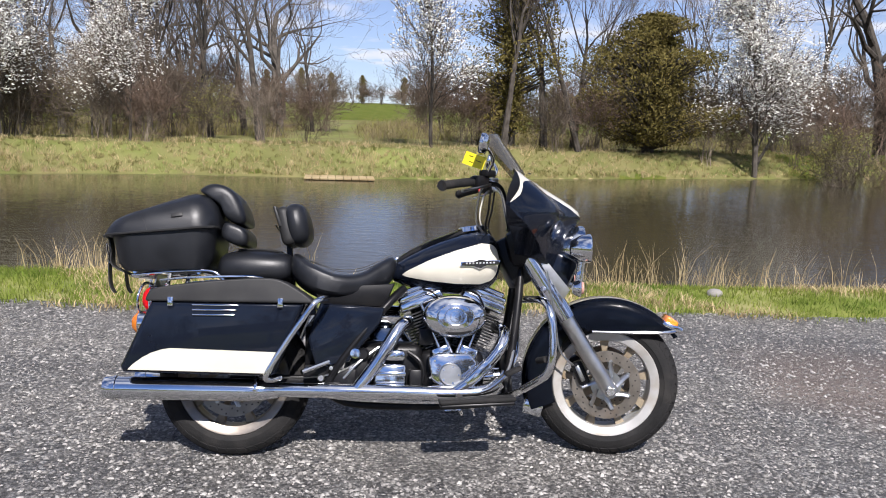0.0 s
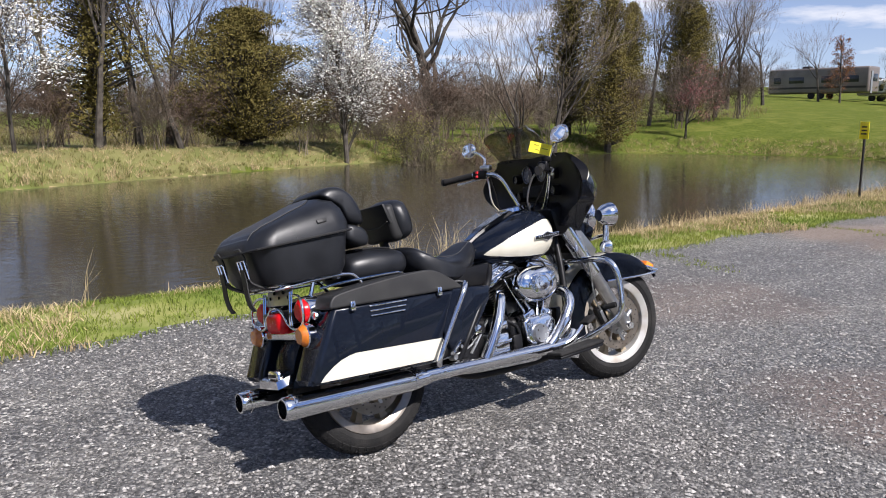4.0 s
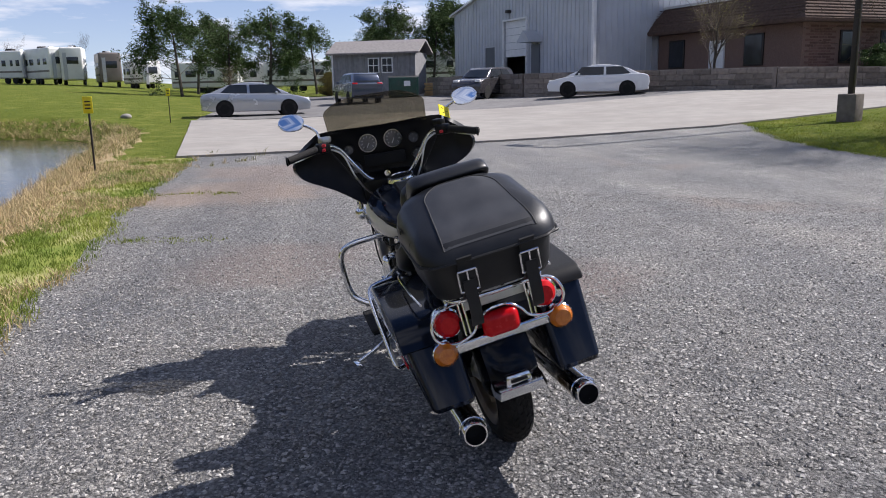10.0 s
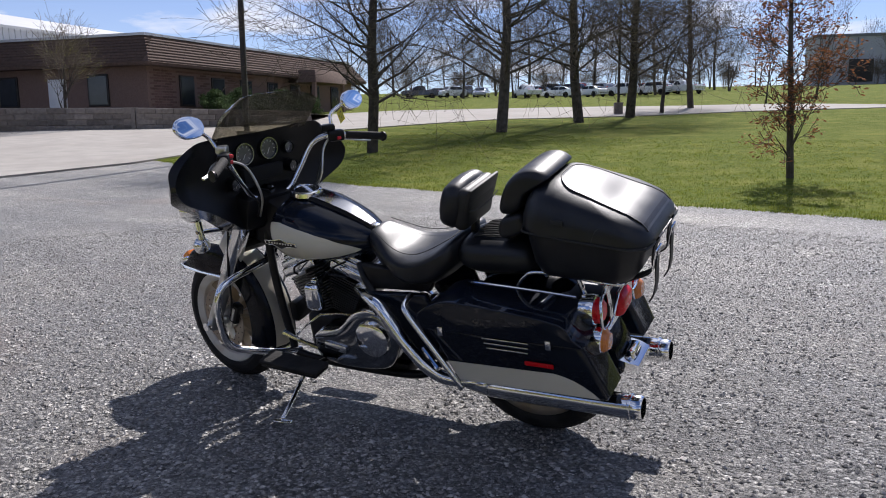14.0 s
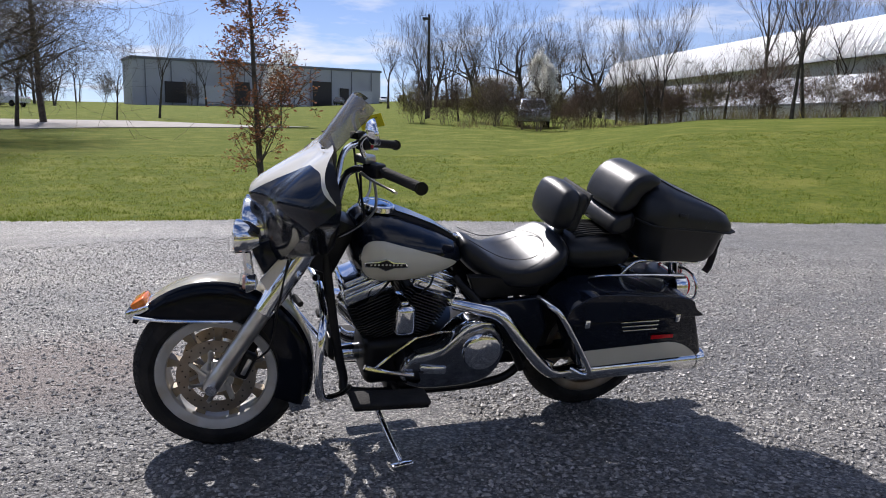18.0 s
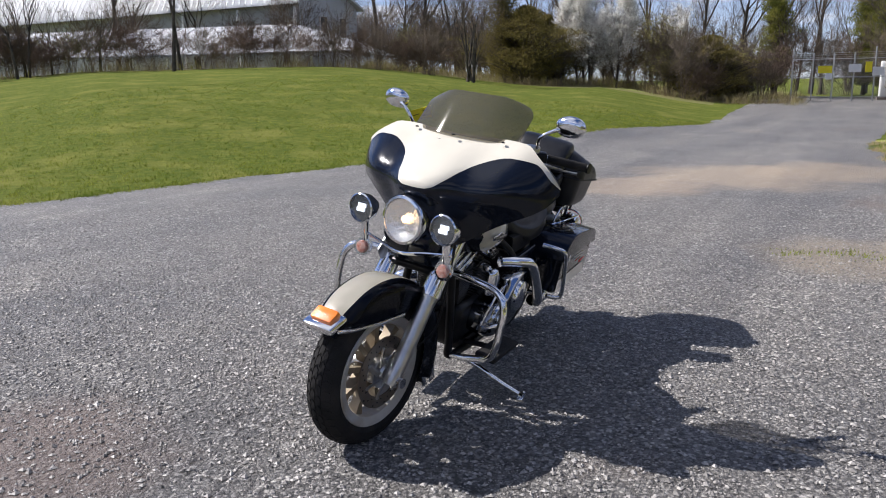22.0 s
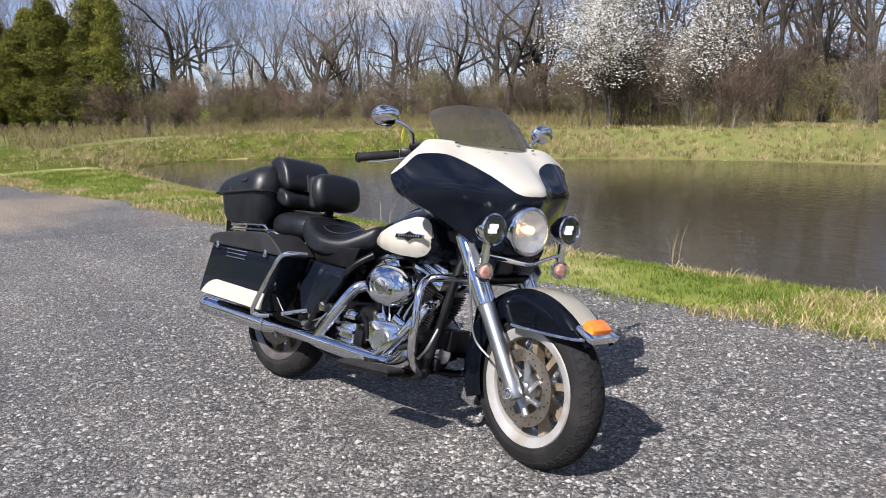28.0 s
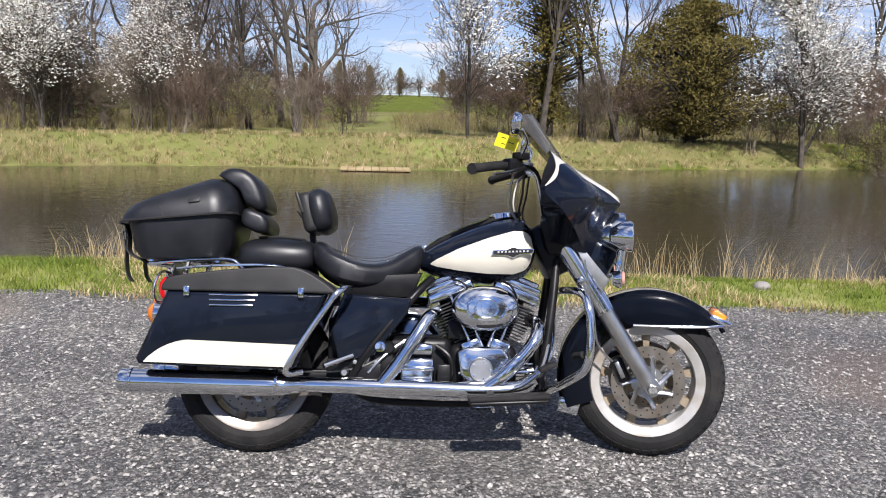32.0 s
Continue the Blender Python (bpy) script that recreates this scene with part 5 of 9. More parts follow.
# handlebar, grips, mirrors
group_fit = BAR_FIT
bp_("handlebar", tube([(0.045, 0.475, 1.165), (0.13, 0.36, 1.185), (0.20, 0.30, 1.19), (0.26, 0.24, 1.16), (0.285, 0.17, 1.06), (0.30, 0.10, 0.98), (0.305, 0, 0.965), (0.30, -0.10, 0.98), (0.285, -0.17, 1.06), (0.26, -0.24, 1.16), (0.20, -0.30, 1.19), (0.13, -0.36, 1.185), (0.045, -0.475, 1.165)], 0.0125, 12, 5), "chrome", None, "chrome handlebar", True)
for s in (-1, 1):
    gr = bp_("grip", tube([(0.145, s * 0.345, 1.186), (0.095, s * 0.41, 1.176), (0.04, s * 0.482, 1.164)], [0.018, 0.0175, 0.0175], 16, 4), "rubber", None, "black rubber handlebar grip", True)
    bp_("grip_end", spin([(0, 0), (0.021, 0.0), (0.022, 0.008), (0, 0.01)], (0.038, s * 0.482, 1.1635), "y", 14), "black", gr, "", True)
    bp_("switch_housing", box(0.075, 0.05, 0.05, (0.175, s * 0.315, 1.187), 0.012, rot=(0, 0, s * -52)), "black", None, "", True)
    bp_("reservoir" if s < 0 else "clutch_perch", box(0.06, 0.045, 0.03, (0.205, s * 0.30, 1.222), 0.008, rot=(0, 0, s * -50)), "black" if s < 0 else "alloy", None, "", True)
    bp_("lever", tube([(0.215, s * 0.315, 1.175), (0.19, s * 0.37, 1.165), (0.14, s * 0.43, 1.15), (0.115, s * 0.475, 1.145)], [0.010, 0.008, 0.006, 0.008], 8, 5, squash=0.6), "alloy", None, "alloy hand lever", True)
    bp_("control_cable", tube([(0.20, s * 0.30, 1.18), (0.17, s * 0.22, 1.14), (0.16, s * 0.17, 1.02), (0.24, s * 0.12, 0.93), (0.33, s * 0.06, 0.88)], 0.005, 6, 6), "alloy", None, "", True)
    bp_("control_cable", tube([(0.22, s * 0.29, 1.17), (0.21, s * 0.23, 1.08), (0.20, s * 0.16, 0.98), (0.29, s * 0.10, 0.90)], 0.0045, 6, 6), "black", None, "", True)
    mi = bmesh.new()
    shape = curve2([(-0.074, 0.006), (-0.050, 0.037), (0.0, 0.044), (0.048, 0.028), (0.060, -0.006), (0.034, -0.036), (-0.026, -0.038), (-0.060, -0.022)], 4, True)
    mirror_rings = [[(0.178 + off, s * (0.445 - a * g), 1.325 + b * g) for a, b in shape] for off, g in ((0.0, 0.96), (0.004, 1.0), (0.012, 1.0), (0.026, 0.82), (0.034, 0.45))]
    tilt = Matrix.Translation((0.19, s * 0.43, 1.32)) @ Matrix.Rotation(radians(14), 4, "Y") @ Matrix.Translation((-0.19, -s * 0.43, -1.32))
    mirror_rings = [[tilt @ Vector(p) for p in ring] for ring in mirror_rings]
    mr = bp_("mirror", loft(mirror_rings, mi), "chrome", None, "chrome teardrop mirror", True)
    bp_("mirror_glass", loft([[tilt @ Vector((0.1775 - o, s * (0.445 - a * g), 1.325 + b * g)) for a, b in shape] for o, g in ((0.0, 0.92), (0.001, 0.9))]), "mirror", mr, "", True)
    bp_("mirror_stem", tube([(0.20, s * 0.32, 1.215), (0.225, s * 0.34, 1.27), (0.215, s * 0.39, 1.305), (0.20, s * 0.42, 1.315)], 0.0075, 10, 5), "chrome", mr, "", True)
for k, (y, z) in enumerate(((0.325, 1.20), (0.33, 1.178), (-0.325, 1.178))):
    bp_("switch", box(0.012, 0.02, 0.014, (0.148, y - 0.02 * (1 if y > 0 else -1), z), 0.003), "red", None, "red handlebar switch", True)
tag = bp_("paper_tag", box(0.002, 0.105, 0.052, (0.152, -0.335, 1.272), 0.0, rot=(18, 10, 60)), "yellow", None, "yellow paper tag tied to the handlebar", True)
tx = Matrix.Translation((0.152, -0.335, 1.272)) @ Euler((radians(18), radians(10), radians(60))).to_matrix().to_4x4()
for side in (-1, 1):
    for j, (yy, zz, w) in enumerate(((0.02, 0.012, 0.022), (-0.022, 0.002, 0.028), (0.012, -0.010, 0.018))):
        bar = box(0.0008, w, 0.0028, (side * 0.0016, yy, zz))
        bmesh.ops.transform(bar, matrix=tx, verts=bar.verts)
        bp_("print_bar", bar, "black", tag, "", True, False)

# tank
group_fit = AS_BUILT
TX = [-0.165, -0.12, -0.05, 0.03, 0.11, 0.19, 0.24, 0.27, 0.288]
TT = [0.80, 0.835, 0.873, 0.908, 0.937, 0.955, 0.950, 0.925, 0.885]
TB = [0.735, 0.715, 0.697, 0.685, 0.680, 0.685, 0.70, 0.73, 0.775]
TW = [0.055, 0.105, 0.152, 0.183, 0.203, 0.208, 0.195, 0.165, 0.10]


def tank_at(x):
    return [float(np.interp(x, TX, t)) for t in (TT, TB, TW)]


def tank_side(x, z):
    t, b, w = tank_at(x)
    c, h = (t + b) / 2 - 0.01, (t - b) / 2 + 0.01
    k = abs((z - c) / h)
    return w * max(0.0, 1 - k ** 2.3) ** (1 / 2.0)


xsec = [-0.165 + 0.453 * k / 26 for k in range(27)]
tank_rings = []
for x in xsec:
    t, b, w = tank_at(x)
    c, h = (t + b) / 2, (t - b) / 2
    ring = []
    for k in range(32):
        a = 2 * math.pi * k / 32
        ca, sa = math.cos(a), math.sin(a)
        ring.append((x, w * math.copysign(abs(ca) ** 0.85, ca), c + h * math.copysign(abs(sa) ** 0.9, sa)))
    tank_rings.append(ring)
tank = bp_("fuel_tank", loft(tank_rings), "paint_black", None, "teardrop fuel tank, blue-black with cream side panels")


def tank_skin(x, z):
    t, b, w = tank_at(x)
    c, h = (t + b) / 2, (t - b) / 2
    s = max(-1, min(1, (z - c) / h))
    a = math.asin(math.copysign(abs(s) ** (1 / 0.9), s))
    return w * abs(math.cos(a)) ** 0.85


for s in (-1, 1):
    pan, rows_ = bmesh.new(), []
    for k in range(31):
        f = k / 30
        x = -0.128 + 0.40 * f
        zt = float(np.interp(f, [0, 0.05, 0.28, 0.55, 0.8, 0.92, 0.98, 1], [0.760, 0.775, 0.820, 0.860, 0.890, 0.888, 0.862, 0.83]))
        zb = float(np.interp(f, [0, 0.05, 0.28, 0.55, 0.8, 0.92, 0.98, 1], [0.757, 0.748, 0.732, 0.722, 0.722, 0.738, 0.772, 0.81]))
        rows_.append([pan.verts.new((x, s * (tank_skin(x, zb + (zt - zb) * j / 8) + 0.0022), zb + (zt - zb) * j / 8)) for j in range(9)])
    for A, B in zip(rows_, rows_[1:]):
        for j in range(8):
            pan.faces.new((A[j], A[j + 1], B[j + 1], B[j]))
    bp_("side_panel", pan, "paint_cream", tank, "cream painted side panel")
    zz, xx = 0.806, 0.185
    yy = s * (tank_skin(xx, zz) + 0.004)
    bd = bp_("badge", slab([(xx - 0.082, zz - 0.013), (xx - 0.03, zz - 0.014), (xx, zz - 0.024), (xx + 0.03, zz - 0.009), (xx + 0.078, zz - 0.004), (xx + 0.082, zz + 0.014), (xx + 0.03, zz + 0.014), (xx, zz + 0.023), (xx - 0.03, zz + 0.009), (xx - 0.078, zz + 0.005)], yy - 0.003, yy + 0.003, 0.001), "chrome", tank, "chrome and black tank badge")
    bp_("badge_inlay", slab([(xx - 0.077, zz - 0.010), (xx - 0.028, zz - 0.011), (xx, zz - 0.020), (xx + 0.028, zz - 0.006), (xx + 0.074, zz - 0.001), (xx + 0.077, zz + 0.011), (xx + 0.028, zz + 0.011), (xx, zz + 0.019), (xx - 0.028, zz + 0.006), (xx - 0.073, zz + 0.002)], yy + s * 0.0036 - 0.0006, yy + s * 0.0036 + 0.0006), "black", bd)
    for k in range(9):
        bp_("badge_bar", box(0.007, 0.0012, 0.0065, (xx - 0.056 + 0.014 * k, yy + s * 0.0048, zz - 0.001 + 0.0007 * k)), "alloy", bd)
console = loft([[(x, s * w, float(np.interp(x, TX, TT)) + o) for s, w, o in ((-1, w0, 0.0), (-1, w0 * 0.85, 0.014), (0, 0, 0.018), (1, w0 * 0.85, 0.014), (1, w0, 0.0))] for x, w0 in ((-0.15, 0.022), (-0.09, 0.032), (0.0, 0.042), (0.12, 0.052), (0.20, 0.056), (0.235, 0.045))])
con = bp_("tank_console", console, "black", tank, "dark tank console")
bp_("console_plate", loft([[(x, s * w, float(np.interp(x, TX, TT)) + 0.0195) for s, w in ((-1, w0), (1, w0))] for x, w0 in ((-0.14, 0.020), (-0.05, 0.034), (0.05, 0.042), (0.115, 0.046))], closed=False, caps=False), "dark_chrome", con, "dark polished console plate")
cap = spin([(0, 0.007), (0.046, 0.006), (0.049, 0.009), (0.059, 0.010), (0.066, 0.006), (0.069, -0.012), (0, -0.012)], (0, 0, 0), "z", 36)
bmesh.ops.transform(cap, matrix=Matrix.Translation((0.178, 0, 0.966)) @ Matrix.Rotation(radians(-7), 4, "Y"), verts=cap.verts)
bp_("filler_cap", cap, "chrome", con, "round chrome filler cap")
bp_("console_latch", box(0.03, 0.03, 0.016, (-0.155, 0, 0.825), 0.005, rot=(0, -25, 0)), "chrome", con)


# seats
def cushion(name, stations, label, material="leather", pinch=0.75):
    """Stations: x, top, bottom, half width, dish."""
    rings = []
    for x, top, bot, w, dish in stations:
        ring = []
        for k in range(28):
            a = 2 * math.pi * k / 28
            ca, sa = math.cos(a), math.sin(a)
            y = w * math.copysign(abs(ca) ** pinch, ca)
            z = (top + bot) / 2 + (top - bot) / 2 * math.copysign(abs(sa) ** pinch, sa)
            if sa > 0:
                z += dish * (abs(y) / max(w, 1e-3)) ** 2 * 0.5
            ring.append((x, y, z))
        rings.append(ring)
    cols = list(zip(*rings))
    fine = [smooth_path(c, 4) for c in cols]
    return bp_(name, loft([[c[i] for c in fine] for i in range(len(fine[0]))]), material, None, label)


seat = cushion("rider_seat", ((-0.150, 0.805, 0.775, 0.05, 0), (-0.17, 0.835, 0.735, 0.085, 0), (-0.22, 0.815, 0.69, 0.12, 0.0), (-0.30, 0.765, 0.655, 0.165, 0.02), (-0.40, 0.752, 0.645, 0.20, 0.05), (-0.49, 0.785, 0.66, 0.205, 0.06), (-0.555, 0.835, 0.70, 0.185, 0.03), (-0.585, 0.835, 0.74, 0.14, 0.0), (-0.592, 0.80, 0.77, 0.08, 0.0)), "black leather dished rider seat")
bp_("seat_seam", tube([(-0.18, 0.07, 0.838), (-0.30, 0.12, 0.782), (-0.40, 0.14, 0.775), (-0.48, 0.12, 0.80), (-0.52, 0, 0.812), (-0.48, -0.12, 0.80), (-0.40, -0.14, 0.775), (-0.30, -0.12, 0.782), (-0.18, -0.07, 0.838)], 0.0016, 6, 6), "stitch", seat, "")
pill = cushion("passenger_seat", ((-0.585, 0.80, 0.76, 0.10, 0), (-0.60, 0.835, 0.72, 0.135, 0), (-0.68, 0.850, 0.70, 0.155, 0), (-0.78, 0.852, 0.70, 0.155, 0), (-0.86, 0.838, 0.71, 0.14, 0), (-0.885, 0.81, 0.73, 0.11, 0), (-0.892, 0.78, 0.75, 0.06, 0)), "black leather passenger seat pad")
for k in range(9):
    y = -0.08 + 0.02 * k
    bp_("seat_rib", tube([(-0.64, y, 0.8485 - abs(y) * 0.05), (-0.72, y, 0.8565 - abs(y) * 0.05), (-0.81, y, 0.8535 - abs(y) * 0.05)], 0.004, 6, 3), "vinyl", pill)


def pad(name, centre, sx, sy, sz, tilt, label, material="leather", round_=0.04, parent=None, oval=0.05):
    b = box(sx, sy, sz, (0, 0, 0), min(round_, sx * 0.48), 5)
    bmesh.ops.subdivide_edges(b, edges=[e for e in b.edges if e.calc_length() > 0.06], cuts=2, use_grid_fill=True)
    for v in b.verts:
        v.co.x += 0.02 * (1 - (2 * v.co.y / sy) ** 2) * (1 - (2 * v.co.z / sz) ** 2) * (1 if v.co.x > 0 else -0.3)
    for v in b.verts:
        fy, fz = 2 * v.co.y / sy, 2 * v.co.z / sz
        v.co.y *= 1 - oval * fz * fz
        v.co.z *= 1 - oval * fy * fy
    bmesh.ops.transform(b, matrix=Matrix.Translation(centre) @ Matrix.Rotation(radians(tilt), 4, "Y"), verts=b.verts)
    return bp_(name, b, material, parent, label)


rest = pad("rider_backrest", (-0.572, 0, 0.962), 0.075, 0.285, 0.19, -14, "padded black leather rider backrest", round_=0.036, oval=0.16)
bp_("pouch", box(0.06, 0.245, 0.165, (-0.616, 0, 0.952), 0.027, 4, rot=(0, -14, 0)), "vinyl", rest, "black vinyl pouch with a flap on its back")
bp_("pouch_flap", box(0.014, 0.245, 0.09, (-0.650, 0, 0.990), 0.006, rot=(0, -19, 0)), "vinyl", rest)
bp_("flap_piping", tube([(-0.656, -0.122, 0.955), (-0.651, -0.05, 0.938), (-0.651, 0.05, 0.938), (-0.656, 0.122, 0.955)], 0.0025, 6, 5), "stitch", rest)
bp_("backrest_post", box(0.022, 0.045, 0.22, (-0.602, 0, 0.80), 0.005, rot=(0, -6, 0)), "black", rest)

# tour trunk
def trunk_ring(x0, x1, w, z0, z1, r=0.09, n=9):
    """A rounded rectangle, its height sloping from z0 at the tail to z1 at the front."""
    out = []
    for cx, cy, a0 in ((x1 - r, w - r, 0), (x0 + r, w - r, 90), (x0 + r, -w + r, 180), (x1 - r, -w + r, 270)):
        for k in range(n):
            a = radians(a0 + 90 * k / (n - 1))
            x, y = cx + r * math.cos(a), cy + r * math.sin(a)
            out.append((x, y, z0 + (z1 - z0) * (x - x0) / (x1 - x0)))
    return out


group_fit = TRUNK_FIT
trunk_box = loft([trunk_ring(-1.245, -0.93, 0.180, 0.757, 0.768, 0.06), trunk_ring(-1.285, -0.905, 0.208, 0.764, 0.776, 0.08), trunk_ring(-1.312, -0.885, 0.222, 0.795, 0.81, 0.09), trunk_ring(-1.333, -0.868, 0.234, 0.868, 0.90, 0.10), trunk_ring(-1.343, -0.862, 0.238, 0.902, 0.945, 0.10)])
tpak = bp_("tour_trunk", trunk_box, "leather", None, "black leather-covered tour trunk on the luggage rack")
lid_rings = [trunk_ring(-1.35, -0.858, 0.244, 0.894, 0.938, 0.10), trunk_ring(-1.372, -0.852, 0.252, 0.900, 0.946, 0.11), trunk_ring(-1.366, -0.856, 0.251, 0.925, 0.985, 0.11), trunk_ring(-1.338, -0.872, 0.238, 0.960, 1.035, 0.11), trunk_ring(-1.29, -0.90, 0.212, 0.984, 1.068, 0.10), trunk_ring(-1.20, -0.95, 0.16, 1.013, 1.086, 0.08), trunk_ring(-1.12, -1.0, 0.08, 1.045, 1.088, 0.04)]
lid = bp_("lid", loft(lid_rings), "leather", tpak, "domed black leather lid")
bp_("lid_piping", tube([(p[0], p[1] * 1.004, p[2]) for p in trunk_ring(-1.374, -0.851, 0.253, 0.898, 0.944, 0.11)[::3] + trunk_ring(-1.374, -0.851, 0.253, 0.898, 0.944, 0.11)[:1]], 0.005, 6, 3), "vinyl", lid)


lid_skin = BVHTree.FromPolygons([p for ring in lid_rings for p in ring], [(36 * i + k, 36 * i + (k + 1) % 36, 36 * i + 36 + (k + 1) % 36, 36 * i + 36 + k) for i in range(len(lid_rings) - 1) for k in range(36)] + [tuple(range(36 * len(lid_rings) - 36, 36 * len(lid_rings)))])


def lid_z(x, y):
    """The height of the lid's skin."""
    hit = lid_skin.ray_cast(Vector((x, y, 2)), Vector((0, 0, -1)))[0]
    return hit.z if hit else 0.95


def panel_half(f):
    """Half the width of the lid's sewn-in panel, from the tail to its rounded front."""
    return 0.165 - 0.035 * f if f < 0.72 else 0.14 * max(0.0, 1 - ((f - 0.72) / 0.28) ** 2.4) ** 0.5


PANEL_X = [-1.352 + 0.375 * (1 - (1 - k / 22) ** 1.5) for k in range(23)]
panel_skin = bmesh.new()
sheet = [[panel_skin.verts.new((x, y, lid_z(x, y) + 0.0022)) for y in [panel_half((x + 1.352) / 0.375) * (j / 8 - 1) for j in range(17)]] for x in PANEL_X]
for A, B in zip(sheet[:-1], sheet[1:-1]):
    for j in range(16):
        panel_skin.faces.new((A[j], A[j + 1], B[j + 1], B[j])[::-1])
lid_panel = bp_("lid_panel", panel_skin, "panel_leather", lid, "smooth black leather panel with its grey sheen painted in and a sewn edge")
seam = [(x, -panel_half((x + 1.352) / 0.375)) for x in PANEL_X[:-1]] + [(x, panel_half((x + 1.352) / 0.375)) for x in PANEL_X[-2::-1]]
bp_("stitch_line", tube([(x, y, lid_z(x, y) + 0.0025) for x, y in seam], 0.0021, 6, 2), "stitch", lid)
for s in (-1, 1):
    bp_("stitch_line", tube([(-1.16, s * 0.2515, 0.922), (-1.175, s * 0.247, 0.958), (-1.20, s * 0.235, 0.975)], 0.002, 6, 4), "stitch", lid)
    bp_("emblem", box(0.05, 0.004, 0.016, (-1.03, s * 0.251, 0.985), 0.0015, rot=(s * 18, -8, 0)), "vinyl", lid)
group_fit = AS_BUILT


def roll_pad(name, profile, half, label):
    """A stuffed cushion: a rounded side profile carried across the machine, drawn in at both ends."""
    P = curve2(profile, 5, True)
    cx, cz = sum(p[0] for p in P) / len(P), sum(p[1] for p in P) / len(P)
    ends = ((1.0, 0.45), (0.985, 0.70), (0.94, 0.88), (0.86, 0.97), (0.70, 1.0), (0.35, 1.015))
    rows = [(-a, k) for a, k in ends] + [(0.0, 1.02)] + [(a, k) for a, k in ends[::-1]]
    return bp_(name, loft([[(cx + (x - cx) * k, half * a, cz + (z - cz) * k) for x, z in P] for a, k in rows]), "leather", tpak, label)


roll_pad("back_pad", [(-0.965, 1.092), (-0.925, 1.116), (-0.868, 1.112), (-0.822, 1.080), (-0.790, 1.025), (-0.776, 0.968), (-0.80, 0.952), (-0.855, 0.975), (-0.885, 1.030), (-0.945, 1.070)], 0.148, "padded leather backrest wrapped over the trunk lid")
roll_pad("lumbar_pad", [(-0.862, 0.958), (-0.805, 0.948), (-0.776, 0.928), (-0.764, 0.893), (-0.776, 0.866), (-0.82, 0.868), (-0.872, 0.90)], 0.146, "lower leather lumbar pad")
group_fit = TRUNK_FIT
def ribbon(pts, half, thick, y):
    """A flat strap whose width runs across the machine."""
    path, rings = smooth_path(pts, 5), []
    for i, p in enumerate(path):
        d = (path[min(i + 1, len(path) - 1)] - path[max(i - 1, 0)]).normalized()
        n = Vector((-d.z, 0, d.x)) * thick / 2
        rings.append([(p.x + n.x * k, y + half * w, p.z + n.z * k) for k, w in ((1, -1), (1, 1), (-1, 1), (-1, -1))])
    return loft(rings)


for s in (-1, 1):
    st = bp_("strap", ribbon([(-1.383, 0, 0.915), (-1.364, 0, 0.885), (-1.354, 0, 0.84), (-1.345, 0, 0.785), (-1.26, 0, 0.748)], 0.026, 0.006, s * 0.112), "vinyl", tpak, "black leather strap with a chrome buckle")
    for z0, z1, x0, x1 in ((0.868, 0.798, -1.372, -1.356),):
        y0, y1 = s * 0.112 - 0.033, s * 0.112 + 0.033
        for a, b in (((x0, y0, z0), (x0, y1, z0)), ((x1, y0, z1), (x1, y1, z1)), ((x0, y0, z0), (x1, y0, z1)), ((x0, y1, z0), (x1, y1, z1)), (((x0 + x1) / 2 - 0.002, (y0 + y1) / 2, (z0 + z1) / 2), (x0 - 0.002, (y0 + y1) / 2, z0))):
            bp_("buckle_bar", tube([a, b], 0.0034, 6, 1), "chrome", st)
    bp_("strap_end", ribbon([(-1.368, 0, 0.835), (-1.364, 0, 0.79), (-1.362, 0, 0.745), (-1.352, 0, 0.70), (-1.335, 0, 0.675)], 0.021, 0.005, s * 0.112), "vinyl", st)

# luggage rack
group_fit = AS_BUILT
for s in (-1, 1):
    bp_("rack_rail", tube([(-0.83, s * 0.16, 0.69), (-0.865, s * 0.165, 0.735), (-0.91, s * 0.165, 0.757), (-1.05, s * 0.165, 0.752), (-1.18, s * 0.165, 0.738), (-1.22, s * 0.13, 0.735), (-1.235, 0, 0.735)], 0.0075, 10, 5), "chrome", None, "chrome luggage rack rail")
    bp_("rack_strut", tube([(-1.06, s * 0.16, 0.75), (-1.08, s * 0.15, 0.68), (-1.10, s * 0.13, 0.60)], 0.009, 8, 3), "chrome")
    bp_("grab_rail", tube([(-0.66, s * 0.20, 0.71), (-0.72, s * 0.245, 0.735), (-0.95, s * 0.25, 0.728), (-1.08, s * 0.24, 0.715)], 0.005, 8, 5), "chrome")
for x in (-0.95, -1.10, -1.2):
    bp_("rack_bar", tube([(x, -0.165, 0.75), (x, 0.165, 0.75)], 0.008, 8, 1), "chrome")

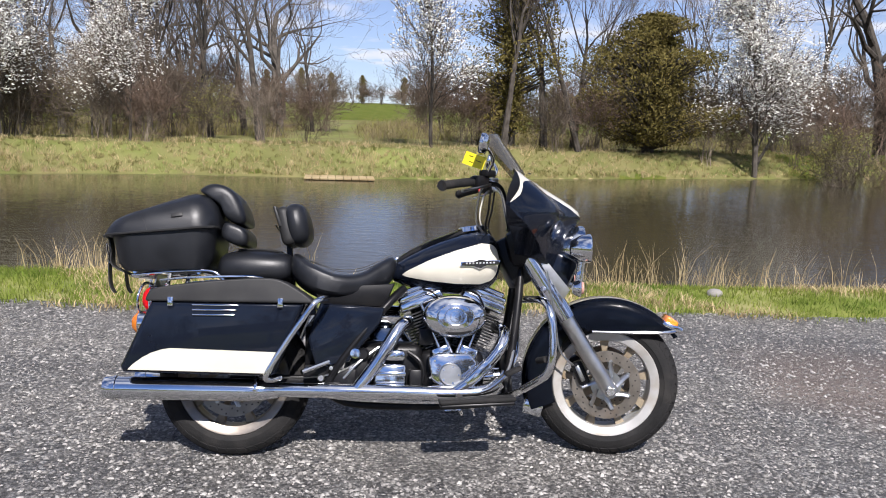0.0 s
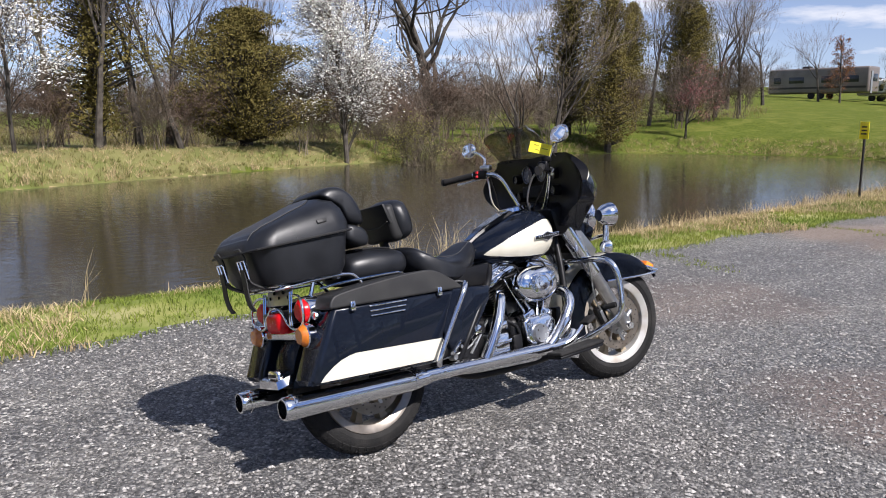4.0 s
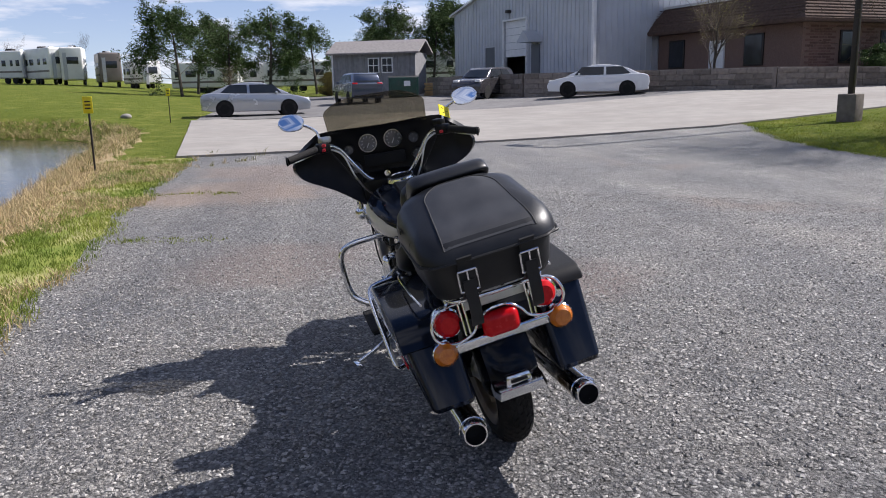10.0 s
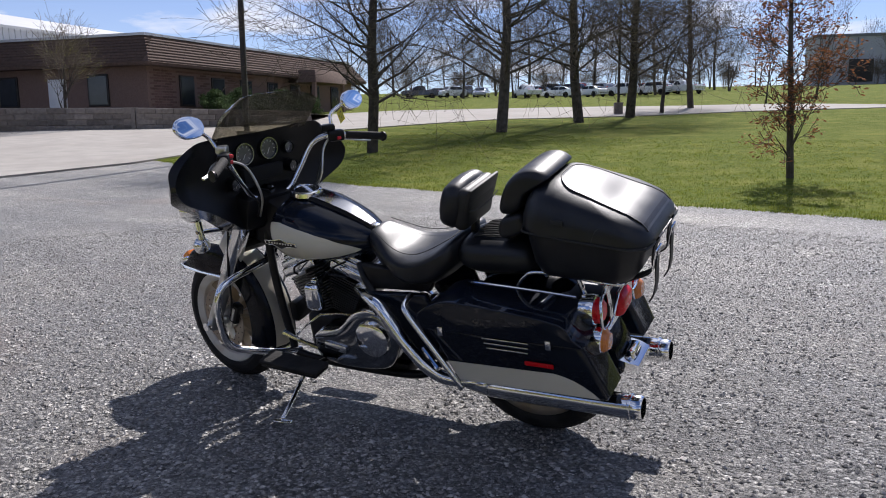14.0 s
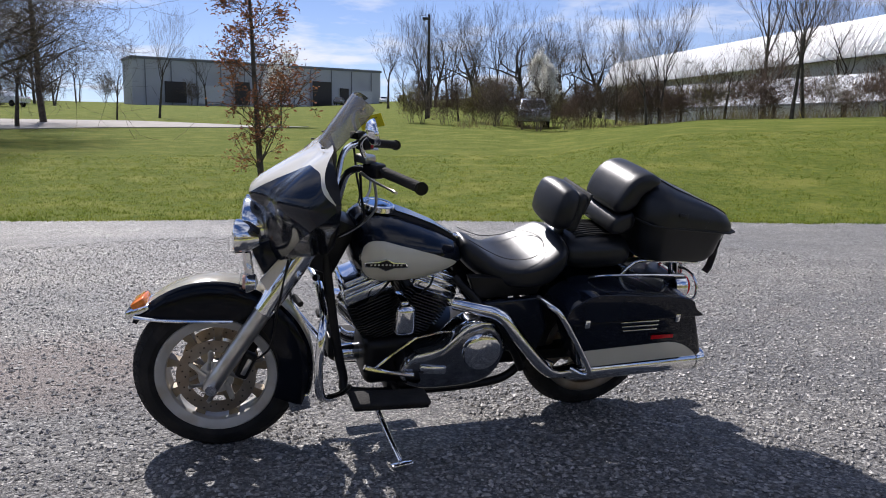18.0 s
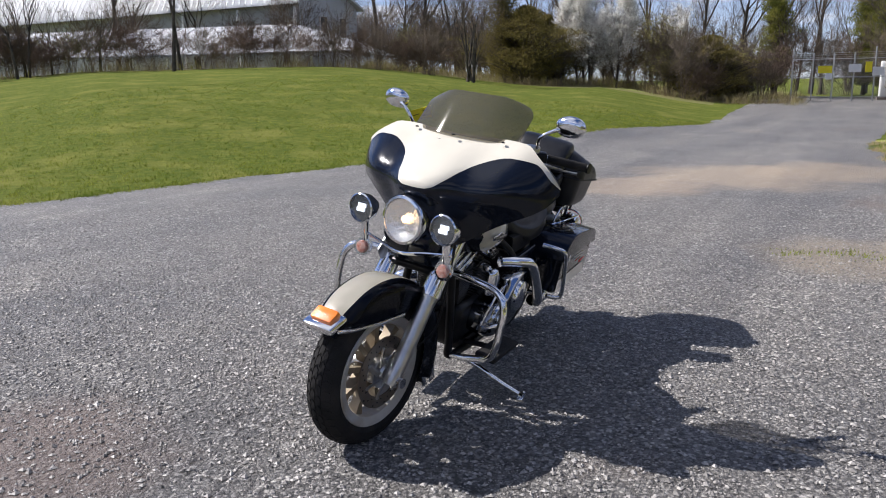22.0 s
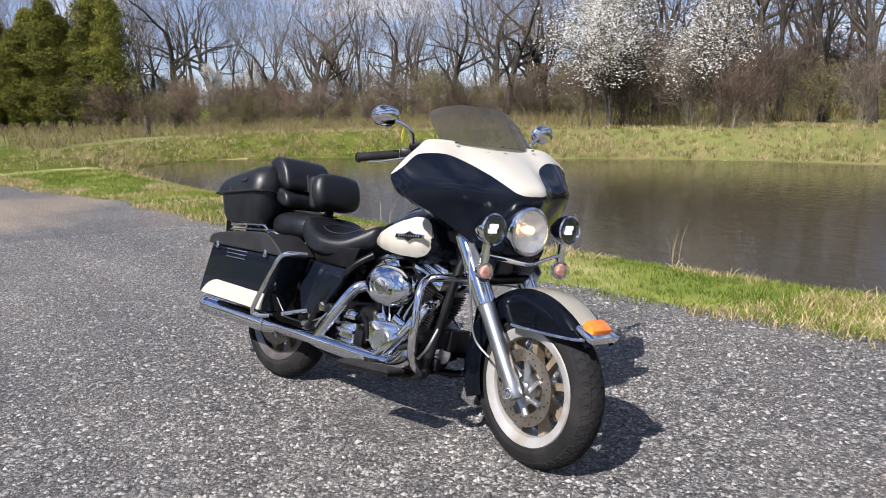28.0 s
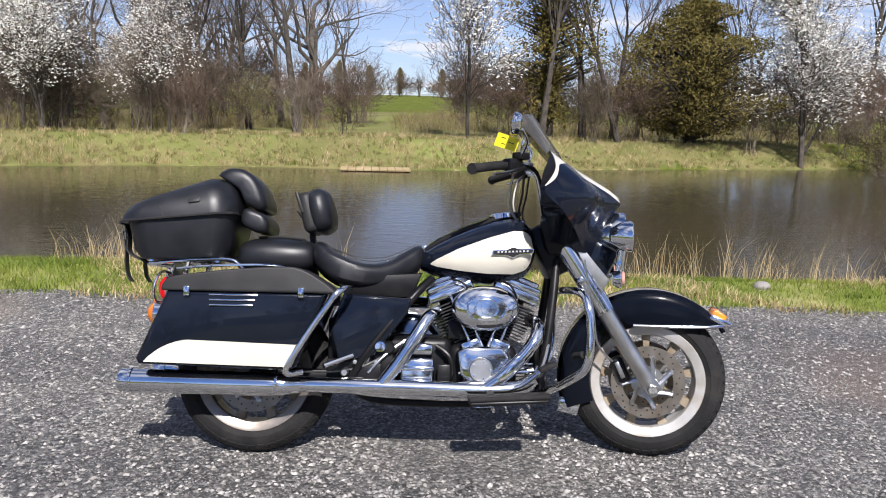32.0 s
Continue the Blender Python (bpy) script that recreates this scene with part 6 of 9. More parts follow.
# saddlebags
for s in (-1, 1):
    yo, yi = 0.335, 0.155
    split, crest = (0.636, 0.728) if s < 0 else (0.582, 0.700)
    outline = [(-1.085 - (0.636 - split) * 0.48, split + 0.004), (-1.200, 0.385), (-1.188, 0.364), (-0.645, 0.350), (-0.620, 0.362), (-0.508 - (0.636 - split) * 0.41, split)]
    bg = slab(outline, s * yi, s * yo, 0.028, 5)
    for v in bg.verts:
        if abs(v.co.y) > 0.25:
            v.co.y -= s * 0.028 * max(0, (0.62 - v.co.z) / 0.27) ** 1.5
    bag = bp_("saddlebag", bg, "paint_black", None, "hard saddlebag, glossy black with a cream lower panel")
    lidp = curve2([(-1.105 - (0.636 - split) * 0.48, split + 0.004), (-1.094, split + 0.032), (-1.05, crest - 0.038), (-0.85, crest - 0.012), (-0.68, crest), (-0.60, crest - 0.008), (-0.52, crest - 0.053), (-0.480 - (0.636 - split) * 0.41, split + 0.008)], 3)
    lid_bm = slab(lidp + [(-0.482 - (0.636 - split) * 0.41, split - 0.003), (-1.10 - (0.636 - split) * 0.48, split - 0.002)], s * (yi - 0.006), s * (yo + (0.008 if s < 0 else 0.016)), 0.03 if s < 0 else 0.042, 6)
    bp_("bag_lid", lid_bm, "vinyl" if s < 0 else "paint_black", bag, "black grained saddlebag lid with rounded edges" if s < 0 else "glossy black saddlebag lid with rounded edges")

    def bag_y(z):
        return s * (yo - 0.028 * max(0, (0.62 - z) / 0.27) ** 1.5 + 0.0018)
    pan, rows_ = bmesh.new(), []
    for k in range(17):
        f = k / 16
        rows_.append([])
        for j in range(6):
            g = j / 5
            zt = float(np.interp(f, [0, 0.08, 0.16, 0.25, 1], [0.395, 0.428, 0.448, 0.457, 0.444]))
            z = 0.374 - 0.012 * f + (zt - 0.374 + 0.012 * f) * g
            x = -1.168 + (0.535 + 0.035 * g) * f + 0.02 * g * (1 - f)
            rows_[-1].append(pan.verts.new((x, bag_y(z), z)))
    for A, B in zip(rows_, rows_[1:]):
        for j in range(5):
            pan.faces.new((A[j], A[j + 1], B[j + 1], B[j]))
    bp_("cream_panel", pan, "paint_cream", bag, "cream painted lower panel")
    for k in range(3):
        bp_("louvre_bar", box(0.175 - 0.008 * k, 0.006, 0.0055, (-0.845 - 0.003 * k, s * (yo + 0.002), split - 0.014 - 0.0185 * k), 0.0015), "chrome", bag, "")
    for x in (-1.01, -0.60):
        bp_("latch", box(0.022, 0.016, 0.036, (x, s * (yo + 0.010), split - 0.002), 0.004), "chrome", bag, "chrome lid latch")
    if s > 0:
        bp_("side_reflector", box(0.105, 0.006, 0.016, (-0.965, s * (yo - 0.001), 0.49), 0.002), "red_lens", bag, "red side reflector")
    bp_("bag_lock", spin([(0, -0.012), (0.014, -0.010), (0.016, 0.0), (0, 0.0)], (-1.108 - (0.636 - split) * 0.48, s * 0.235, split - 0.02), "x", 14), "chrome", bag)
    bp_("bag_guard", tube([(-0.43, s * 0.24, 0.655), (-0.445, s * 0.32, 0.652), (-0.47, s * 0.35, 0.635), (-0.51, s * 0.355, 0.58), (-0.57, s * 0.352, 0.49), (-0.645, s * 0.345, 0.365), (-0.635, s * 0.325, 0.34), (-0.60, s * 0.28, 0.345)], 0.0115, 10, 6), "chrome", None, "chrome saddlebag guard rail")
    bp_("muffler", spin([(0.036, 0.0), (0.041, 0.0), (0.044, 0.006), (0.045, 0.03), (0.045, 0.55), (0.042, 0.60), (0.032, 0.655), (0.03, 0.67), (0.03, 0.64), (0.036, 0.08)], (0, 0, 0), "x", 32, closed=True), "chrome", None, "long straight chrome muffler").matrix_basis = Matrix.Translation((-1.283, s * 0.205, 0.295)) @ Matrix.Rotation(radians(0.8), 4, "Y")
    bp_("muffler_bore", spin([(0.0, 0.06), (0.0385, 0.06), (0.0385, 0.004)], (-1.283, s * 0.205, 0.295), "x", 24), "dark")
    for x in (-1.24, -0.70):
        bp_("muffler_clamp", spin([(0.047, -0.006), (0.049, -0.004), (0.049, 0.004), (0.047, 0.006)], (x, s * 0.205, 0.295), "x", 24), "chrome")
    bp_("passenger_peg", tube([(-0.42, s * 0.20, 0.40), (-0.52, s * 0.27, 0.365)], 0.010, 8, 1), "chrome", None, "")

# tail
group_fit = TAIL_FIT
for s in (-1, 1):
    tl = bp_("tail_lamp", spin([(0.0, -0.035), (0.03, -0.034), (0.044, -0.022), (0.048, 0.0), (0, 0.0)], (-1.17, s * 0.175, 0.64), "x", 30), "red_lens", None, "round red tail lamp in a chrome ring")
    bp_("lamp_ring", spin([(0.047, -0.008), (0.054, -0.006), (0.056, 0.01), (0.05, 0.045), (0.0, 0.05)], (-1.17, s * 0.175, 0.64), "x", 30), "chrome", tl)
    sg = bp_("rear_turn_signal", spin([(0.0, -0.028), (0.028, -0.026), (0.041, -0.012), (0.043, 0.0), (0, 0.0)], (-1.205, s * 0.212, 0.548), "x", 28), "amber_lens", None, "round amber rear turn signal")
    bp_("signal_shell", spin([(0.043, -0.004), (0.046, 0.0), (0.044, 0.03), (0.02, 0.055), (0, 0.058)], (-1.205, s * 0.212, 0.548), "x", 28), "chrome", sg)
    bp_("lamp_guard", tube([(-1.215, s * 0.045, 0.652), (-1.215, s * 0.078, 0.625), (-1.212, s * 0.105, 0.590), (-1.212, s * 0.165, 0.574), (-1.212, s * 0.225, 0.598), (-1.212, s * 0.238, 0.645), (-1.205, s * 0.212, 0.692), (-1.20, s * 0.16, 0.705), (-1.19, s * 0.118, 0.70)], 0.0055, 10, 6), "chrome", None, "bent chrome lamp guard")
    for y in (0.112, 0.128):
        bp_("guard_strut", tube([(-1.195, s * y, 0.72), (-1.205, s * y, 0.65), (-1.21, s * y, 0.59)], 0.0045, 8, 2), "chrome", None, "")
bp_("signal_bar", box(0.035, 0.36, 0.042, (-1.185, 0, 0.549), 0.012, 3), "chrome", None, "chrome cross bar between the turn signals")
brake = bp_("brake_lamp", box(0.06, 0.135, 0.088, (-1.207, 0, 0.6), 0.029, 6), "red_lens", None, "oval red brake lamp")
bp_("lamp_hood", tube([(-1.215, -0.05, 0.650), (-1.218, -0.02, 0.660), (-1.218, 0.02, 0.660), (-1.215, 0.05, 0.650)], 0.0055, 8, 5), "chrome", brake)
bp_("plate_bracket", box(0.006, 0.225, 0.075, (-1.185, 0, 0.705), 0.002, rot=(0, 12, 0)), "alloy", None, "bare metal plate bracket")
# holes laid on as near-black discs, their shade put into the colour
for k in range(5):
    bp_("bracket_hole", spin([(0, -0.0045), (0.007, -0.0045), (0.007, 0.0)], (-1.187, -0.08 + 0.04 * k, 0.70 + 0.02 * (k % 2)), "x", 10), "dark")
group_fit = AS_BUILT
rf = bmesh.new()
rings = []
for k in range(29):
    th = radians(62 + (176 - 62) * k / 28)
    r = 0.372
    px, pz = -0.815 + r * math.cos(th), 0.32 + r * math.sin(th)
    ins = (-math.cos(th), -math.sin(th))
    sec = [(0.098, 0.13), (0.098, 0.05), (0.088, 0.015), (0.055, 0.002), (0, 0)]
    rings.append([rf.verts.new((px + ins[0] * d, y, pz + ins[1] * d)) for y, d in sec + [(-a, d) for a, d in sec[-2::-1]]])
for A, B in zip(rings, rings[1:]):
    for j in range(len(A) - 1):
        rf.faces.new((A[j], A[j + 1], B[j + 1], B[j]))
bmesh.ops.solidify(rf, geom=rf.faces[:], thickness=0.004)
guard_r = bp_("rear_mudguard", rf, "paint_black", None, "glossy black rear mudguard")
bp_("mudguard_tip", loft([[(x, y * w, z) for y, z in ((-1, 0.0 + z0), (-0.9, 0.03 + z0), (0.9, 0.03 + z0), (1, 0.0 + z0))] for x, w, z0 in ((-1.165, 0.095, 0.372), (-1.205, 0.096, 0.362), (-1.235, 0.085, 0.352))]), "chrome", guard_r, "chrome rear mudguard tip")
bp_("tip_lamp", box(0.04, 0.10, 0.04, (-1.195, 0, 0.40), 0.008, taper=(0.8, 0.85)), "chrome", guard_r)
bp_("tip_reflector", box(0.004, 0.06, 0.012, (-1.2155, 0, 0.40), 0.001), "black", guard_r)
bp_("frame_tail", box(0.36, 0.28, 0.05, (-0.98, 0, 0.62), 0.01), "black")
bp_("wheel_well", box(0.05, 0.19, 0.18, (-0.50, 0, 0.45), 0.01), "black")

# engine
eng = bp_("crankcase", box(0.27, 0.24, 0.20, (0.085, 0, 0.345), 0.035, 3), "black", None, "black v-twin crankcase")
CYL = ((Vector((0.047, 0, 0.42)), Vector((-0.043, 0, 0.640))), (Vector((0.123, 0, 0.42)), Vector((0.213, 0, 0.640))))
for k, (a, b) in enumerate(CYL):
    d = (b - a).normalized()
    rot = Vector((0, 0, 1)).rotation_difference(d).to_matrix().to_4x4()
    L_ = (b - a).length
    cy = spin([(0, 0), (0.055, 0), (0.055, L_), (0, L_)], (0, 0, 0), "z", 24)
    bmesh.ops.transform(cy, matrix=Matrix.Translation(a) @ rot, verts=cy.verts)
    c = bp_("cylinder", cy, "black", eng, "finned black cylinder")
    for j in range(15):
        z = 0.03 + (L_ - 0.06) * j / 14
        w = 0.082 + 0.016 * min(1, j / 8)
        fn = box(2 * w, 2 * w * 1.04, 0.0055, (0, 0, z), 0.0)
        bmesh.ops.bevel(fn, geom=[e for e in fn.edges if abs(e.verts[0].co.z - e.verts[1].co.z) > 0.004], offset=0.03, segments=3, affect="EDGES")
        bmesh.ops.transform(fn, matrix=Matrix.Translation(a) @ rot, verts=fn.verts)
        bp_("cooling_fin", fn, "fin", c, "")
    for zz, sx, sy, h, mt in ((L_ + 0.010, 0.190, 0.215, 0.042, "chrome"), (L_ + 0.044, 0.178, 0.20, 0.030, "chrome"), (L_ + 0.068, 0.150, 0.17, 0.022, "chrome")):
        rk = box(sx, sy, h, (0, 0, zz), 0.010, 3)
        bmesh.ops.transform(rk, matrix=Matrix.Translation(a) @ rot, verts=rk.verts)
        bp_("rocker_cover", rk, mt, c, "chrome rocker cover")
    for off in (-0.025, 0.025):
        p0 = Vector((0.09 + off * 0.8 + (k - 0.5) * 0.05, -0.15, 0.42))
        p1 = b + Vector((off * 0.9 + (0.02 if k == 0 else -0.02), -0.115, -0.01))
        bp_("pushrod_tube", tube([p0, p0.lerp(p1, 0.3), p1], [0.012, 0.007, 0.007], 10, 2), "chrome", c, "")
air = bmesh.new()
rings = []
for r, y in ((0.0, -0.238), (0.3, -0.237), (0.33, -0.233), (0.36, -0.236), (0.52, -0.234), (0.55, -0.229), (0.58, -0.231), (0.85, -0.222), (0.96, -0.208), (1.0, -0.190), (0.98, -0.165), (0.90, -0.160)):
    rings.append([(0.085 + 0.131 * r * math.copysign(abs(math.cos(a)) ** 0.9, math.cos(a)), y, 0.588 + 0.087 * (r if r > 0.6 else r * (1 + (0.6 - r) * 0.8)) * math.sin(a)) for a in [2 * math.pi * k / 48 for k in range(48)]])
rings[0] = [(0.085 + 0.001 * math.cos(k), -0.238, 0.588 + 0.001 * math.sin(k)) for k in [2 * math.pi * k / 48 for k in range(48)]]
bp_("air_cleaner", loft(rings, air), "chrome", eng, "oval chrome air cleaner cover")
bp_("cleaner_badge", spin([(0, -0.242), (0.022, -0.241), (0.024, -0.236), (0, -0.236)], (0.085, 0, 0.588), "y", 24), "chrome", eng)
bp_("cleaner_back", box(0.15, 0.07, 0.12, (0.085, -0.13, 0.585), 0.02), "black", eng)
bp_("cam_cover", slab([(-0.02, 0.42), (0.02, 0.44), (0.15, 0.44), (0.19, 0.40), (0.17, 0.32), (0.12, 0.275), (0.05, 0.275), (-0.01, 0.33)], -0.185, -0.12, 0.014, 3), "chrome", eng, "chrome cam cover")
tmr = bp_("timer_cover", spin([(0, -0.205), (0.042, -0.204), (0.046, -0.198), (0.048, -0.18), (0, -0.18)], (0.07, 0, 0.352), "y", 28), "alloy", eng, "round timer cover with screws")
for k in range(5):
    a = 2 * math.pi * k / 5
    bp_("screw", spin([(0, -0.2065), (0.004, -0.2065), (0.004, -0.20)], (0.07 + 0.034 * math.cos(a), 0, 0.352 + 0.034 * math.sin(a)), "y", 8), "chrome", tmr)
for x0 in (0.015, 0.125):
    bp_("lifter_block", box(0.075, 0.06, 0.05, (x0 + 0.02, -0.145, 0.44), 0.01, rot=(0, -20 if x0 < 0.1 else 20, 0)), "chrome", eng, "")
bp_("gearbox", box(0.26, 0.24, 0.20, (-0.17, 0, 0.37), 0.03, 3), "black", None, "black gearbox housing")
rel = bp_("clutch_release_cover", box(0.135, 0.06, 0.115, (-0.175, -0.145, 0.335), 0.014, 3), "chrome", None, "ribbed chrome clutch release cover")
for k, (w, z) in enumerate(((0.142, 0.300), (0.122, 0.352))):
    bp_("cover_rib", box(w, 0.02, 0.018, (-0.175 + 0.006 * k, -0.180 + 0.003 * k, z), 0.006, 2), "chrome", rel)
bp_("oil_filler", box(0.085, 0.06, 0.045, (-0.155, -0.15, 0.425), 0.014), "chrome")
bp_("oil_filter", spin([(0, -0.0), (0.036, 0), (0.038, 0.01), (0.038, 0.09), (0, 0.09)], (0.205, -0.02, 0.33), "x", 22), "chrome", None, "chrome oil filter")
bp_("regulator", box(0.04, 0.12, 0.09, (0.335, 0, 0.40), 0.006), "black")
bp_("oil_pan", box(0.42, 0.26, 0.06, (-0.08, 0, 0.235), 0.015), "black")
bp_("linkage_knob", spin([(0, -0.03), (0.02, -0.028), (0.024, -0.01), (0.018, 0), (0, 0)], (-0.315, -0.18, 0.435), "y", 18), "chrome")
for x, z, w, h, y in ((-0.36, 0.33, 0.10, 0.08, -0.17), (-0.40, 0.30, 0.05, 0.04, -0.19), (-0.30, 0.36, 0.07, 0.12, -0.16), (-0.02, 0.50, 0.07, 0.07, -0.10), (0.03, 0.29, 0.06, 0.04, -0.17), (-0.07, 0.33, 0.05, 0.08, -0.17), (0.30, 0.30, 0.08, 0.05, -0.10), (-0.45, 0.36, 0.14, 0.05, -0.16)):
    bp_("bracket", box(w, 0.03, h, (x, y, z), 0.006), "black")
for x, z in ((-0.44, 0.31), (-0.37, 0.30), (-0.33, 0.375), (-0.26, 0.29), (-0.41, 0.375), (0.0, 0.27), (-0.05, 0.26)):
    bp_("bolt", spin([(0, -0.012), (0.008, -0.011), (0.009, 0), (0, 0)], (x, -0.186, z), "y", 10), "alloy")

for s in (-1, 1):
    bp_("plug_lead", tube([(-0.06, s * 0.05, 0.70), (-0.01, s * 0.15, 0.69), (0.02, s * 0.145, 0.655), (-0.04, s * 0.115, 0.635)], 0.0045, 6, 6), "black", None, "black spark plug lead")
    bp_("plug_lead", tube([(0.10, s * 0.05, 0.70), (0.17, s * 0.15, 0.69), (0.20, s * 0.15, 0.655), (0.215, s * 0.115, 0.625)], 0.0045, 6, 6), "black", None, "black spark plug lead")
bp_("oil_line", tube([(0.20, -0.12, 0.33), (0.10, -0.17, 0.265), (-0.05, -0.16, 0.262), (-0.16, -0.13, 0.29)], 0.007, 8, 5), "black", None, "black oil line")
bp_("rear_brake_line", tube([(-0.30, -0.175, 0.40), (-0.38, -0.19, 0.36), (-0.50, -0.17, 0.335), (-0.70, -0.13, 0.33)], 0.004, 6, 5), "alloy", None, "braided rear brake line")
for k in range(6):
    bp_("cover_bolt", spin([(0, -0.1875), (0.0045, -0.187), (0.0045, -0.182), (0, -0.182)], (0.07 + 0.085 * math.cos(k * 1.05 + 0.3), 0, 0.36 + 0.07 * math.sin(k * 1.05 + 0.3)), "y", 8), "alloy", eng)

for x, z, r, mt in ((-0.285, 0.43, 0.026, "black"), (-0.40, 0.44, 0.020, "alloy"), (-0.345, 0.485, 0.017, "black"), (-0.45, 0.335, 0.016, "alloy"), (-0.245, 0.385, 0.014, "alloy")):
    bp_("boss", spin([(0, -0.196), (r * 0.7, -0.196), (r, -0.188), (r, -0.16), (0, -0.16)], (x, 0, z), "y", 16), mt)
for pts, r, mt in (([(-0.26, -0.17, 0.50), (-0.33, -0.185, 0.47), (-0.40, -0.18, 0.40), (-0.44, -0.17, 0.33)], 0.008, "black"), ([(-0.22, -0.16, 0.46), (-0.30, -0.19, 0.40), (-0.36, -0.19, 0.335)], 0.006, "alloy"),
                   ([(-0.10, -0.15, 0.44), (-0.05, -0.165, 0.40), (-0.04, -0.16, 0.33), (-0.08, -0.15, 0.29)], 0.009, "black"), ([(0.25, -0.13, 0.31), (0.31, -0.15, 0.36), (0.34, -0.13, 0.45)], 0.007, "alloy"), ([(-0.42, -0.18, 0.262), (-0.28, -0.20, 0.252), (0.0, -0.195, 0.242), (0.06, -0.18, 0.25)], 0.009, "chrome")):
    bp_("hose", tube(pts, r, 8, 5), mt)
for k in range(5):
    bp_("case_rib", box(0.012, 0.012, 0.13, (-0.265 + 0.012 * k - 0.09, -0.128, 0.375), 0.003, rot=(0, 12, 0)), "fin")

# left side of the engine
prim = curve2([(0.10, 0.38), (0.06, 0.435), (-0.05, 0.455), (-0.13, 0.53), (-0.20, 0.555), (-0.28, 0.53), (-0.325, 0.44), (-0.30, 0.345), (-0.23, 0.285), (-0.05, 0.27), (0.06, 0.29), (0.10, 0.33)], 4, True)
pr = bp_("primary_cover", slab(prim, 0.10, 0.235, 0.03, 4), "dark_chrome", None, "dark polished primary drive cover")
bp_("primary_trim", slab(curve2([(0.085, 0.40), (0.05, 0.438), (-0.05, 0.460), (-0.13, 0.535), (-0.20, 0.56), (-0.25, 0.55), (-0.20, 0.53), (-0.12, 0.50), (-0.04, 0.425), (0.04, 0.405)], 3, True), 0.19, 0.242, 0.010, 2), "chrome", pr, "chrome upper edge of the primary cover")
bp_("derby_cover", spin([(0, 0.262), (0.060, 0.260), (0.075, 0.252), (0.080, 0.235), (0.088, 0.228), (0.088, 0.20), (0, 0.20)], (-0.215, 0, 0.435), "y", 36), "chrome", pr, "round chrome derby cover")
bp_("inspection_cover", box(0.11, 0.02, 0.035, (-0.02, 0.238, 0.37), 0.009, rot=(0, -8, 0)), "chrome", pr)
bp_("horn_cover", box(0.085, 0.05, 0.125, (0.09, 0.185, 0.565), 0.032, 5, taper=(0.85, 1)), "chrome", None, "chrome waterfall horn cover")
bp_("horn_bracket", box(0.03, 0.10, 0.03, (0.09, 0.12, 0.62), 0.005), "chrome")
bp_("shift_rod", tube([(0.21, 0.215, 0.375), (0.05, 0.215, 0.50), (-0.12, 0.20, 0.51)], 0.005, 6, 2), "chrome")
bp_("shift_lever", tube([(0.25, 0.235, 0.40), (0.16, 0.24, 0.375), (0.06, 0.25, 0.36)], [0.014, 0.008, 0.010], 8, 4), "chrome")
bp_("left_exhaust", tube([(-0.12, 0.14, 0.60), (-0.20, 0.20, 0.60), (-0.28, 0.245, 0.585), (-0.36, 0.265, 0.49), (-0.46, 0.27, 0.375), (-0.54, 0.25, 0.315), (-0.66, 0.21, 0.297)], 0.026, 14, 6), "chrome", None, "chrome crossover exhaust pipe")

# right exhaust
bp_("exhaust_pipe", tube([(-0.66, -0.207, 0.290), (-0.45, -0.213, 0.288), (-0.15, -0.215, 0.284), (0.10, -0.215, 0.280), (0.22, -0.213, 0.292), (0.27, -0.208, 0.325)], 0.029, 16, 5), "chrome", None, "chrome exhaust pipe along the engine")
bp_("rear_header", tube([(-0.10, -0.13, 0.565), (-0.135, -0.175, 0.545), (-0.19, -0.205, 0.46), (-0.25, -0.213, 0.37), (-0.305, -0.214, 0.298)], 0.026, 14, 5), "chrome", None, "chrome rear header heat shield")
bp_("front_header", tube([(0.270, -0.10, 0.545), (0.292, -0.165, 0.522), (0.275, -0.205, 0.468), (0.220, -0.213, 0.398), (0.155, -0.214, 0.335), (0.090, -0.214, 0.288)], 0.026, 14, 5), "chrome", None, "chrome front header heat shield")
bp_("heat_shield", slab([(0.125, 0.328), (0.150, 0.308), (0.232, 0.394), (0.208, 0.412)], -0.246, -0.239, 0.003), "chrome")

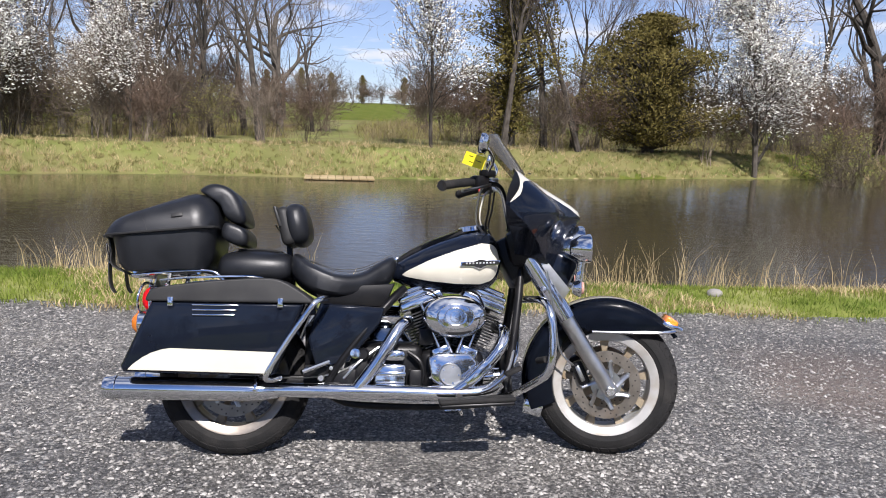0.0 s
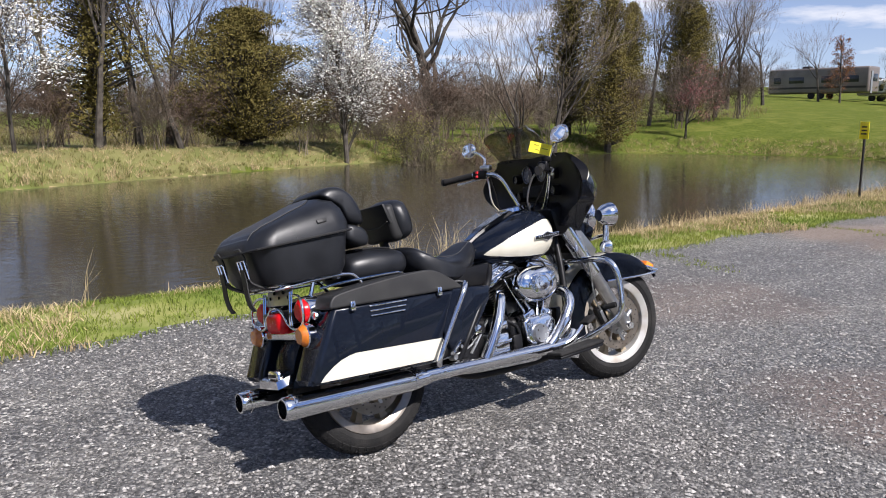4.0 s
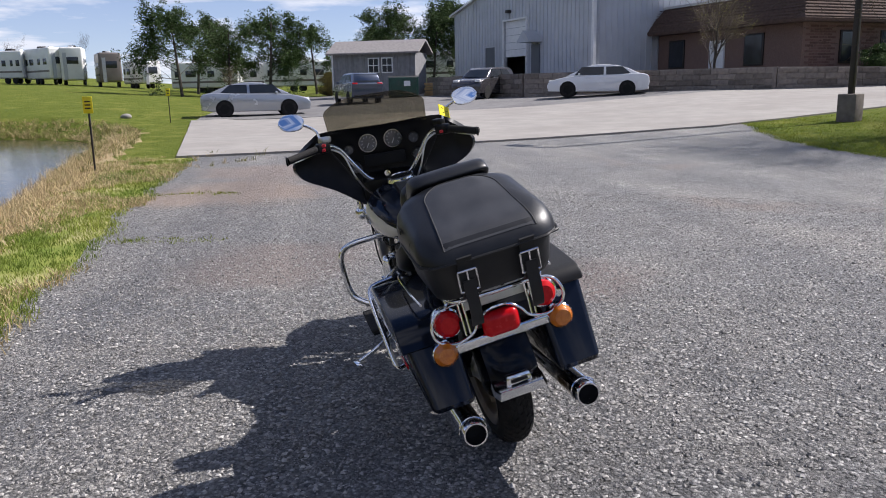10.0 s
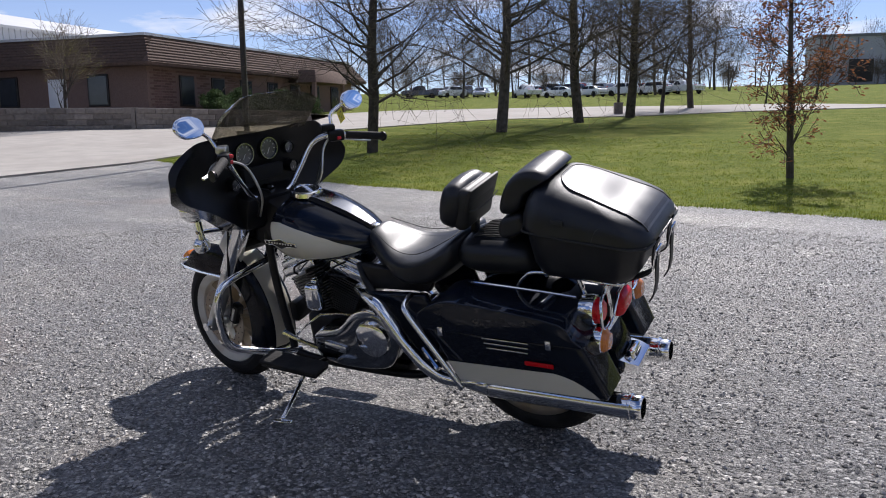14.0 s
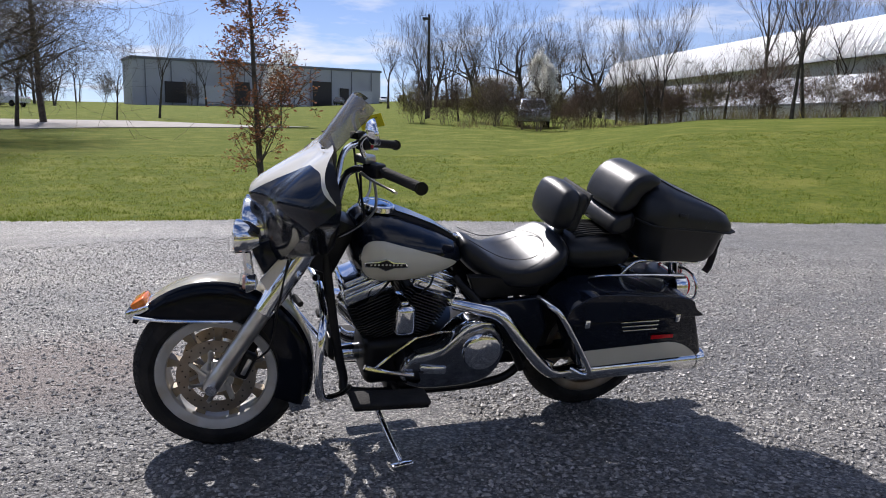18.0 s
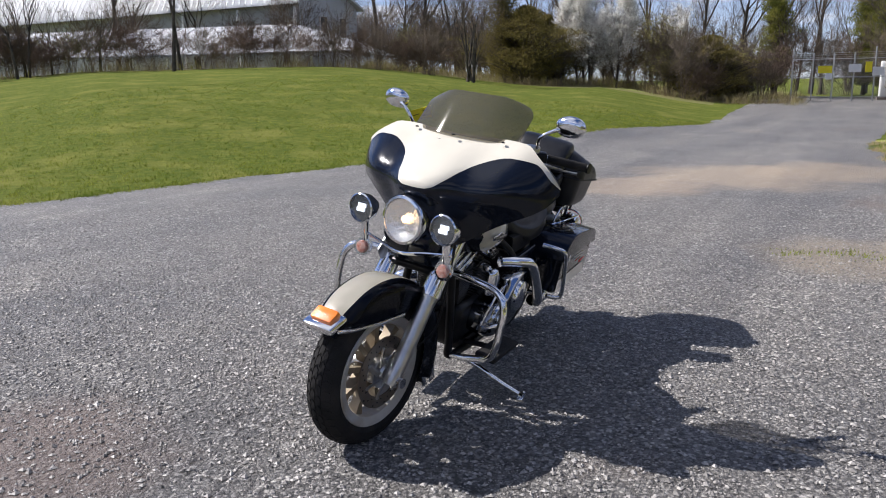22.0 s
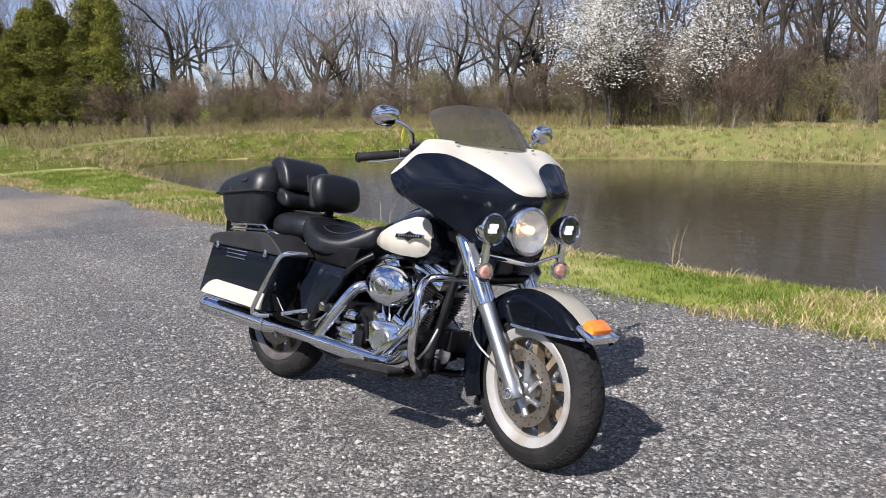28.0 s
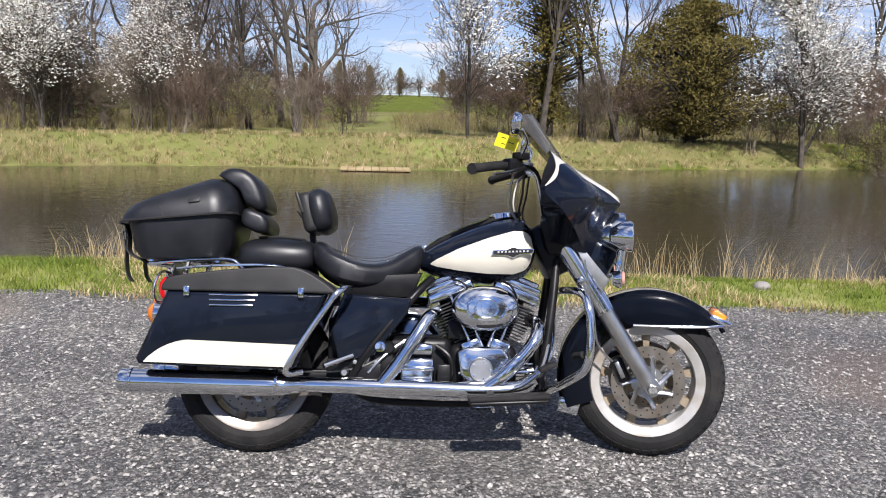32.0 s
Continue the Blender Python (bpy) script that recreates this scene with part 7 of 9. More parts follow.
# frame, boards, guards, stand
for s in (-1, 1):
    bp_("down_tube", tube([(0.385, s * 0.05, 0.86), (0.36, s * 0.10, 0.62), (0.31, s * 0.13, 0.33), (0.24, s * 0.135, 0.235), (-0.30, s * 0.135, 0.225), (-0.45, s * 0.13, 0.30)], 0.018, 10, 6), "black", None, "black frame down tube")
    bp_("seat_rail", tube([(-0.12, s * 0.11, 0.70), (-0.20, s * 0.17, 0.62), (-0.36, s * 0.19, 0.42), (-0.43, s * 0.17, 0.30)], 0.017, 10, 5), "black")
    bp_("crash_bar", tube([(0.395, s * 0.03, 0.662), (0.405, s * 0.14, 0.664), (0.420, s * 0.29, 0.660), (0.434, s * 0.352, 0.640), (0.444, s * 0.380, 0.590), (0.450, s * 0.386, 0.51), (0.446, s * 0.384, 0.43), (0.432, s * 0.366, 0.375), (0.395, s * 0.315, 0.335), (0.33, s * 0.21, 0.280), (0.28, s * 0.12, 0.25)], 0.0155, 12, 5), "chrome", None, "chrome engine guard bar")
    bp_("side_cover", slab([(-0.46, 0.635), (-0.20, 0.62), (-0.215, 0.56), (-0.34, 0.40), (-0.47, 0.37), (-0.51, 0.50)], s * 0.165, s * 0.20, 0.014, 3), "paint_black", None, "glossy black side cover")
    bp_("under_seat_panel", slab([(-0.50, 0.70), (-0.16, 0.72), (-0.20, 0.62), (-0.46, 0.63)], s * 0.12, s * 0.165, 0.012), "black")
    fb = bp_("floorboard", box(0.30, 0.10, 0.020, (0.165, s * 0.310, 0.266 if s < 0 else 0.306), 0.009, 3, rot=(0, -3, 0)), "rubber", None, "black rubber floorboard")
    bp_("board_edge", box(0.29, 0.094, 0.014, (0.165, s * 0.308, 0.250 if s < 0 else 0.290), 0.006, rot=(0, -3, 0)), "black", fb)
    bp_("board_bracket", tube([(0.10, s * 0.28, 0.275), (0.10, s * 0.13, 0.25)], 0.013, 8, 1), "black", fb)
bp_("brake_pedal", tube([(0.12, -0.22, 0.27), (0.22, -0.245, 0.30), (0.30, -0.26, 0.365)], 0.009, 8, 4), "chrome")
bp_("pedal_pad", box(0.07, 0.055, 0.018, (0.315, -0.27, 0.375), 0.006, rot=(0, -25, 0)), "rubber")
bp_("highway_peg", tube([(0.43, -0.36, 0.43), (0.41, -0.30, 0.42)], 0.014, 10, 1), "rubber")
bp_("swing_arm", box(0.50, 0.20, 0.05, (-0.58, 0, 0.31), 0.012), "black")
bp_("steering_head", box(0.12, 0.16, 0.22, (0.36, 0, 0.83), 0.02, rot=(0, -26, 0)), "black")
bp_("inner_fairing_cover", box(0.16, 0.34, 0.16, (0.41, 0, 0.90), 0.04, rot=(0, -15, 0)), "black", None, "", True)
stand = bp_("side_stand", tube([(0.19, 0.16, 0.215), (0.185, 0.24, 0.20), (0.165, 0.36, 0.155), (0.15, 0.452, 0.128)], [0.014, 0.011, 0.010, 0.010], 10, 5), "chrome", None, "chrome side stand resting on the gravel")
bp_("stand_foot", box(0.085, 0.03, 0.012, (0.145, 0.465, 0.119), 0.005, rot=(14, 0, 8)), "chrome", stand)

rs = random.Random(5)
# brush and small trees along the far bank
for k in range(26):
    x = -60 + 1640 * k / 25 + rs.uniform(-25, 25)
    if 560 < x < 720:
        continue
    bput(("brush1", "brush2", "brush1", "brush3")[k % 4], 0, x, 25 + rs.uniform(-1.2, 3.5) + max(0, (x - 700) / 300), rs.uniform(0.6, 1.0))
for k in range(22):
    x = -40 + 1600 * k / 21 + rs.uniform(-30, 30)
    if 585 < x < 700:
        continue
    bput(("brush1", "brush2")[k % 2], 0, x, 31 + rs.uniform(0, 7), rs.uniform(0.9, 1.35))
for k in range(12):
    bput(("brush1", "brush2", "brush1")[k % 3], 3, 860 + 62 * k + rs.uniform(-20, 20), 31 + k * 1.2 + rs.uniform(0, 3), rs.uniform(0.8, 1.2))
for k in range(16):
    bput(("brush1", "brush2", "bare3", "brush1")[k % 4], 6, 330 + 32 * k + rs.uniform(-14, 14), 46 + k * 2.0 + rs.uniform(0, 5), rs.uniform(0.7, 1.05))
# woods behind the pond to the west and north-west
for k in range(38):
    x = -150 + 1500 * k / 37 + rs.uniform(-20, 20)
    bput(("bare1", "gnarl", "bare3", "bare2", "gnarl")[k % 5], 29, x, 56 + rs.uniform(0, 30) - max(0, (x - 500)) * 0.018, rs.uniform(0.85, 1.25))
for t, x, d, kind, s in ((29, 650, 42, "gnarl", 0.8), (29, 690, 50, "gnarl", 0.75), (29, 310, 52, "gnarl", 0.75), (29, 480, 54, "bare3", 1.1), (29, 830, 31, "pear1", 0.78), (29, 1010, 30, "pear2", 0.9), (29, 900, 33, "bare2", 0.95), (29, 1075, 31, "bare2", 0.85), (29, 1160, 32, "bare2", 0.95), (29, 1300, 31, "bare1", 0.9), (29, 1240, 33, "bare1", 0.9), (29, 105, 60, "pear2", 0.9), (26, 945, 62, "pear2", 0.9), (26, 1100, 58, "gnarl", 0.9), (26, 1290, 52, "gnarl", 0.85), (26, 1480, 44, "gnarl", 0.8)):
    bput(kind, t, x, d, s)
for k in range(34):
    x = -120 + 1250 * k / 33 + rs.uniform(-20, 20)
    bput(("brush1", "brush2", "brush3")[k % 3], 29, x, 46 + rs.uniform(0, 8) - max(0, (x - 300)) * 0.017, rs.uniform(0.7, 1.15))
# arborvitae screen and woods by the gate
for k in range(15):
    bput("arbor", 26, 415 + 22 * k, 57 - 0.45 * k + (1.6 if k % 2 else 0), 0.74 + 0.10 * ((k * 7) % 4) - (0.14 if k in (0, 4, 9) else 0))
for t, x, d, kind, s in ((26, 128, 60, "arbor", 0.95), (26, 265, 72, "arbor", 1.05), (26, 330, 72, "arbor", 1.0), (26, 295, 70, "arbor", 0.95), (26, 385, 51, "cedar1", 0.62), (24.5, 200, 46, "cedar1", 0.85), (24.5, 300, 47, "pear1", 0.7), (24.5, 345, 50, "pear1", 0.62), (24.5, 455, 52, "pear2", 1.1), (24.5, 500, 50, "cedar1", 0.7), (24.5, 555, 52, "cedar1", 0.6), (24.5, 95, 38, "bare3", 0.62), (24.5, 160, 44, "cedar2", 0.62),
                         (23, 700, 48, "cedar1", 0.8), (23, 770, 47, "pear1", 0.72), (23, 830, 50, "brush3", 1.5), (23, 925, 48, "pear1", 0.6), (23, 960, 50, "cedar1", 0.75), (23, 575, 40, "bare3", 0.7), (21, 1065, 38, "bare3", 0.6), (21, 1160, 44, "cedar1", 0.85), (21, 1270, 47, "pear1", 0.75), (21, 1330, 46, "pear1", 0.7), (21, 1420, 48, "brush3", 1.5), (21, 1500, 46, "cedar1", 0.7)):
    bput(kind, t, x, d, s)
for k in range(30):
    bput(("bare1", "bare2", "bare3")[k % 3], 23, -60 + 1560 * k / 29 + rs.uniform(-20, 20), 62 + rs.uniform(0, 28), rs.uniform(0.9, 1.3))
for k in range(26):
    bput(("brush1", "brush2", "brush3", "brush1")[k % 4], 23, 420 + 640 * k / 25 + rs.uniform(-14, 14), 44 + rs.uniform(0, 12), rs.uniform(0.75, 1.3))
for k in range(10):
    bput(("bare1", "bare2")[k % 2], 24.5, 560 + 75 * k, 78 + rs.uniform(0, 20), rs.uniform(1.0, 1.3))
# hedge along the mound to the south-west
for k in range(16):
    bput(("brush1", "brush2", "bare1", "brush3")[k % 4], 17, 1015 + 36 * k + rs.uniform(-10, 10), 50 - 0.3 * k + rs.uniform(-3, 3), rs.uniform(0.65, 1.0) * (0.55 if k % 4 == 2 else 1))
for k in range(22):
    bput(("bare1", "bare2", "gnarl")[k % 3], 17, 1000 + 26 * k + rs.uniform(-8, 8), 84 + rs.uniform(0, 30), rs.uniform(0.75, 1.1))
for k in range(36):
    bput(("brush2", "brush1", "brush2")[k % 3], 19, 560 + 1010 * k / 35 + rs.uniform(-16, 16), 43 + rs.uniform(-2, 5), rs.uniform(0.5, 1.0))
for k in range(34):
    bput(("brush2", "brush3", "brush1")[k % 3], 26, 760 + 840 * k / 33 + rs.uniform(-10, 10), 47 - k * 0.25 + rs.uniform(-2, 4), rs.uniform(0.4, 0.75))
for t, x, d, kind, s in ((19, 1080, 42, "bare2", 0.8), (19, 858, 44, "bare2", 0.6), (19, 960, 45, "bare1", 0.5), (19, 560, 60, "brush2", 1.1), (19, 660, 62, "pear1", 0.72), (19, 455, 58, "bare1", 0.62), (19, 430, 52, "brush3", 0.8), (19, 585, 52, "brush3", 0.9), (17, 1250, 60, "pear1", 0.6), (17, 1470, 46, "bare2", 0.6), (21, 570, 40, "bare2", 0.75), (21, 335, 42, "bare1", 0.5)):
    bput(kind, t, x, d, s)
for k in range(34):
    bput(("bare1", "bare2", "bare3", "bare1")[k % 4], 19, 380 + 1300 * k / 33 + rs.uniform(-15, 15), 88 + rs.uniform(0, 35), rs.uniform(0.85, 1.3))
# deep wood belts that close the view
for t, x0, x1, d0, n, big in ((29, -500, 1150, 62, 40, 0.95), (23, -100, 1500, 58, 40, 1.25), (19, 1480, 1800, 78, 10, 1.25), (19, 420, 760, 92, 10, 1.0), (17, 1080, 1560, 46, 12, 0.55), (0, -100, 540, 44, 12, 0.75), (0, 760, 1700, 46, 14, 0.7), (6, 300, 830, 66, 16, 1.0)):
    for k in range(n):
        bput(("brush1", "brush2", "brush1")[k % 3], t, x0 + (x1 - x0) * k / (n - 1) + rs.uniform(-15, 15), d0 + rs.uniform(0, 14), big * rs.uniform(1.0, 1.5))
for t, x0, x1, d0, n in ((29, -500, 700, 70, 16), (23, -100, 1500, 62, 26), (0, 900, 1600, 46, 5)):
    for k in range(n):
        bput(("bare2", "bare1", "bare3", "bare2")[k % 4], t, x0 + (x1 - x0) * k / (n - 1) + rs.uniform(-15, 15), d0 + rs.uniform(0, 22), rs.uniform(1.3, 1.75))
# far tree line beyond the fields and lawns
for k in range(30):
    bput(("brush1", "cedar2", "brush2", "brush1", "bare3")[k % 5], 0, 470 + 330 * k / 29 + rs.uniform(-8, 8), 150 + rs.uniform(0, 30), rs.uniform(1.0, 1.4) * (0.62 if k % 5 in (1, 4) else 1.0))
for t, x0, x1, d0, n in ((14, 560, 1568, 150, 26), (17, -100, 480, 160, 14), (9, -60, 500, 190, 16)):
    for k in range(n):
        bput(("brush1", "bare1", "brush2", "bare2")[k % 4], t, x0 + (x1 - x0) * k / (n - 1) + rs.uniform(-15, 15), d0 + rs.uniform(0, 40), rs.uniform(0.9, 1.3) * (1.5 if k % 2 == 0 else 0.9))
# lawn trees
put("oak", 11.7, -11.4, 0.72, 20)
put("oak", 12.75, -20.7, 1.0, 130)
put("oak", 12.75, -28.0, 1.05, 250)
put("oak", 12.4, -33.6, 1.1, 10)
put("redoak", 0.38, -9.2, 0.92, 0)
bput("bare1", 13, 1440, 46, 0.75)
bput("oak", 13, 1500, 52, 0.9)
bput("pear2", 17, 778, 52, 1.0)
bput("bare2", 17, 588, 68, 0.8)
bput("bare2", 17, 520, 60, 0.5)
bput("yellow", 13, 415, 42, 1.05, 0)
for k in range(24):
    bput(("bare1", "bare2", "oak", "bare3")[k % 4], 13, 900 + 30 * k, 95 + rs.uniform(0, 60), rs.uniform(0.8, 1.2))
# pines by the shed
for t, x, d, s in ((9, 645, 74, 0.98), (9, 720, 78, 0.85), (9, 785, 75, 0.95), (9, 862, 76, 0.82), (9, 990, 72, 0.9), (9, 1062, 72, 0.85), (9, 1115, 74, 1.0), (9, 955, 82, 0.8), (11, 25, 88, 1.0)):
    bput("pine", t, x, d, s)
bput("yellow", 9, 725, 68, 0.55)
bput("cedar1", 9, 880, 66, 0.4)


# ---- grasses and stones ----
def tufts(name, label, category, spots, material, height, width, bend, per):
    """Upright blades round many spots, as one mesh."""
    rng = random.Random(len(spots))
    verts, faces = [], []
    for x, y, k in spots:
        z = land(x, y) + 0.003
        for _ in range(per):
            a, b = x + rng.gauss(0, 0.04 + 0.25 * (height > 0.45)), y + rng.gauss(0, 0.04 + 0.25 * (height > 0.45))
            h = height * k * rng.uniform(0.5, 1.25)
            d = rng.uniform(0, 6.28)
            wx, wy = math.cos(d) * width * 0.5, math.sin(d) * width * 0.5
            l = h * bend * rng.uniform(0.1, 1.0)
            e = rng.uniform(0, 6.28)
            lx, ly = math.cos(e) * l, math.sin(e) * l
            i = len(verts)
            verts += [(a - wx, b - wy, z), (a + wx, b + wy, z), (a + wx * 0.7 + lx * 0.35, b + wy * 0.7 + ly * 0.35, z + h * 0.6), (a - wx * 0.7 + lx * 0.35, b - wy * 0.7 + ly * 0.35, z + h * 0.6), (a + lx, b + ly, z + h)]
            faces += [(i, i + 1, i + 2, i + 3), (i + 3, i + 2, i + 4)]
    return tagged(part_mesh(name, raw_mesh(name, verts, faces), M[material], smooth=False), label, category, kind="stuff")


rg = random.Random(77)
under, budding = [], []
for _ in range(15000):
    x, y = rg.uniform(-34, 20), rg.uniform(9, 52)
    d = pond_distance(x, y)
    if 6.5 < d < 26 and noise.noise((x * 0.35, y * 0.35, 6)) > -0.1 and not (-8.5 < x < -1.5 and d < 40 and abs(x + 3.5 + (y - 20) * 0.12) < 1.6):
        (under if rg.random() < 0.7 else budding).append((x, y, rg.uniform(0.4, 1.3)))
for t, x0, x1, d0, d1, n in ((29, -500, 700, 42, 64, 3600), (23, 380, 1100, 42, 58, 2400), (19, 520, 1600, 41, 46, 500), (6, 250, 850, 44, 70, 900)):
    for _ in range(n):
        x, y = at_bearing(t, rg.uniform(x0, x1), rg.uniform(d0, d1))
        if pond_distance(x, y) > 7 and noise.noise((x * 0.35, y * 0.35, 6)) > -0.1:
            (under if rg.random() < 0.75 else budding).append((x, y, rg.uniform(0.4, 1.3)))
bank, dry, lawn, fringe = [], [], [], []
while len(bank) < 12000:
    x = rg.uniform(-16, 12.8)
    y = rg.uniform(lot_hi(x) - 0.12, 9.6)
    d = pond_distance(x, y)
    if x > 4.5 and d < 1.4 and rg.random() < 0.8:
        continue
    if d > 0.25 and noise.noise((x * 0.9, y * 0.9, 4)) > -0.35 - rg.random() * 0.5:
        bank.append((x, y, 0.6 + 0.7 * max(0, noise.noise((x * 0.5, y * 0.5, 9))) + (0.3 if d < 1 else 0)))
while len(dry) < 760:
    x = rg.uniform(-14, 26)
    y = rg.uniform(6.4, 12.5)
    d = pond_distance(x, y)
    if x < 15 and 0.02 < d < 0.9 and (x > 4.5 and rg.random() < 0.5 or 1.5 < x <= 4.5 and rg.random() < 0.22 or (-3.9 < x < -3.1 and rg.random() < 0.5) or rg.random() < 0.006):
        dry.append((x, y, rg.uniform(0.25, 0.75) if x > 4.5 else rg.uniform(0.4, 1.4)))
while len(fringe) < 8500:
    k = rg.randrange(len(POND))
    if POND[k][1] < 9.8:
        continue
    a, r = rg.uniform(0, 6.28), 5.5 * rg.random()
    x, y = POND[k][0] + r * math.cos(a), POND[k][1] + r * math.sin(a)
    d = pond_distance(x, y)
    if 0.1 < d < 5 and (x < 14 or d < 1.6):
        n = noise.noise((x * 0.5, y * 0.5, 21))
        fringe.append((x, y, rg.uniform(0.4, 1.1) * (1 + 0.8 * n) * (1.15 if d < 1.6 else 0.8)))
straw_bits = []
while len(straw_bits) < 7000:
    x = rg.uniform(-16, 12.8)
    y = rg.uniform(lot_hi(x) - 0.15, 9.4)
    if pond_distance(x, y) > 0.1 and noise.noise((x * 0.7, y * 0.7, 14)) + (0.2 if x > 3 else 0) + (0.35 if x > 4.5 and pond_distance(x, y) < 1.8 else 0) > 0.08:
        straw_bits.append((x, y, rg.uniform(0.5, 1.2)))
tufts("dry_grass", "flattened straw and dead grass among the green", "grass", straw_bits, "straw", 0.07, 0.009, 1.6, 6)
while len(lawn) < 17000:
    x = rg.uniform(-22, 16)
    y = lot_lo(x) + 0.12 - rg.random() ** 1.7 * 14
    lawn.append((x, y, rg.uniform(0.5, 1.1)))
tufts("grass_tufts", "green spring grass tufts along the pond edge", "grass", bank, "bank_tuft", 0.068, 0.0065, 1.2, 8)
tufts("dry_reeds", "dry straw-coloured stalks at the water's edge", "reeds", dry, "straw", 0.36, 0.006, 0.7, 5)
tufts("bank_grass", "mixed green and straw grass on the far bank", "grass", fringe[::2], "straw", 0.19, 0.009, 1.5, 9)
tufts("bank_grass_green", "fresh green grass on the far bank", "grass", fringe[1::2], "bank_blade", 0.16, 0.014, 1.3, 9)
tufts("lawn_tufts", "short lawn grass at the gravel edge", "grass", lawn, "blade", 0.045, 0.008, 1.1, 7)
tufts("undergrowth", "dense brown brambles and dead weeds under the trees", "undergrowth", under, "bramble", 0.55, 0.016, 1.8, 9)
tufts("budding_undergrowth", "low budding yellow-green undergrowth among the trees", "undergrowth", budding, "bud", 0.5, 0.02, 1.8, 8)
weeds = []
for cx, y0, y1, n in ((3.8, 4.8, 5.85, 50), (7.2, 5.0, 6.7, 80), (-3.7, 4.3, 5.5, 60)):
    for _ in range(n):
        y = y0 + (y1 - y0) * rg.random()
        weeds.append((cx + 0.25 * noise.noise((0, y * 1.5, 1)) + rg.gauss(0, 0.07), y, rg.uniform(0.3, 0.9)))
tufts("weed_strip", "thin line of weeds growing through the gravel", "weeds", weeds, "blade", 0.04, 0.008, 0.9, 5)


def pebbles(name, count, pick, lo, hi, material, label):
    rng = random.Random(count)
    verts, faces = [], []
    shape = [(1, 0, 0), (-1, 0, 0), (0, 1, 0), (0, -1, 0), (0, 0, 1), (0, 0, -1)]
    tri = [(0, 2, 4), (2, 1, 4), (1, 3, 4), (3, 0, 4), (2, 0, 5), (1, 2, 5), (3, 1, 5), (0, 3, 5)]
    for _ in range(count):
        x, y = pick(rng)
        r = lo + (hi - lo) * rng.random() ** 3
        c, s = math.cos(rng.uniform(0, 6.28)), math.sin(rng.uniform(0, 6.28))
        i, z = len(verts), land(x, y) + r * 0.25
        for a, b, h in shape:
            a, b, h = a * r * rng.uniform(0.7, 1.2), b * r * rng.uniform(0.5, 1.0), h * r * rng.uniform(0.4, 0.7)
            verts.append((x + a * c - b * s, y + a * s + b * c, z + h))
        faces += [(i + a, i + b, i + h) for a, b, h in tri]
    return tagged(part_mesh(name, raw_mesh(name, verts, faces), M[material], smooth=False), label, "gravel", kind="stuff")


def near_lot(rng):
    while True:
        a, r = rng.uniform(0, 6.28), 0.3 + 6.2 * rng.random() ** 0.75
        x, y = r * math.cos(a), 3.3 + r * math.sin(a)
        if on_lot(x, y):
            return x, y


pebbles("loose_stones", 120000, near_lot, 0.0035, 0.015, "stone", "loose grey stones scattered on the packed gravel")

# ---- buildings ----
M["metal_wall"] = mat("grey_blue_ribbed_metal", (0.47, 0.49, 0.52), (0.53, 0.55, 0.58), 0.55, 0.0, scale=0.6, dirt=(0.33, 0.34, 0.36), dirt_scale=0.5, dirt_amount=0.4)
M["metal_roof"] = mat("pale_metal_roof", (0.50, 0.50, 0.50), (0.58, 0.58, 0.57), 0.4, 0.2, scale=0.5)
M["white_wall"] = mat("white_weathered_siding", (0.44, 0.45, 0.45), (0.52, 0.53, 0.53), 0.6, scale=0.7, dirt=(0.42, 0.42, 0.40), dirt_scale=0.5, dirt_amount=0.5)
M["white_roof"] = mat("white_ribbed_roof", (0.50, 0.515, 0.53), (0.60, 0.61, 0.62), 0.5, 0.1, scale=0.5, dirt=(0.5, 0.49, 0.47), dirt_scale=0.3, dirt_amount=0.5)
M["brick"] = mat("dark_red_brick", (0.12, 0.07, 0.056), (0.18, 0.11, 0.088), 0.85, scale=9, random_tint=0.25, spec=0.2)
M["mortar"] = mat("brick_mortar_wall", (0.16, 0.10, 0.08), (0.21, 0.14, 0.11), 0.9, scale=12)
M["shingle"] = mat("brown_shingles", (0.075, 0.052, 0.043), (0.115, 0.078, 0.062), 0.9, scale=6, random_tint=0.2, spec=0.2)
M["shed_wall"] = mat("grey_stained_boards", (0.19, 0.19, 0.20), (0.25, 0.25, 0.255), 0.8, scale=4, random_tint=0.12)
M["shed_roof"] = mat("grey_brown_shingle_roof", (0.20, 0.185, 0.18), (0.27, 0.25, 0.24), 0.9, scale=6)
M["window"] = mat("dark_window_glass", (0.02, 0.024, 0.028), (0.03, 0.034, 0.04), 0.08, scale=2)
M["white_trim"] = mat("white_trim_paint", (0.70, 0.70, 0.69), (0.78, 0.78, 0.77), 0.5, scale=3)
M["block"] = mat("grey_brown_wall_block", (0.16, 0.14, 0.125), (0.24, 0.21, 0.185), 0.9, scale=7, bump=0.6, bump_scale=30, random_tint=0.3, spec=0.2)
M["dark_steel"] = mat("dark_brown_steel", (0.022, 0.018, 0.016), (0.035, 0.03, 0.026), 0.5, 0.2, scale=6)
M["galv"] = mat("galvanised_steel", (0.36, 0.37, 0.38), (0.46, 0.47, 0.48), 0.45, 0.7, scale=8)
M["green_paint"] = mat("dark_green_dumpster_paint", (0.012, 0.055, 0.035), (0.02, 0.075, 0.048), 0.5, scale=4, dirt=(0.06, 0.06, 0.05), dirt_scale=3, dirt_amount=0.4)
M["wood_orange"] = mat("raw_lumber", (0.32, 0.19, 0.09), (0.42, 0.27, 0.14), 0.8, scale=5)
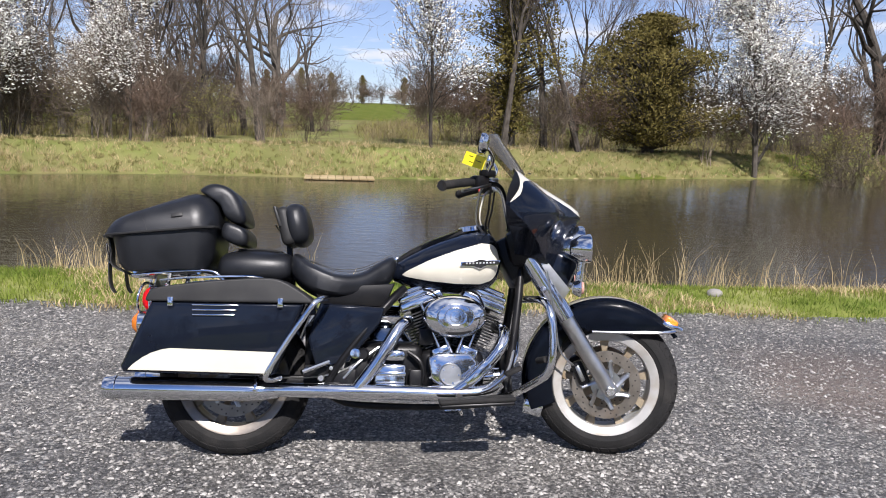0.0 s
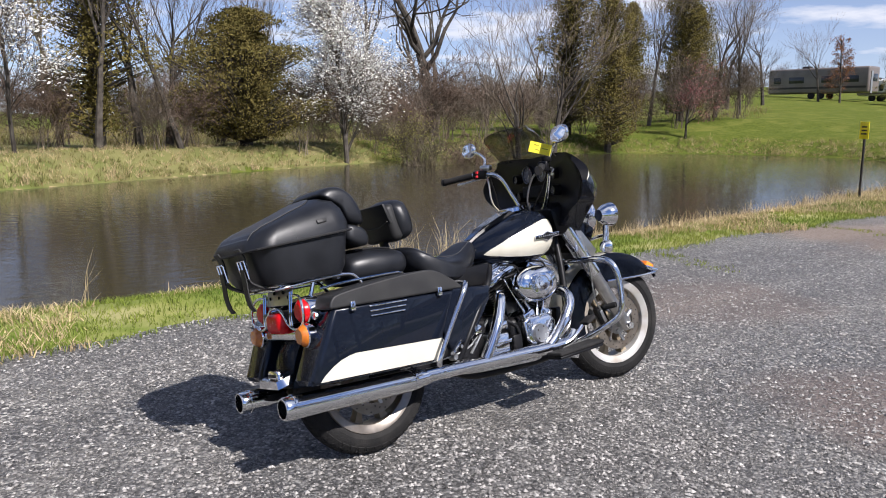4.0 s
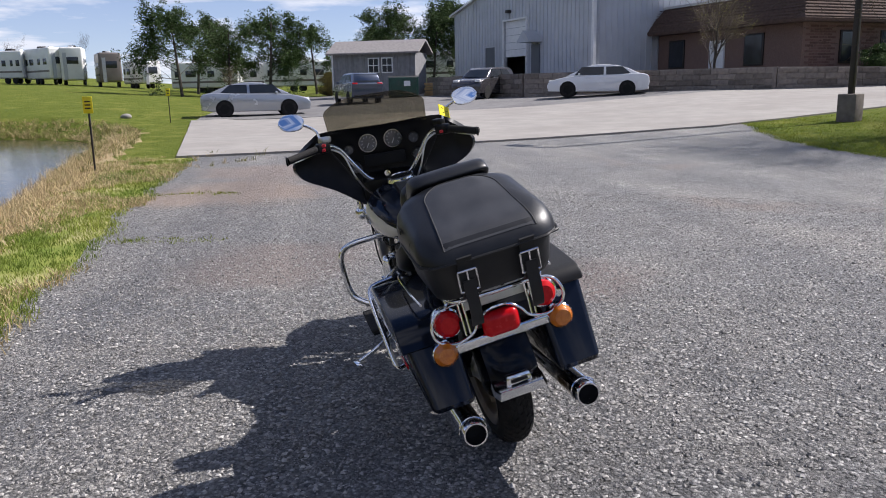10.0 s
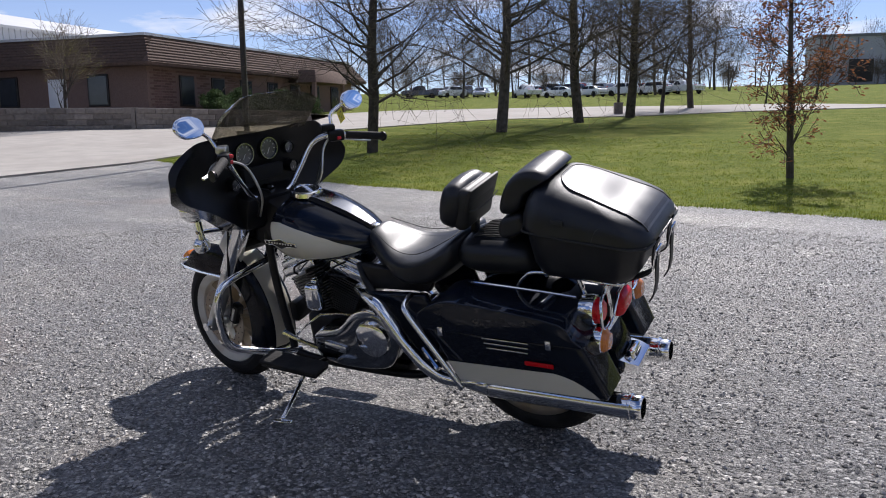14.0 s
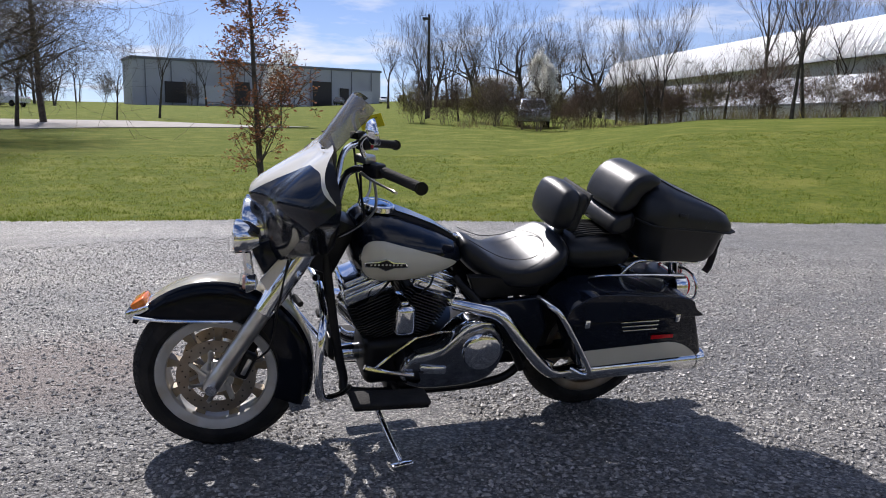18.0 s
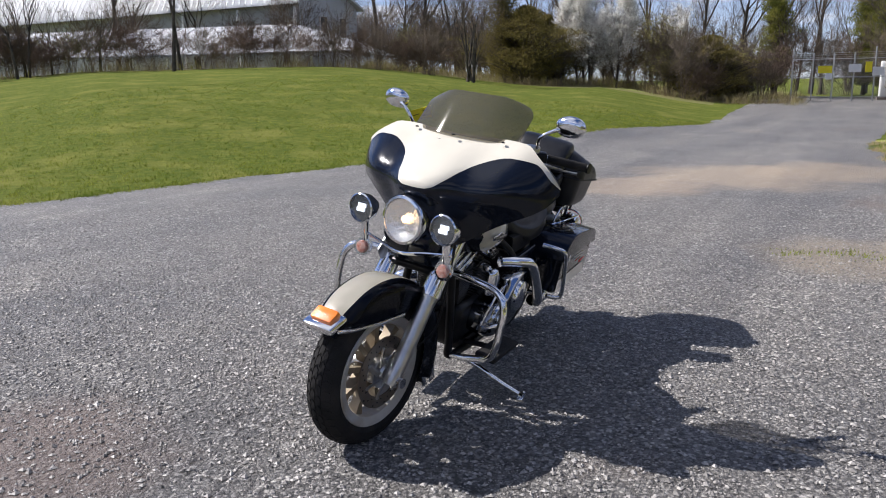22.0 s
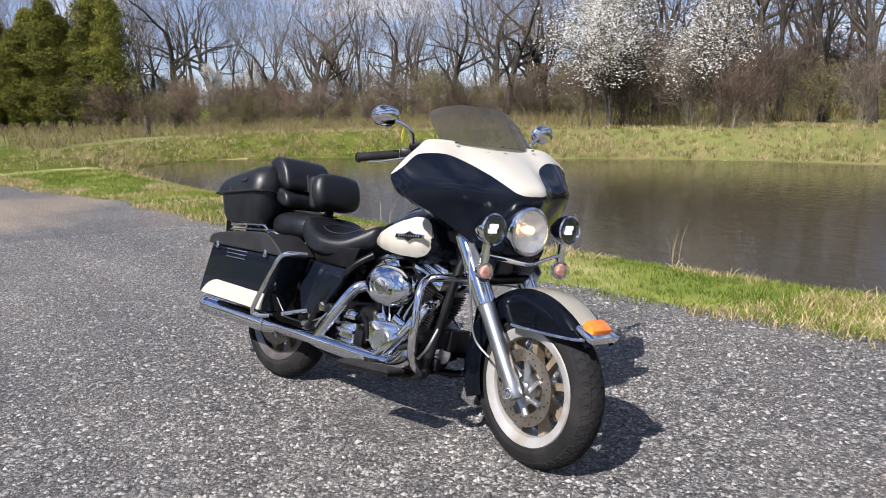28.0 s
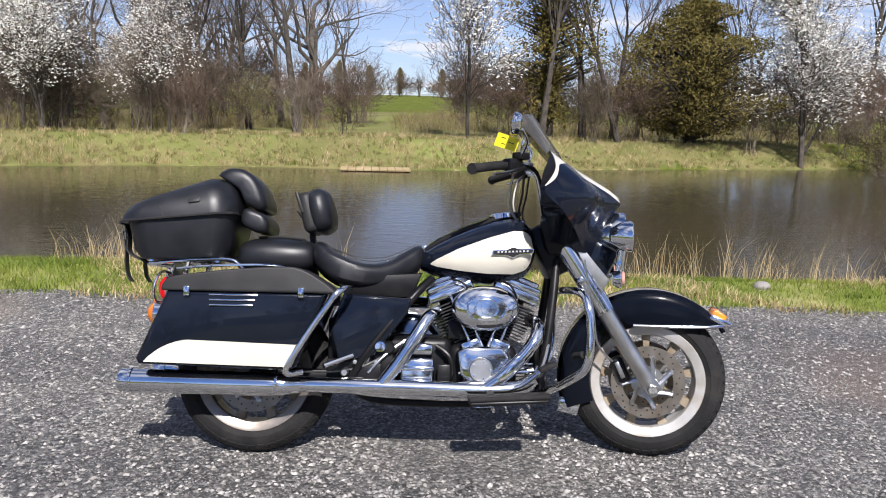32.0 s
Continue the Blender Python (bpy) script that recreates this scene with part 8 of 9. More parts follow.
M["warehouse"] = mat("grey_warehouse_panel", (0.34, 0.355, 0.39), (0.40, 0.415, 0.45), 0.7, scale=0.15, dirt=(0.23, 0.24, 0.26), dirt_scale=0.1, dirt_amount=0.4)
M["door_grey"] = mat("grey_door_paint", (0.11, 0.12, 0.135), (0.13, 0.14, 0.155), 0.5, scale=2)


def frame_axes(p, q):
    d = (Vector((q[0], q[1], 0)) - Vector((p[0], p[1], 0)))
    return d.normalized(), d.length


def wall_pose(p, q, z):
    """A pose whose x runs from p to q, whose y is to the left of it, at height z."""
    d, L = frame_axes(p, q)
    return Matrix.LocRotScale((p[0], p[1], z), Euler((0, 0, math.atan2(d.y, d.x))), None), L


# big metal hall
A_, B_ = at_bearing(11, 517, 66), at_bearing(11, 755, 50)
m, W = wall_pose(A_, B_, 1.55)
hall = thing("metal_hall", "large grey-blue ribbed metal hall with a low gable", "building", m)
EH, RH, HL = 5.4, 7.5, 30.0
front = [(0, 0), (W, 0), (W, EH), (W / 2, RH), (0, EH)]


def panel_with_holes(outline_top, holes, y0, y1):
    """A gable wall with rectangular holes, built from upright strips."""
    xs_ = sorted({0.0, W, W / 2} | {h[k] for h in holes for k in (0, 1)})
    b = bmesh.new()
    for x0, x1 in zip(xs_, xs_[1:]):
        cuts = sorted((h[2], h[3]) for h in holes if h[0] <= x0 + 1e-6 and h[1] >= x1 - 1e-6)
        z = 0.0
        for a, c in cuts + [(None, None)]:
            if a is None or a > z:
                t0, t1 = (outline_top(x0), outline_top(x1)) if a is None else (a, a)
                slab([(x0, z), (x1, z), (x1, t1), (x0, t0)], y0, y1, bm=b)
            if c:
                z = c
    return b


def gable(x):
    return EH + (RH - EH) * (1 - abs(2 * x / W - 1))


# heights above the terrace
HOLES = [(W * 0.426, W * 0.588, 0.35, 4.3), (W * 0.27, W * 0.35, 0.5, 2.6)]
part("gable_wall", panel_with_holes(gable, HOLES, 0.0, 0.25), M["metal_wall"], hall)
for k in range(int(W / 0.45)):
    x = 0.2 + 0.45 * k
    if any(h[0] - 0.1 < x < h[1] + 0.1 for h in HOLES):
        z0 = max(h[3] for h in HOLES if h[0] - 0.1 < x < h[1] + 0.1) + 0.08
    else:
        z0 = 0.0
    part("wall_rib", box(0.06, 0.05, gable(x) - z0 - 0.1, (x, -0.022, (gable(x) + z0) / 2 - 0.05)), M["metal_wall"], hall)
part("side_wall", box(0.25, HL, EH, (W - 0.125, HL / 2, EH / 2)), M["metal_wall"], hall)
for k in range(34):
    part("wall_rib", box(0.05, 0.06, EH - 0.1, (W + 0.022, 0.4 + 0.45 * k, EH / 2)), M["metal_wall"], hall)
part("far_wall", box(0.25, HL, EH, (0.125, HL / 2, EH / 2)), M["metal_wall"], hall)
part("back_wall", slab(front, HL - 0.25, HL), M["metal_wall"], hall)
for s in (0, 1):
    part("roof", slab([(-0.35 if s == 0 else W + 0.35, EH - 0.12), (W / 2, RH), (W / 2, RH + 0.14), (-0.35 if s == 0 else W + 0.35, EH + 0.04)], -0.3, HL + 0.3), M["metal_roof"], hall, "pale ribbed metal roof")
part("corner_trim", box(0.22, 0.22, EH, (W + 0.03, -0.05, EH / 2)), M["white_trim"], hall, "white corner downpipe")
h = HOLES[0]
dd = part("loading_door", box(h[1] - h[0], 0.08, 2.5, ((h[0] + h[1]) / 2, 0.16, h[3] - 1.25)), M["white_trim"], hall, "white loading door pulled halfway up")
for k in range(1, 5):
    part("door_groove", box(h[1] - h[0], 0.02, 0.03, ((h[0] + h[1]) / 2, 0.115, h[3] - 0.5 * k)), M["galv"], dd)
for x in (h[0] - 0.06, h[1] + 0.06):
    part("door_jamb", box(0.12, 0.12, h[3] - h[2] + 0.1, (x, -0.03, (h[3] + h[2]) / 2)), M["white_trim"], hall)
part("door_head", box(h[1] - h[0] + 0.24, 0.12, 0.12, ((h[0] + h[1]) / 2, -0.03, h[3] + 0.06)), M["white_trim"], hall)
part("dark_interior", box(h[1] - h[0] + 2, 3.0, 0.1, ((h[0] + h[1]) / 2, 2.0, 0.3)), M["door_grey"], hall)
h = HOLES[1]
part("steel_door", box(h[1] - h[0], 0.06, h[3] - h[2], ((h[0] + h[1]) / 2, 0.1, (h[2] + h[3]) / 2)), M["door_grey"], hall, "plain grey side door")
x = W * 0.655
part("personnel_door", box(1.0, 0.1, 2.1, (x, -0.05, 1.45)), M["door_grey"], hall, "grey entrance door under a small canopy")
part("canopy", slab([(x - 0.75, 2.62), (x + 0.75, 2.62), (x + 0.75, 2.72), (x, 3.4), (x - 0.75, 2.72)], -1.1, -0.02), M["metal_wall"], hall, "small gabled door canopy")
part("wall_lamp", box(0.4, 0.3, 0.22, (W * 0.47, -0.17, 4.95), 0.05), M["dark_steel"], hall)

# brick office
K_, L_, R_ = at_bearing(13, 545, 45), at_bearing(13, 320, 52), at_bearing(13, 880, 66)
m, LR = wall_pose(R_, K_, 1.45)
office = thing("brick_office", "low brown brick office with a shingled mansard roof", "building", m)
LU = 11.0
part("brick_wall", box(LR, 0.3, 2.9, (LR / 2, -0.15, 1.45)), M["mortar"], office, "brown brick front wall")
part("brick_wall", box(0.3, LU, 2.9, (LR - 0.15, -0.3 - LU / 2, 1.45)), M["mortar"], office)
part("brick_wall", box(0.3, LU, 2.9, (0.15, -0.3 - LU / 2, 1.45)), M["mortar"], office)
rings = [[(-0.9, 0.9, 2.75), (LR + 0.9, 0.9, 2.75), (LR + 0.9, -LU - 0.6, 2.75), (-0.9, -LU - 0.6, 2.75)], [(-0.95, 0.95, 2.9), (LR + 0.95, 0.95, 2.9), (LR + 0.95, -LU - 0.6, 2.9), (-0.95, -LU - 0.6, 2.9)],
         [(0.1, -0.1, 4.35), (LR - 0.1, -0.1, 4.35), (LR - 0.1, -LU + 0.1, 4.35), (0.1, -LU + 0.1, 4.35)]]
roof = part("mansard_roof", loft(rings), M["shingle"], office, "dark brown shingled mansard roof", smooth=False)
for k in range(9):
    f = (k + 0.5) / 9
    y, z = 0.95 - 1.05 * f, 2.9 + 1.45 * f
    part("shingle_course", box(LR + 1.9 - 2.1 * f, 0.05, 0.04, (LR / 2, y + 0.02, z), 0, rot=(0, 0, 0)), M["shingle"], roof)
    part("shingle_course", box(0.05, LU + 1.2, 0.04, (LR + 0.95 - 1.05 * f + 0.02, -LU / 2 - 0.1, z)), M["shingle"], roof)
part("roof_edge", box(LR, LU, 0.14, (LR / 2, -LU / 2, 4.41)), M["metal_roof"], office, "pale flashing along the roof edge")
for k, x in enumerate((3.2, 6.4, 9.4, 12.4, 15.6, 18.6, 21.6)):
    if x > LR - 1:
        continue
    w = part("window_frame", box(1.3, 0.10, 1.7, (x, 0.03, 1.55), 0.02), M["dark_steel"], office)
    part("pane", box(1.1, 0.04, 1.5, (x, 0.075, 1.55)), M["window"], w)
for y in (-3.2, -9.5):
    w = part("window_frame", box(0.1, 1.4, 1.7, (LR + 0.03, y, 1.55), 0.02), M["dark_steel"], office)
    part("pane", box(0.04, 1.2, 1.5, (LR + 0.075, y, 1.55)), M["window"], w)
part("office_door", box(0.12, 1.2, 2.2, (LR + 0.04, -6.0, 1.1), 0.02), M["white_trim"], office, "pale glazed entrance door")
part("porch_roof", box(5.0, 2.2, 0.9, (LR * 0.32, 1.2, 2.9), 0.05, taper=(0.8, 0.7)), M["shingle"], office)
for x in (LR * 0.32 - 2.2, LR * 0.32 + 2.2):
    part("porch_post", box(0.25, 0.25, 2.5, (x, 2.0, 1.25)), M["mortar"], office)
# rows of brick near the eye-line of the office corner
brick_me = raw_mesh("brick", [(-0.29, 0, -0.055), (0.29, 0, -0.055), (0.29, 0, 0.055), (-0.29, 0, 0.055), (-0.28, 0.012, -0.045), (0.28, 0.012, -0.045), (0.28, 0.012, 0.045), (-0.28, 0.012, 0.045)], [(4, 5, 6, 7), (0, 1, 5, 4), (1, 2, 6, 5), (2, 3, 7, 6), (3, 0, 4, 7)])
brick_me.materials.append(M["brick"])
for r in range(18):
    for k in range(16):
        x = LR - 0.5 - 0.62 * k - (0.31 if r % 2 else 0)
        if any(abs(x - w) < 1.0 and 0.6 < 0.2 + 0.14 * r < 2.5 for w in (3.2, 6.4, 9.4, 12.4, 15.6, 18.6, 21.6)):
            continue
        ob = new("brick", brick_me)
        ob.parent = office
        ob.matrix_basis = Matrix.Translation((x, 0.001, 0.2 + 0.14 * r))

# clipped evergreens along the office front
SRC["office_shrub"] = conifer("evergreen_shrub", "rounded dark evergreen shrub in front of the office", "shrub", 95, 1.5, 0.85, "pine", 2600, 0.07, 0.35, ragged=0.4)
for k, (x, s) in enumerate(((LR - 3.5, 0.9), (LR - 6.0, 1.0), (LR - 8.2, 0.85), (LR - 10.8, 1.05), (LR - 14.0, 0.95))):
    q = office.matrix_basis @ Vector((x, 1.7, 0.14))
    put("office_shrub", q.x, q.y, s, 40 * k, sink=land(q.x, q.y) - q.z)

# retaining wall and terrace
P1, P2, P3, P4 = at_bearing(9, 1050, 53), at_bearing(13, 60, 42.5), at_bearing(13, 520, 39.5), at_bearing(13, 800, 41)
block_me = None
for i, (p, q, z1, z2) in enumerate(((P1, P2, 1.95, 1.95), (P2, P3, 1.95, 1.95), (P3, P4, 1.95, 1.75))):
    m, L = wall_pose(p, q, 0)
    zb = min(land(*p), land(*q)) - 0.3
    wall = part("retaining_wall", slab([(0, zb), (L, zb), (L, z2), (0, z1)], -0.2, 0.2), M["block"], None, m=m)
    tagged(wall, "low grey-brown block retaining wall beside the parking area", "wall", kind="structure")
    if block_me is None:
        bb = box(0.78, 0.06, 0.24, (0, 0, 0), 0.02, 1)
        block_me = bpy.data.meshes.new("wall_block")
        bb.to_mesh(block_me)
        bb.free()
        block_me.materials.append(M["block"])
    for r in range(5):
        for k in range(int(L / 0.8)):
            x, z = 0.45 + 0.8 * k + (0.3 if r % 2 else 0), 1.80 - 0.26 * r - (0.2 * (k * 0.8 / L) if i == 2 else 0)
            if x < L - 0.3:
                ob = new("wall_block", block_me)
                ob.parent = wall
                ob.matrix_basis = Matrix.Translation((x, -0.21, z))
bt = bmesh.new()
B2 = Vector(B_).lerp(Vector(A_), 1.3)
bt.faces.new([bt.verts.new((p[0], p[1], 1.62)) for p in (P1, P2, P3, P4, R_, (R_[0] + 25, R_[1] - 5), (B2[0] + 12, B2[1] - 30), (B2[0], B2[1]))])
bmesh.ops.triangulate(bt, faces=bt.faces[:])
tagged(part("terrace", bt, M["asphalt"]), "raised terrace in front of the buildings", "terrace", kind="structure")

# shed
p, q = at_bearing(9, 885, 57), at_bearing(9, 1028, 55)
m, L = wall_pose(p, q, land(*p) - 0.1)
shed = thing("garden_shed", "grey board shed with a shingled gable roof", "shed", m)
part("core", box(L - 0.2, 3.0, 3.2, (L / 2, 1.6, 1.6)), M["shed_wall"], shed)
for k in range(int(L / 0.2)):
    part("board", box(0.185, 0.04, 3.2, (0.1 + 0.2 * k, 0.08, 1.6)), M["shed_wall"], shed)
part("end_wall", slab([(0.0, 0), (3.3, 0), (3.3, 3.2), (1.65, 3.95), (0.0, 3.2)], -0.02, 0.08, plane="yz"), M["white_trim"], shed, "white painted end wall")
for s in (0, 1):
    part("roof", slab([(-0.35 if s == 0 else 3.65, 3.10), (1.65, 4.0), (1.65, 4.12), (-0.35 if s == 0 else 3.65, 3.22)], -0.3, L + 0.3, plane="yz"), M["shed_roof"], shed, "grey-brown shingle roof")
for x in (L * 0.50, L * 0.66):
    w = part("window_frame", box(0.82, 0.08, 1.05, (x, 0.03, 2.35), 0.01), M["white_trim"], shed)
    for i in (-1, 1):
        for j in (-1, 1):
            part("pane", box(0.31, 0.03, 0.42, (x + 0.18 * i, -0.005, 2.35 + 0.24 * j)), M["window"], w)
# dumpster and lumber
p, q = at_bearing(9, 978, 51), at_bearing(9, 1030, 51)
m, L = wall_pose(p, q, land(*p))
dump = thing("dumpster", "dark green steel dumpster with a white notice", "dumpster", m)
part("body", box(L, 1.4, 1.25, (L / 2, 0.7, 0.70), 0.03, taper=(1, 1.08)), M["green_paint"], dump)
part("dumpster_lid", box(L + 0.06, 1.5, 0.06, (L / 2, 0.75, 1.36), 0.02, rot=(4, 0, 0)), M["dark_steel"], dump)
for x in (0.1, L / 2, L - 0.1):
    part("stiffener", box(0.08, 0.06, 1.1, (x, -0.06, 0.7)), M["green_paint"], dump)
part("notice", box(0.4, 0.02, 0.32, (L * 0.62, -0.095, 0.95)), M["white_trim"], dump)
p, q = at_bearing(9, 1040, 52), at_bearing(9, 1095, 52)
m, L = wall_pose(p, q, land(*p))
pile = thing("lumber_stack", "stack of raw lumber beside the dumpster", "lumber", m)
for r in range(5):
    for k in range(3):
        part("plank", box(L - 0.1 * (r % 2), 0.28, 0.14, (L / 2, 0.2 + 0.32 * k, 0.12 + 0.17 * r), 0.01), M["wood_orange"], pile)

# warehouse to the south
p, q = at_bearing(17, 962, 178), at_bearing(17, 556, 160)
zb = land(*at_bearing(17, 760, 178)) - 0.8
m, L = wall_pose(p, q, zb)
wh = thing("warehouse", "long low grey warehouse on the rise", "building", m)
part("wall", box(L, 8, 8.7, (L / 2, -4.2, 4.35)), M["warehouse"], wh)
part("parapet", box(L + 0.4, 8.4, 0.5, (L / 2, -4.2, 8.8)), M["door_grey"], wh)
for k, (f, w, hh, mt) in enumerate(((0.09, 5, 3.8, "galv"), (0.17, 2.0, 4.2, "dark_steel"), (0.27, 4.2, 5.4, "dark_steel"), (0.36, 3, 3.5, "galv"), (0.48, 5, 3.5, "galv"), (0.60, 3, 4.5, "dark_steel"), (0.72, 5, 3.5, "galv"), (0.85, 4, 4.0, "dark_steel"))):
    part("dock_door", box(w, 0.3, hh, (L * f, 0.0, hh / 2 + 0.6)), M[mt], wh)
for k in range(11):
    part("panel_joint", box(0.15, 0.1, 8.4, (L * (k + 0.5) / 11, 0.0, 4.25)), M["door_grey"], wh)

# white barn and its lean-to, to the south-west
e1, e2 = (-40.96, -32.02), (-39.41, -79.59)
m, L = wall_pose(e1, e2, 0)
barn = thing("white_barn", "long white barn with a ribbed metal roof behind the hedge", "barn", m)
EZ, RZ, RY, BY = 7.2, 9.75, -1.6, -7.8
prof = [(-0.5, 0.3), (BY + 0.2, 0.3), (BY + 0.2, EZ), (RY, RZ - 0.1), (-0.5, EZ + 0.6)]
part("end_wall", slab(prof, 0.15, 0.4, plane="yz"), M["white_wall"], barn)
part("end_wall", slab(prof, L - 0.4, L - 0.15, plane="yz"), M["white_wall"], barn)
part("front_wall", box(L - 0.6, 0.2, EZ - 0.4, (L / 2, -0.75, EZ / 2 + 0.1)), M["white_wall"], barn)
part("rear_wall", box(L - 0.6, 0.2, EZ - 0.4, (L / 2, BY + 0.35, EZ / 2 + 0.1)), M["white_wall"], barn)
rf_ = part("roof", slab([(0.1, EZ - 0.16), (RY, RZ), (RY, RZ + 0.16), (0.1, EZ)], -0.3, L + 0.3, plane="yz"), M["white_roof"], barn, "white ribbed metal roof")
part("roof", slab([(BY - 0.2, EZ - 0.16), (RY, RZ), (RY, RZ + 0.16), (BY - 0.2, EZ)], -0.3, L + 0.3, plane="yz"), M["white_roof"], barn)
for k in range(int(L / 0.6)):
    part("roof_rib", slab([(0.1, EZ), (RY, RZ + 0.16), (RY, RZ + 0.22), (0.1, EZ + 0.06)], 0.6 * k - 0.25, 0.6 * k - 0.15, plane="yz"), M["white_roof"], rf_, smooth=False)
for x in (0.25, 5.5, 11.0):
    part("porch_post", box(0.18, 0.18, EZ - 0.4, (x, -0.1, EZ / 2 - 0.1)), M["white_trim"], barn)
for y in (-3.2, -5.6):
    w = part("window_frame", box(0.1, 0.9, 1.7, (0.12, y, 5.6)), M["white_trim"], barn)
    part("pane", box(0.06, 0.7, 1.5, (0.06, y, 5.6)), M["window"], w)
for k in range(7):
    part("batten", box(0.06, 0.10, 6.0, (0.13, -1.2 - 1.05 * k, 3.6)), M["white_wall"], barn)
e1, e2 = at_bearing(19, 1402, 47), at_bearing(19, 760, 64)
m, L = wall_pose(e1, e2, 0)
gh = thing("greenhouse", "low greenhouse with a white sheeted hipped roof behind the brush", "greenhouse", m)
part("roof", loft([[(0, 0, 3.35), (0, -9, 3.35), (0, -9, 3.45), (0, 0, 3.45)], [(2.2, 0, 3.35), (2.2, -7.2, 4.25), (2.2, -7.2, 4.35), (2.2, 0, 3.45)], [(6.0, 0, 3.35), (6.0, -6.0, 5.4), (6.0, -6.0, 5.5), (6.0, 0, 3.45)], [(L, 0, 3.35), (L, -6.0, 5.4), (L, -6.0, 5.5), (L, 0, 3.45)]]), M["white_roof"], gh, "white sheeted roof", smooth=False)
part("gutter", box(L, 0.14, 0.12, (L / 2, 0.08, 3.36)), M["galv"], gh)
for k in range(int(L / 2.4)):
    part("wall_post", box(0.12, 0.12, 3.3, (0.2 + 2.4 * k, -0.1, 1.7)), M["white_trim"], gh)
    part("wall_panel", box(2.2, 0.06, 2.0, (1.4 + 2.4 * k, -0.14, 1.1)), M["white_wall"], gh)
for k in range(int((L - 6) / 1.2)):
    part("roof_batten", slab([(-0.05, 3.46), (-6.0, 5.51), (-6.0, 5.56), (-0.05, 3.51)], 6 + 1.2 * k, 6.06 + 1.2 * k, plane="yz"), M["white_wall"], gh, smooth=False)


# ---- vehicles ----
M["car_silver"] = mat("silver_car_paint", (0.42, 0.44, 0.47), (0.46, 0.48, 0.51), 0.25, 0.5, scale=2, coat=1.0)
M["car_white"] = mat("white_car_paint", (0.74, 0.75, 0.76), (0.78, 0.79, 0.80), 0.25, scale=2, coat=1.0)
M["car_blue"] = mat("dark_blue_car_paint", (0.035, 0.05, 0.085), (0.045, 0.06, 0.10), 0.25, 0.3, scale=2, coat=1.0)
M["car_dark"] = mat("dark_grey_car_paint", (0.05, 0.048, 0.052), (0.065, 0.06, 0.064), 0.25, 0.3, scale=2, coat=1.0)
M["car_red"] = mat("dark_red_car_paint", (0.22, 0.02, 0.02), (0.26, 0.03, 0.03), 0.25, scale=2, coat=1.0)
M["rv_white"] = mat("white_rv_shell", (0.66, 0.66, 0.64), (0.74, 0.74, 0.72), 0.4, scale=0.8, dirt=(0.55, 0.54, 0.51), dirt_scale=0.7, dirt_amount=0.4)
M["rv_brown"] = mat("brown_grey_rv_shell", (0.13, 0.11, 0.10), (0.19, 0.165, 0.15), 0.4, scale=0.8)

BODY = {"sedan": [(-2.34, 0.46), (-2.38, 0.74), (-2.28, 0.97), (-1.75, 1.04), (-0.9, 1.00), (0.9, 0.96), (1.6, 0.90), (2.12, 0.77), (2.34, 0.60), (2.32, 0.36), (1.9, 0.24), (-1.95, 0.24)],
        "suv": [(-2.25, 0.45), (-2.28, 0.85), (-2.22, 1.15), (-1.5, 1.18), (0.95, 1.12), (1.8, 1.05), (2.2, 0.85), (2.26, 0.6), (2.2, 0.36), (1.75, 0.30), (-1.9, 0.30)],
        "pickup": [(-2.7, 0.55), (-2.72, 1.1), (-0.9, 1.15), (0.95, 1.15), (2.3, 1.12), (2.7, 0.9), (2.72, 0.5), (2.2, 0.38), (-2.3, 0.40)]}
CABIN = {"sedan": [(-2.02, 1.00), (-1.25, 1.33), (-0.65, 1.45), (0.0, 1.47), (0.5, 1.38), (1.50, 0.94)], "suv": [(-2.15, 1.12), (-1.9, 1.62), (-1.2, 1.70), (0.2, 1.68), (0.65, 1.58), (1.35, 1.10)], "pickup": [(-0.75, 1.12), (-0.6, 1.72), (0.6, 1.74), (1.35, 1.12)]}


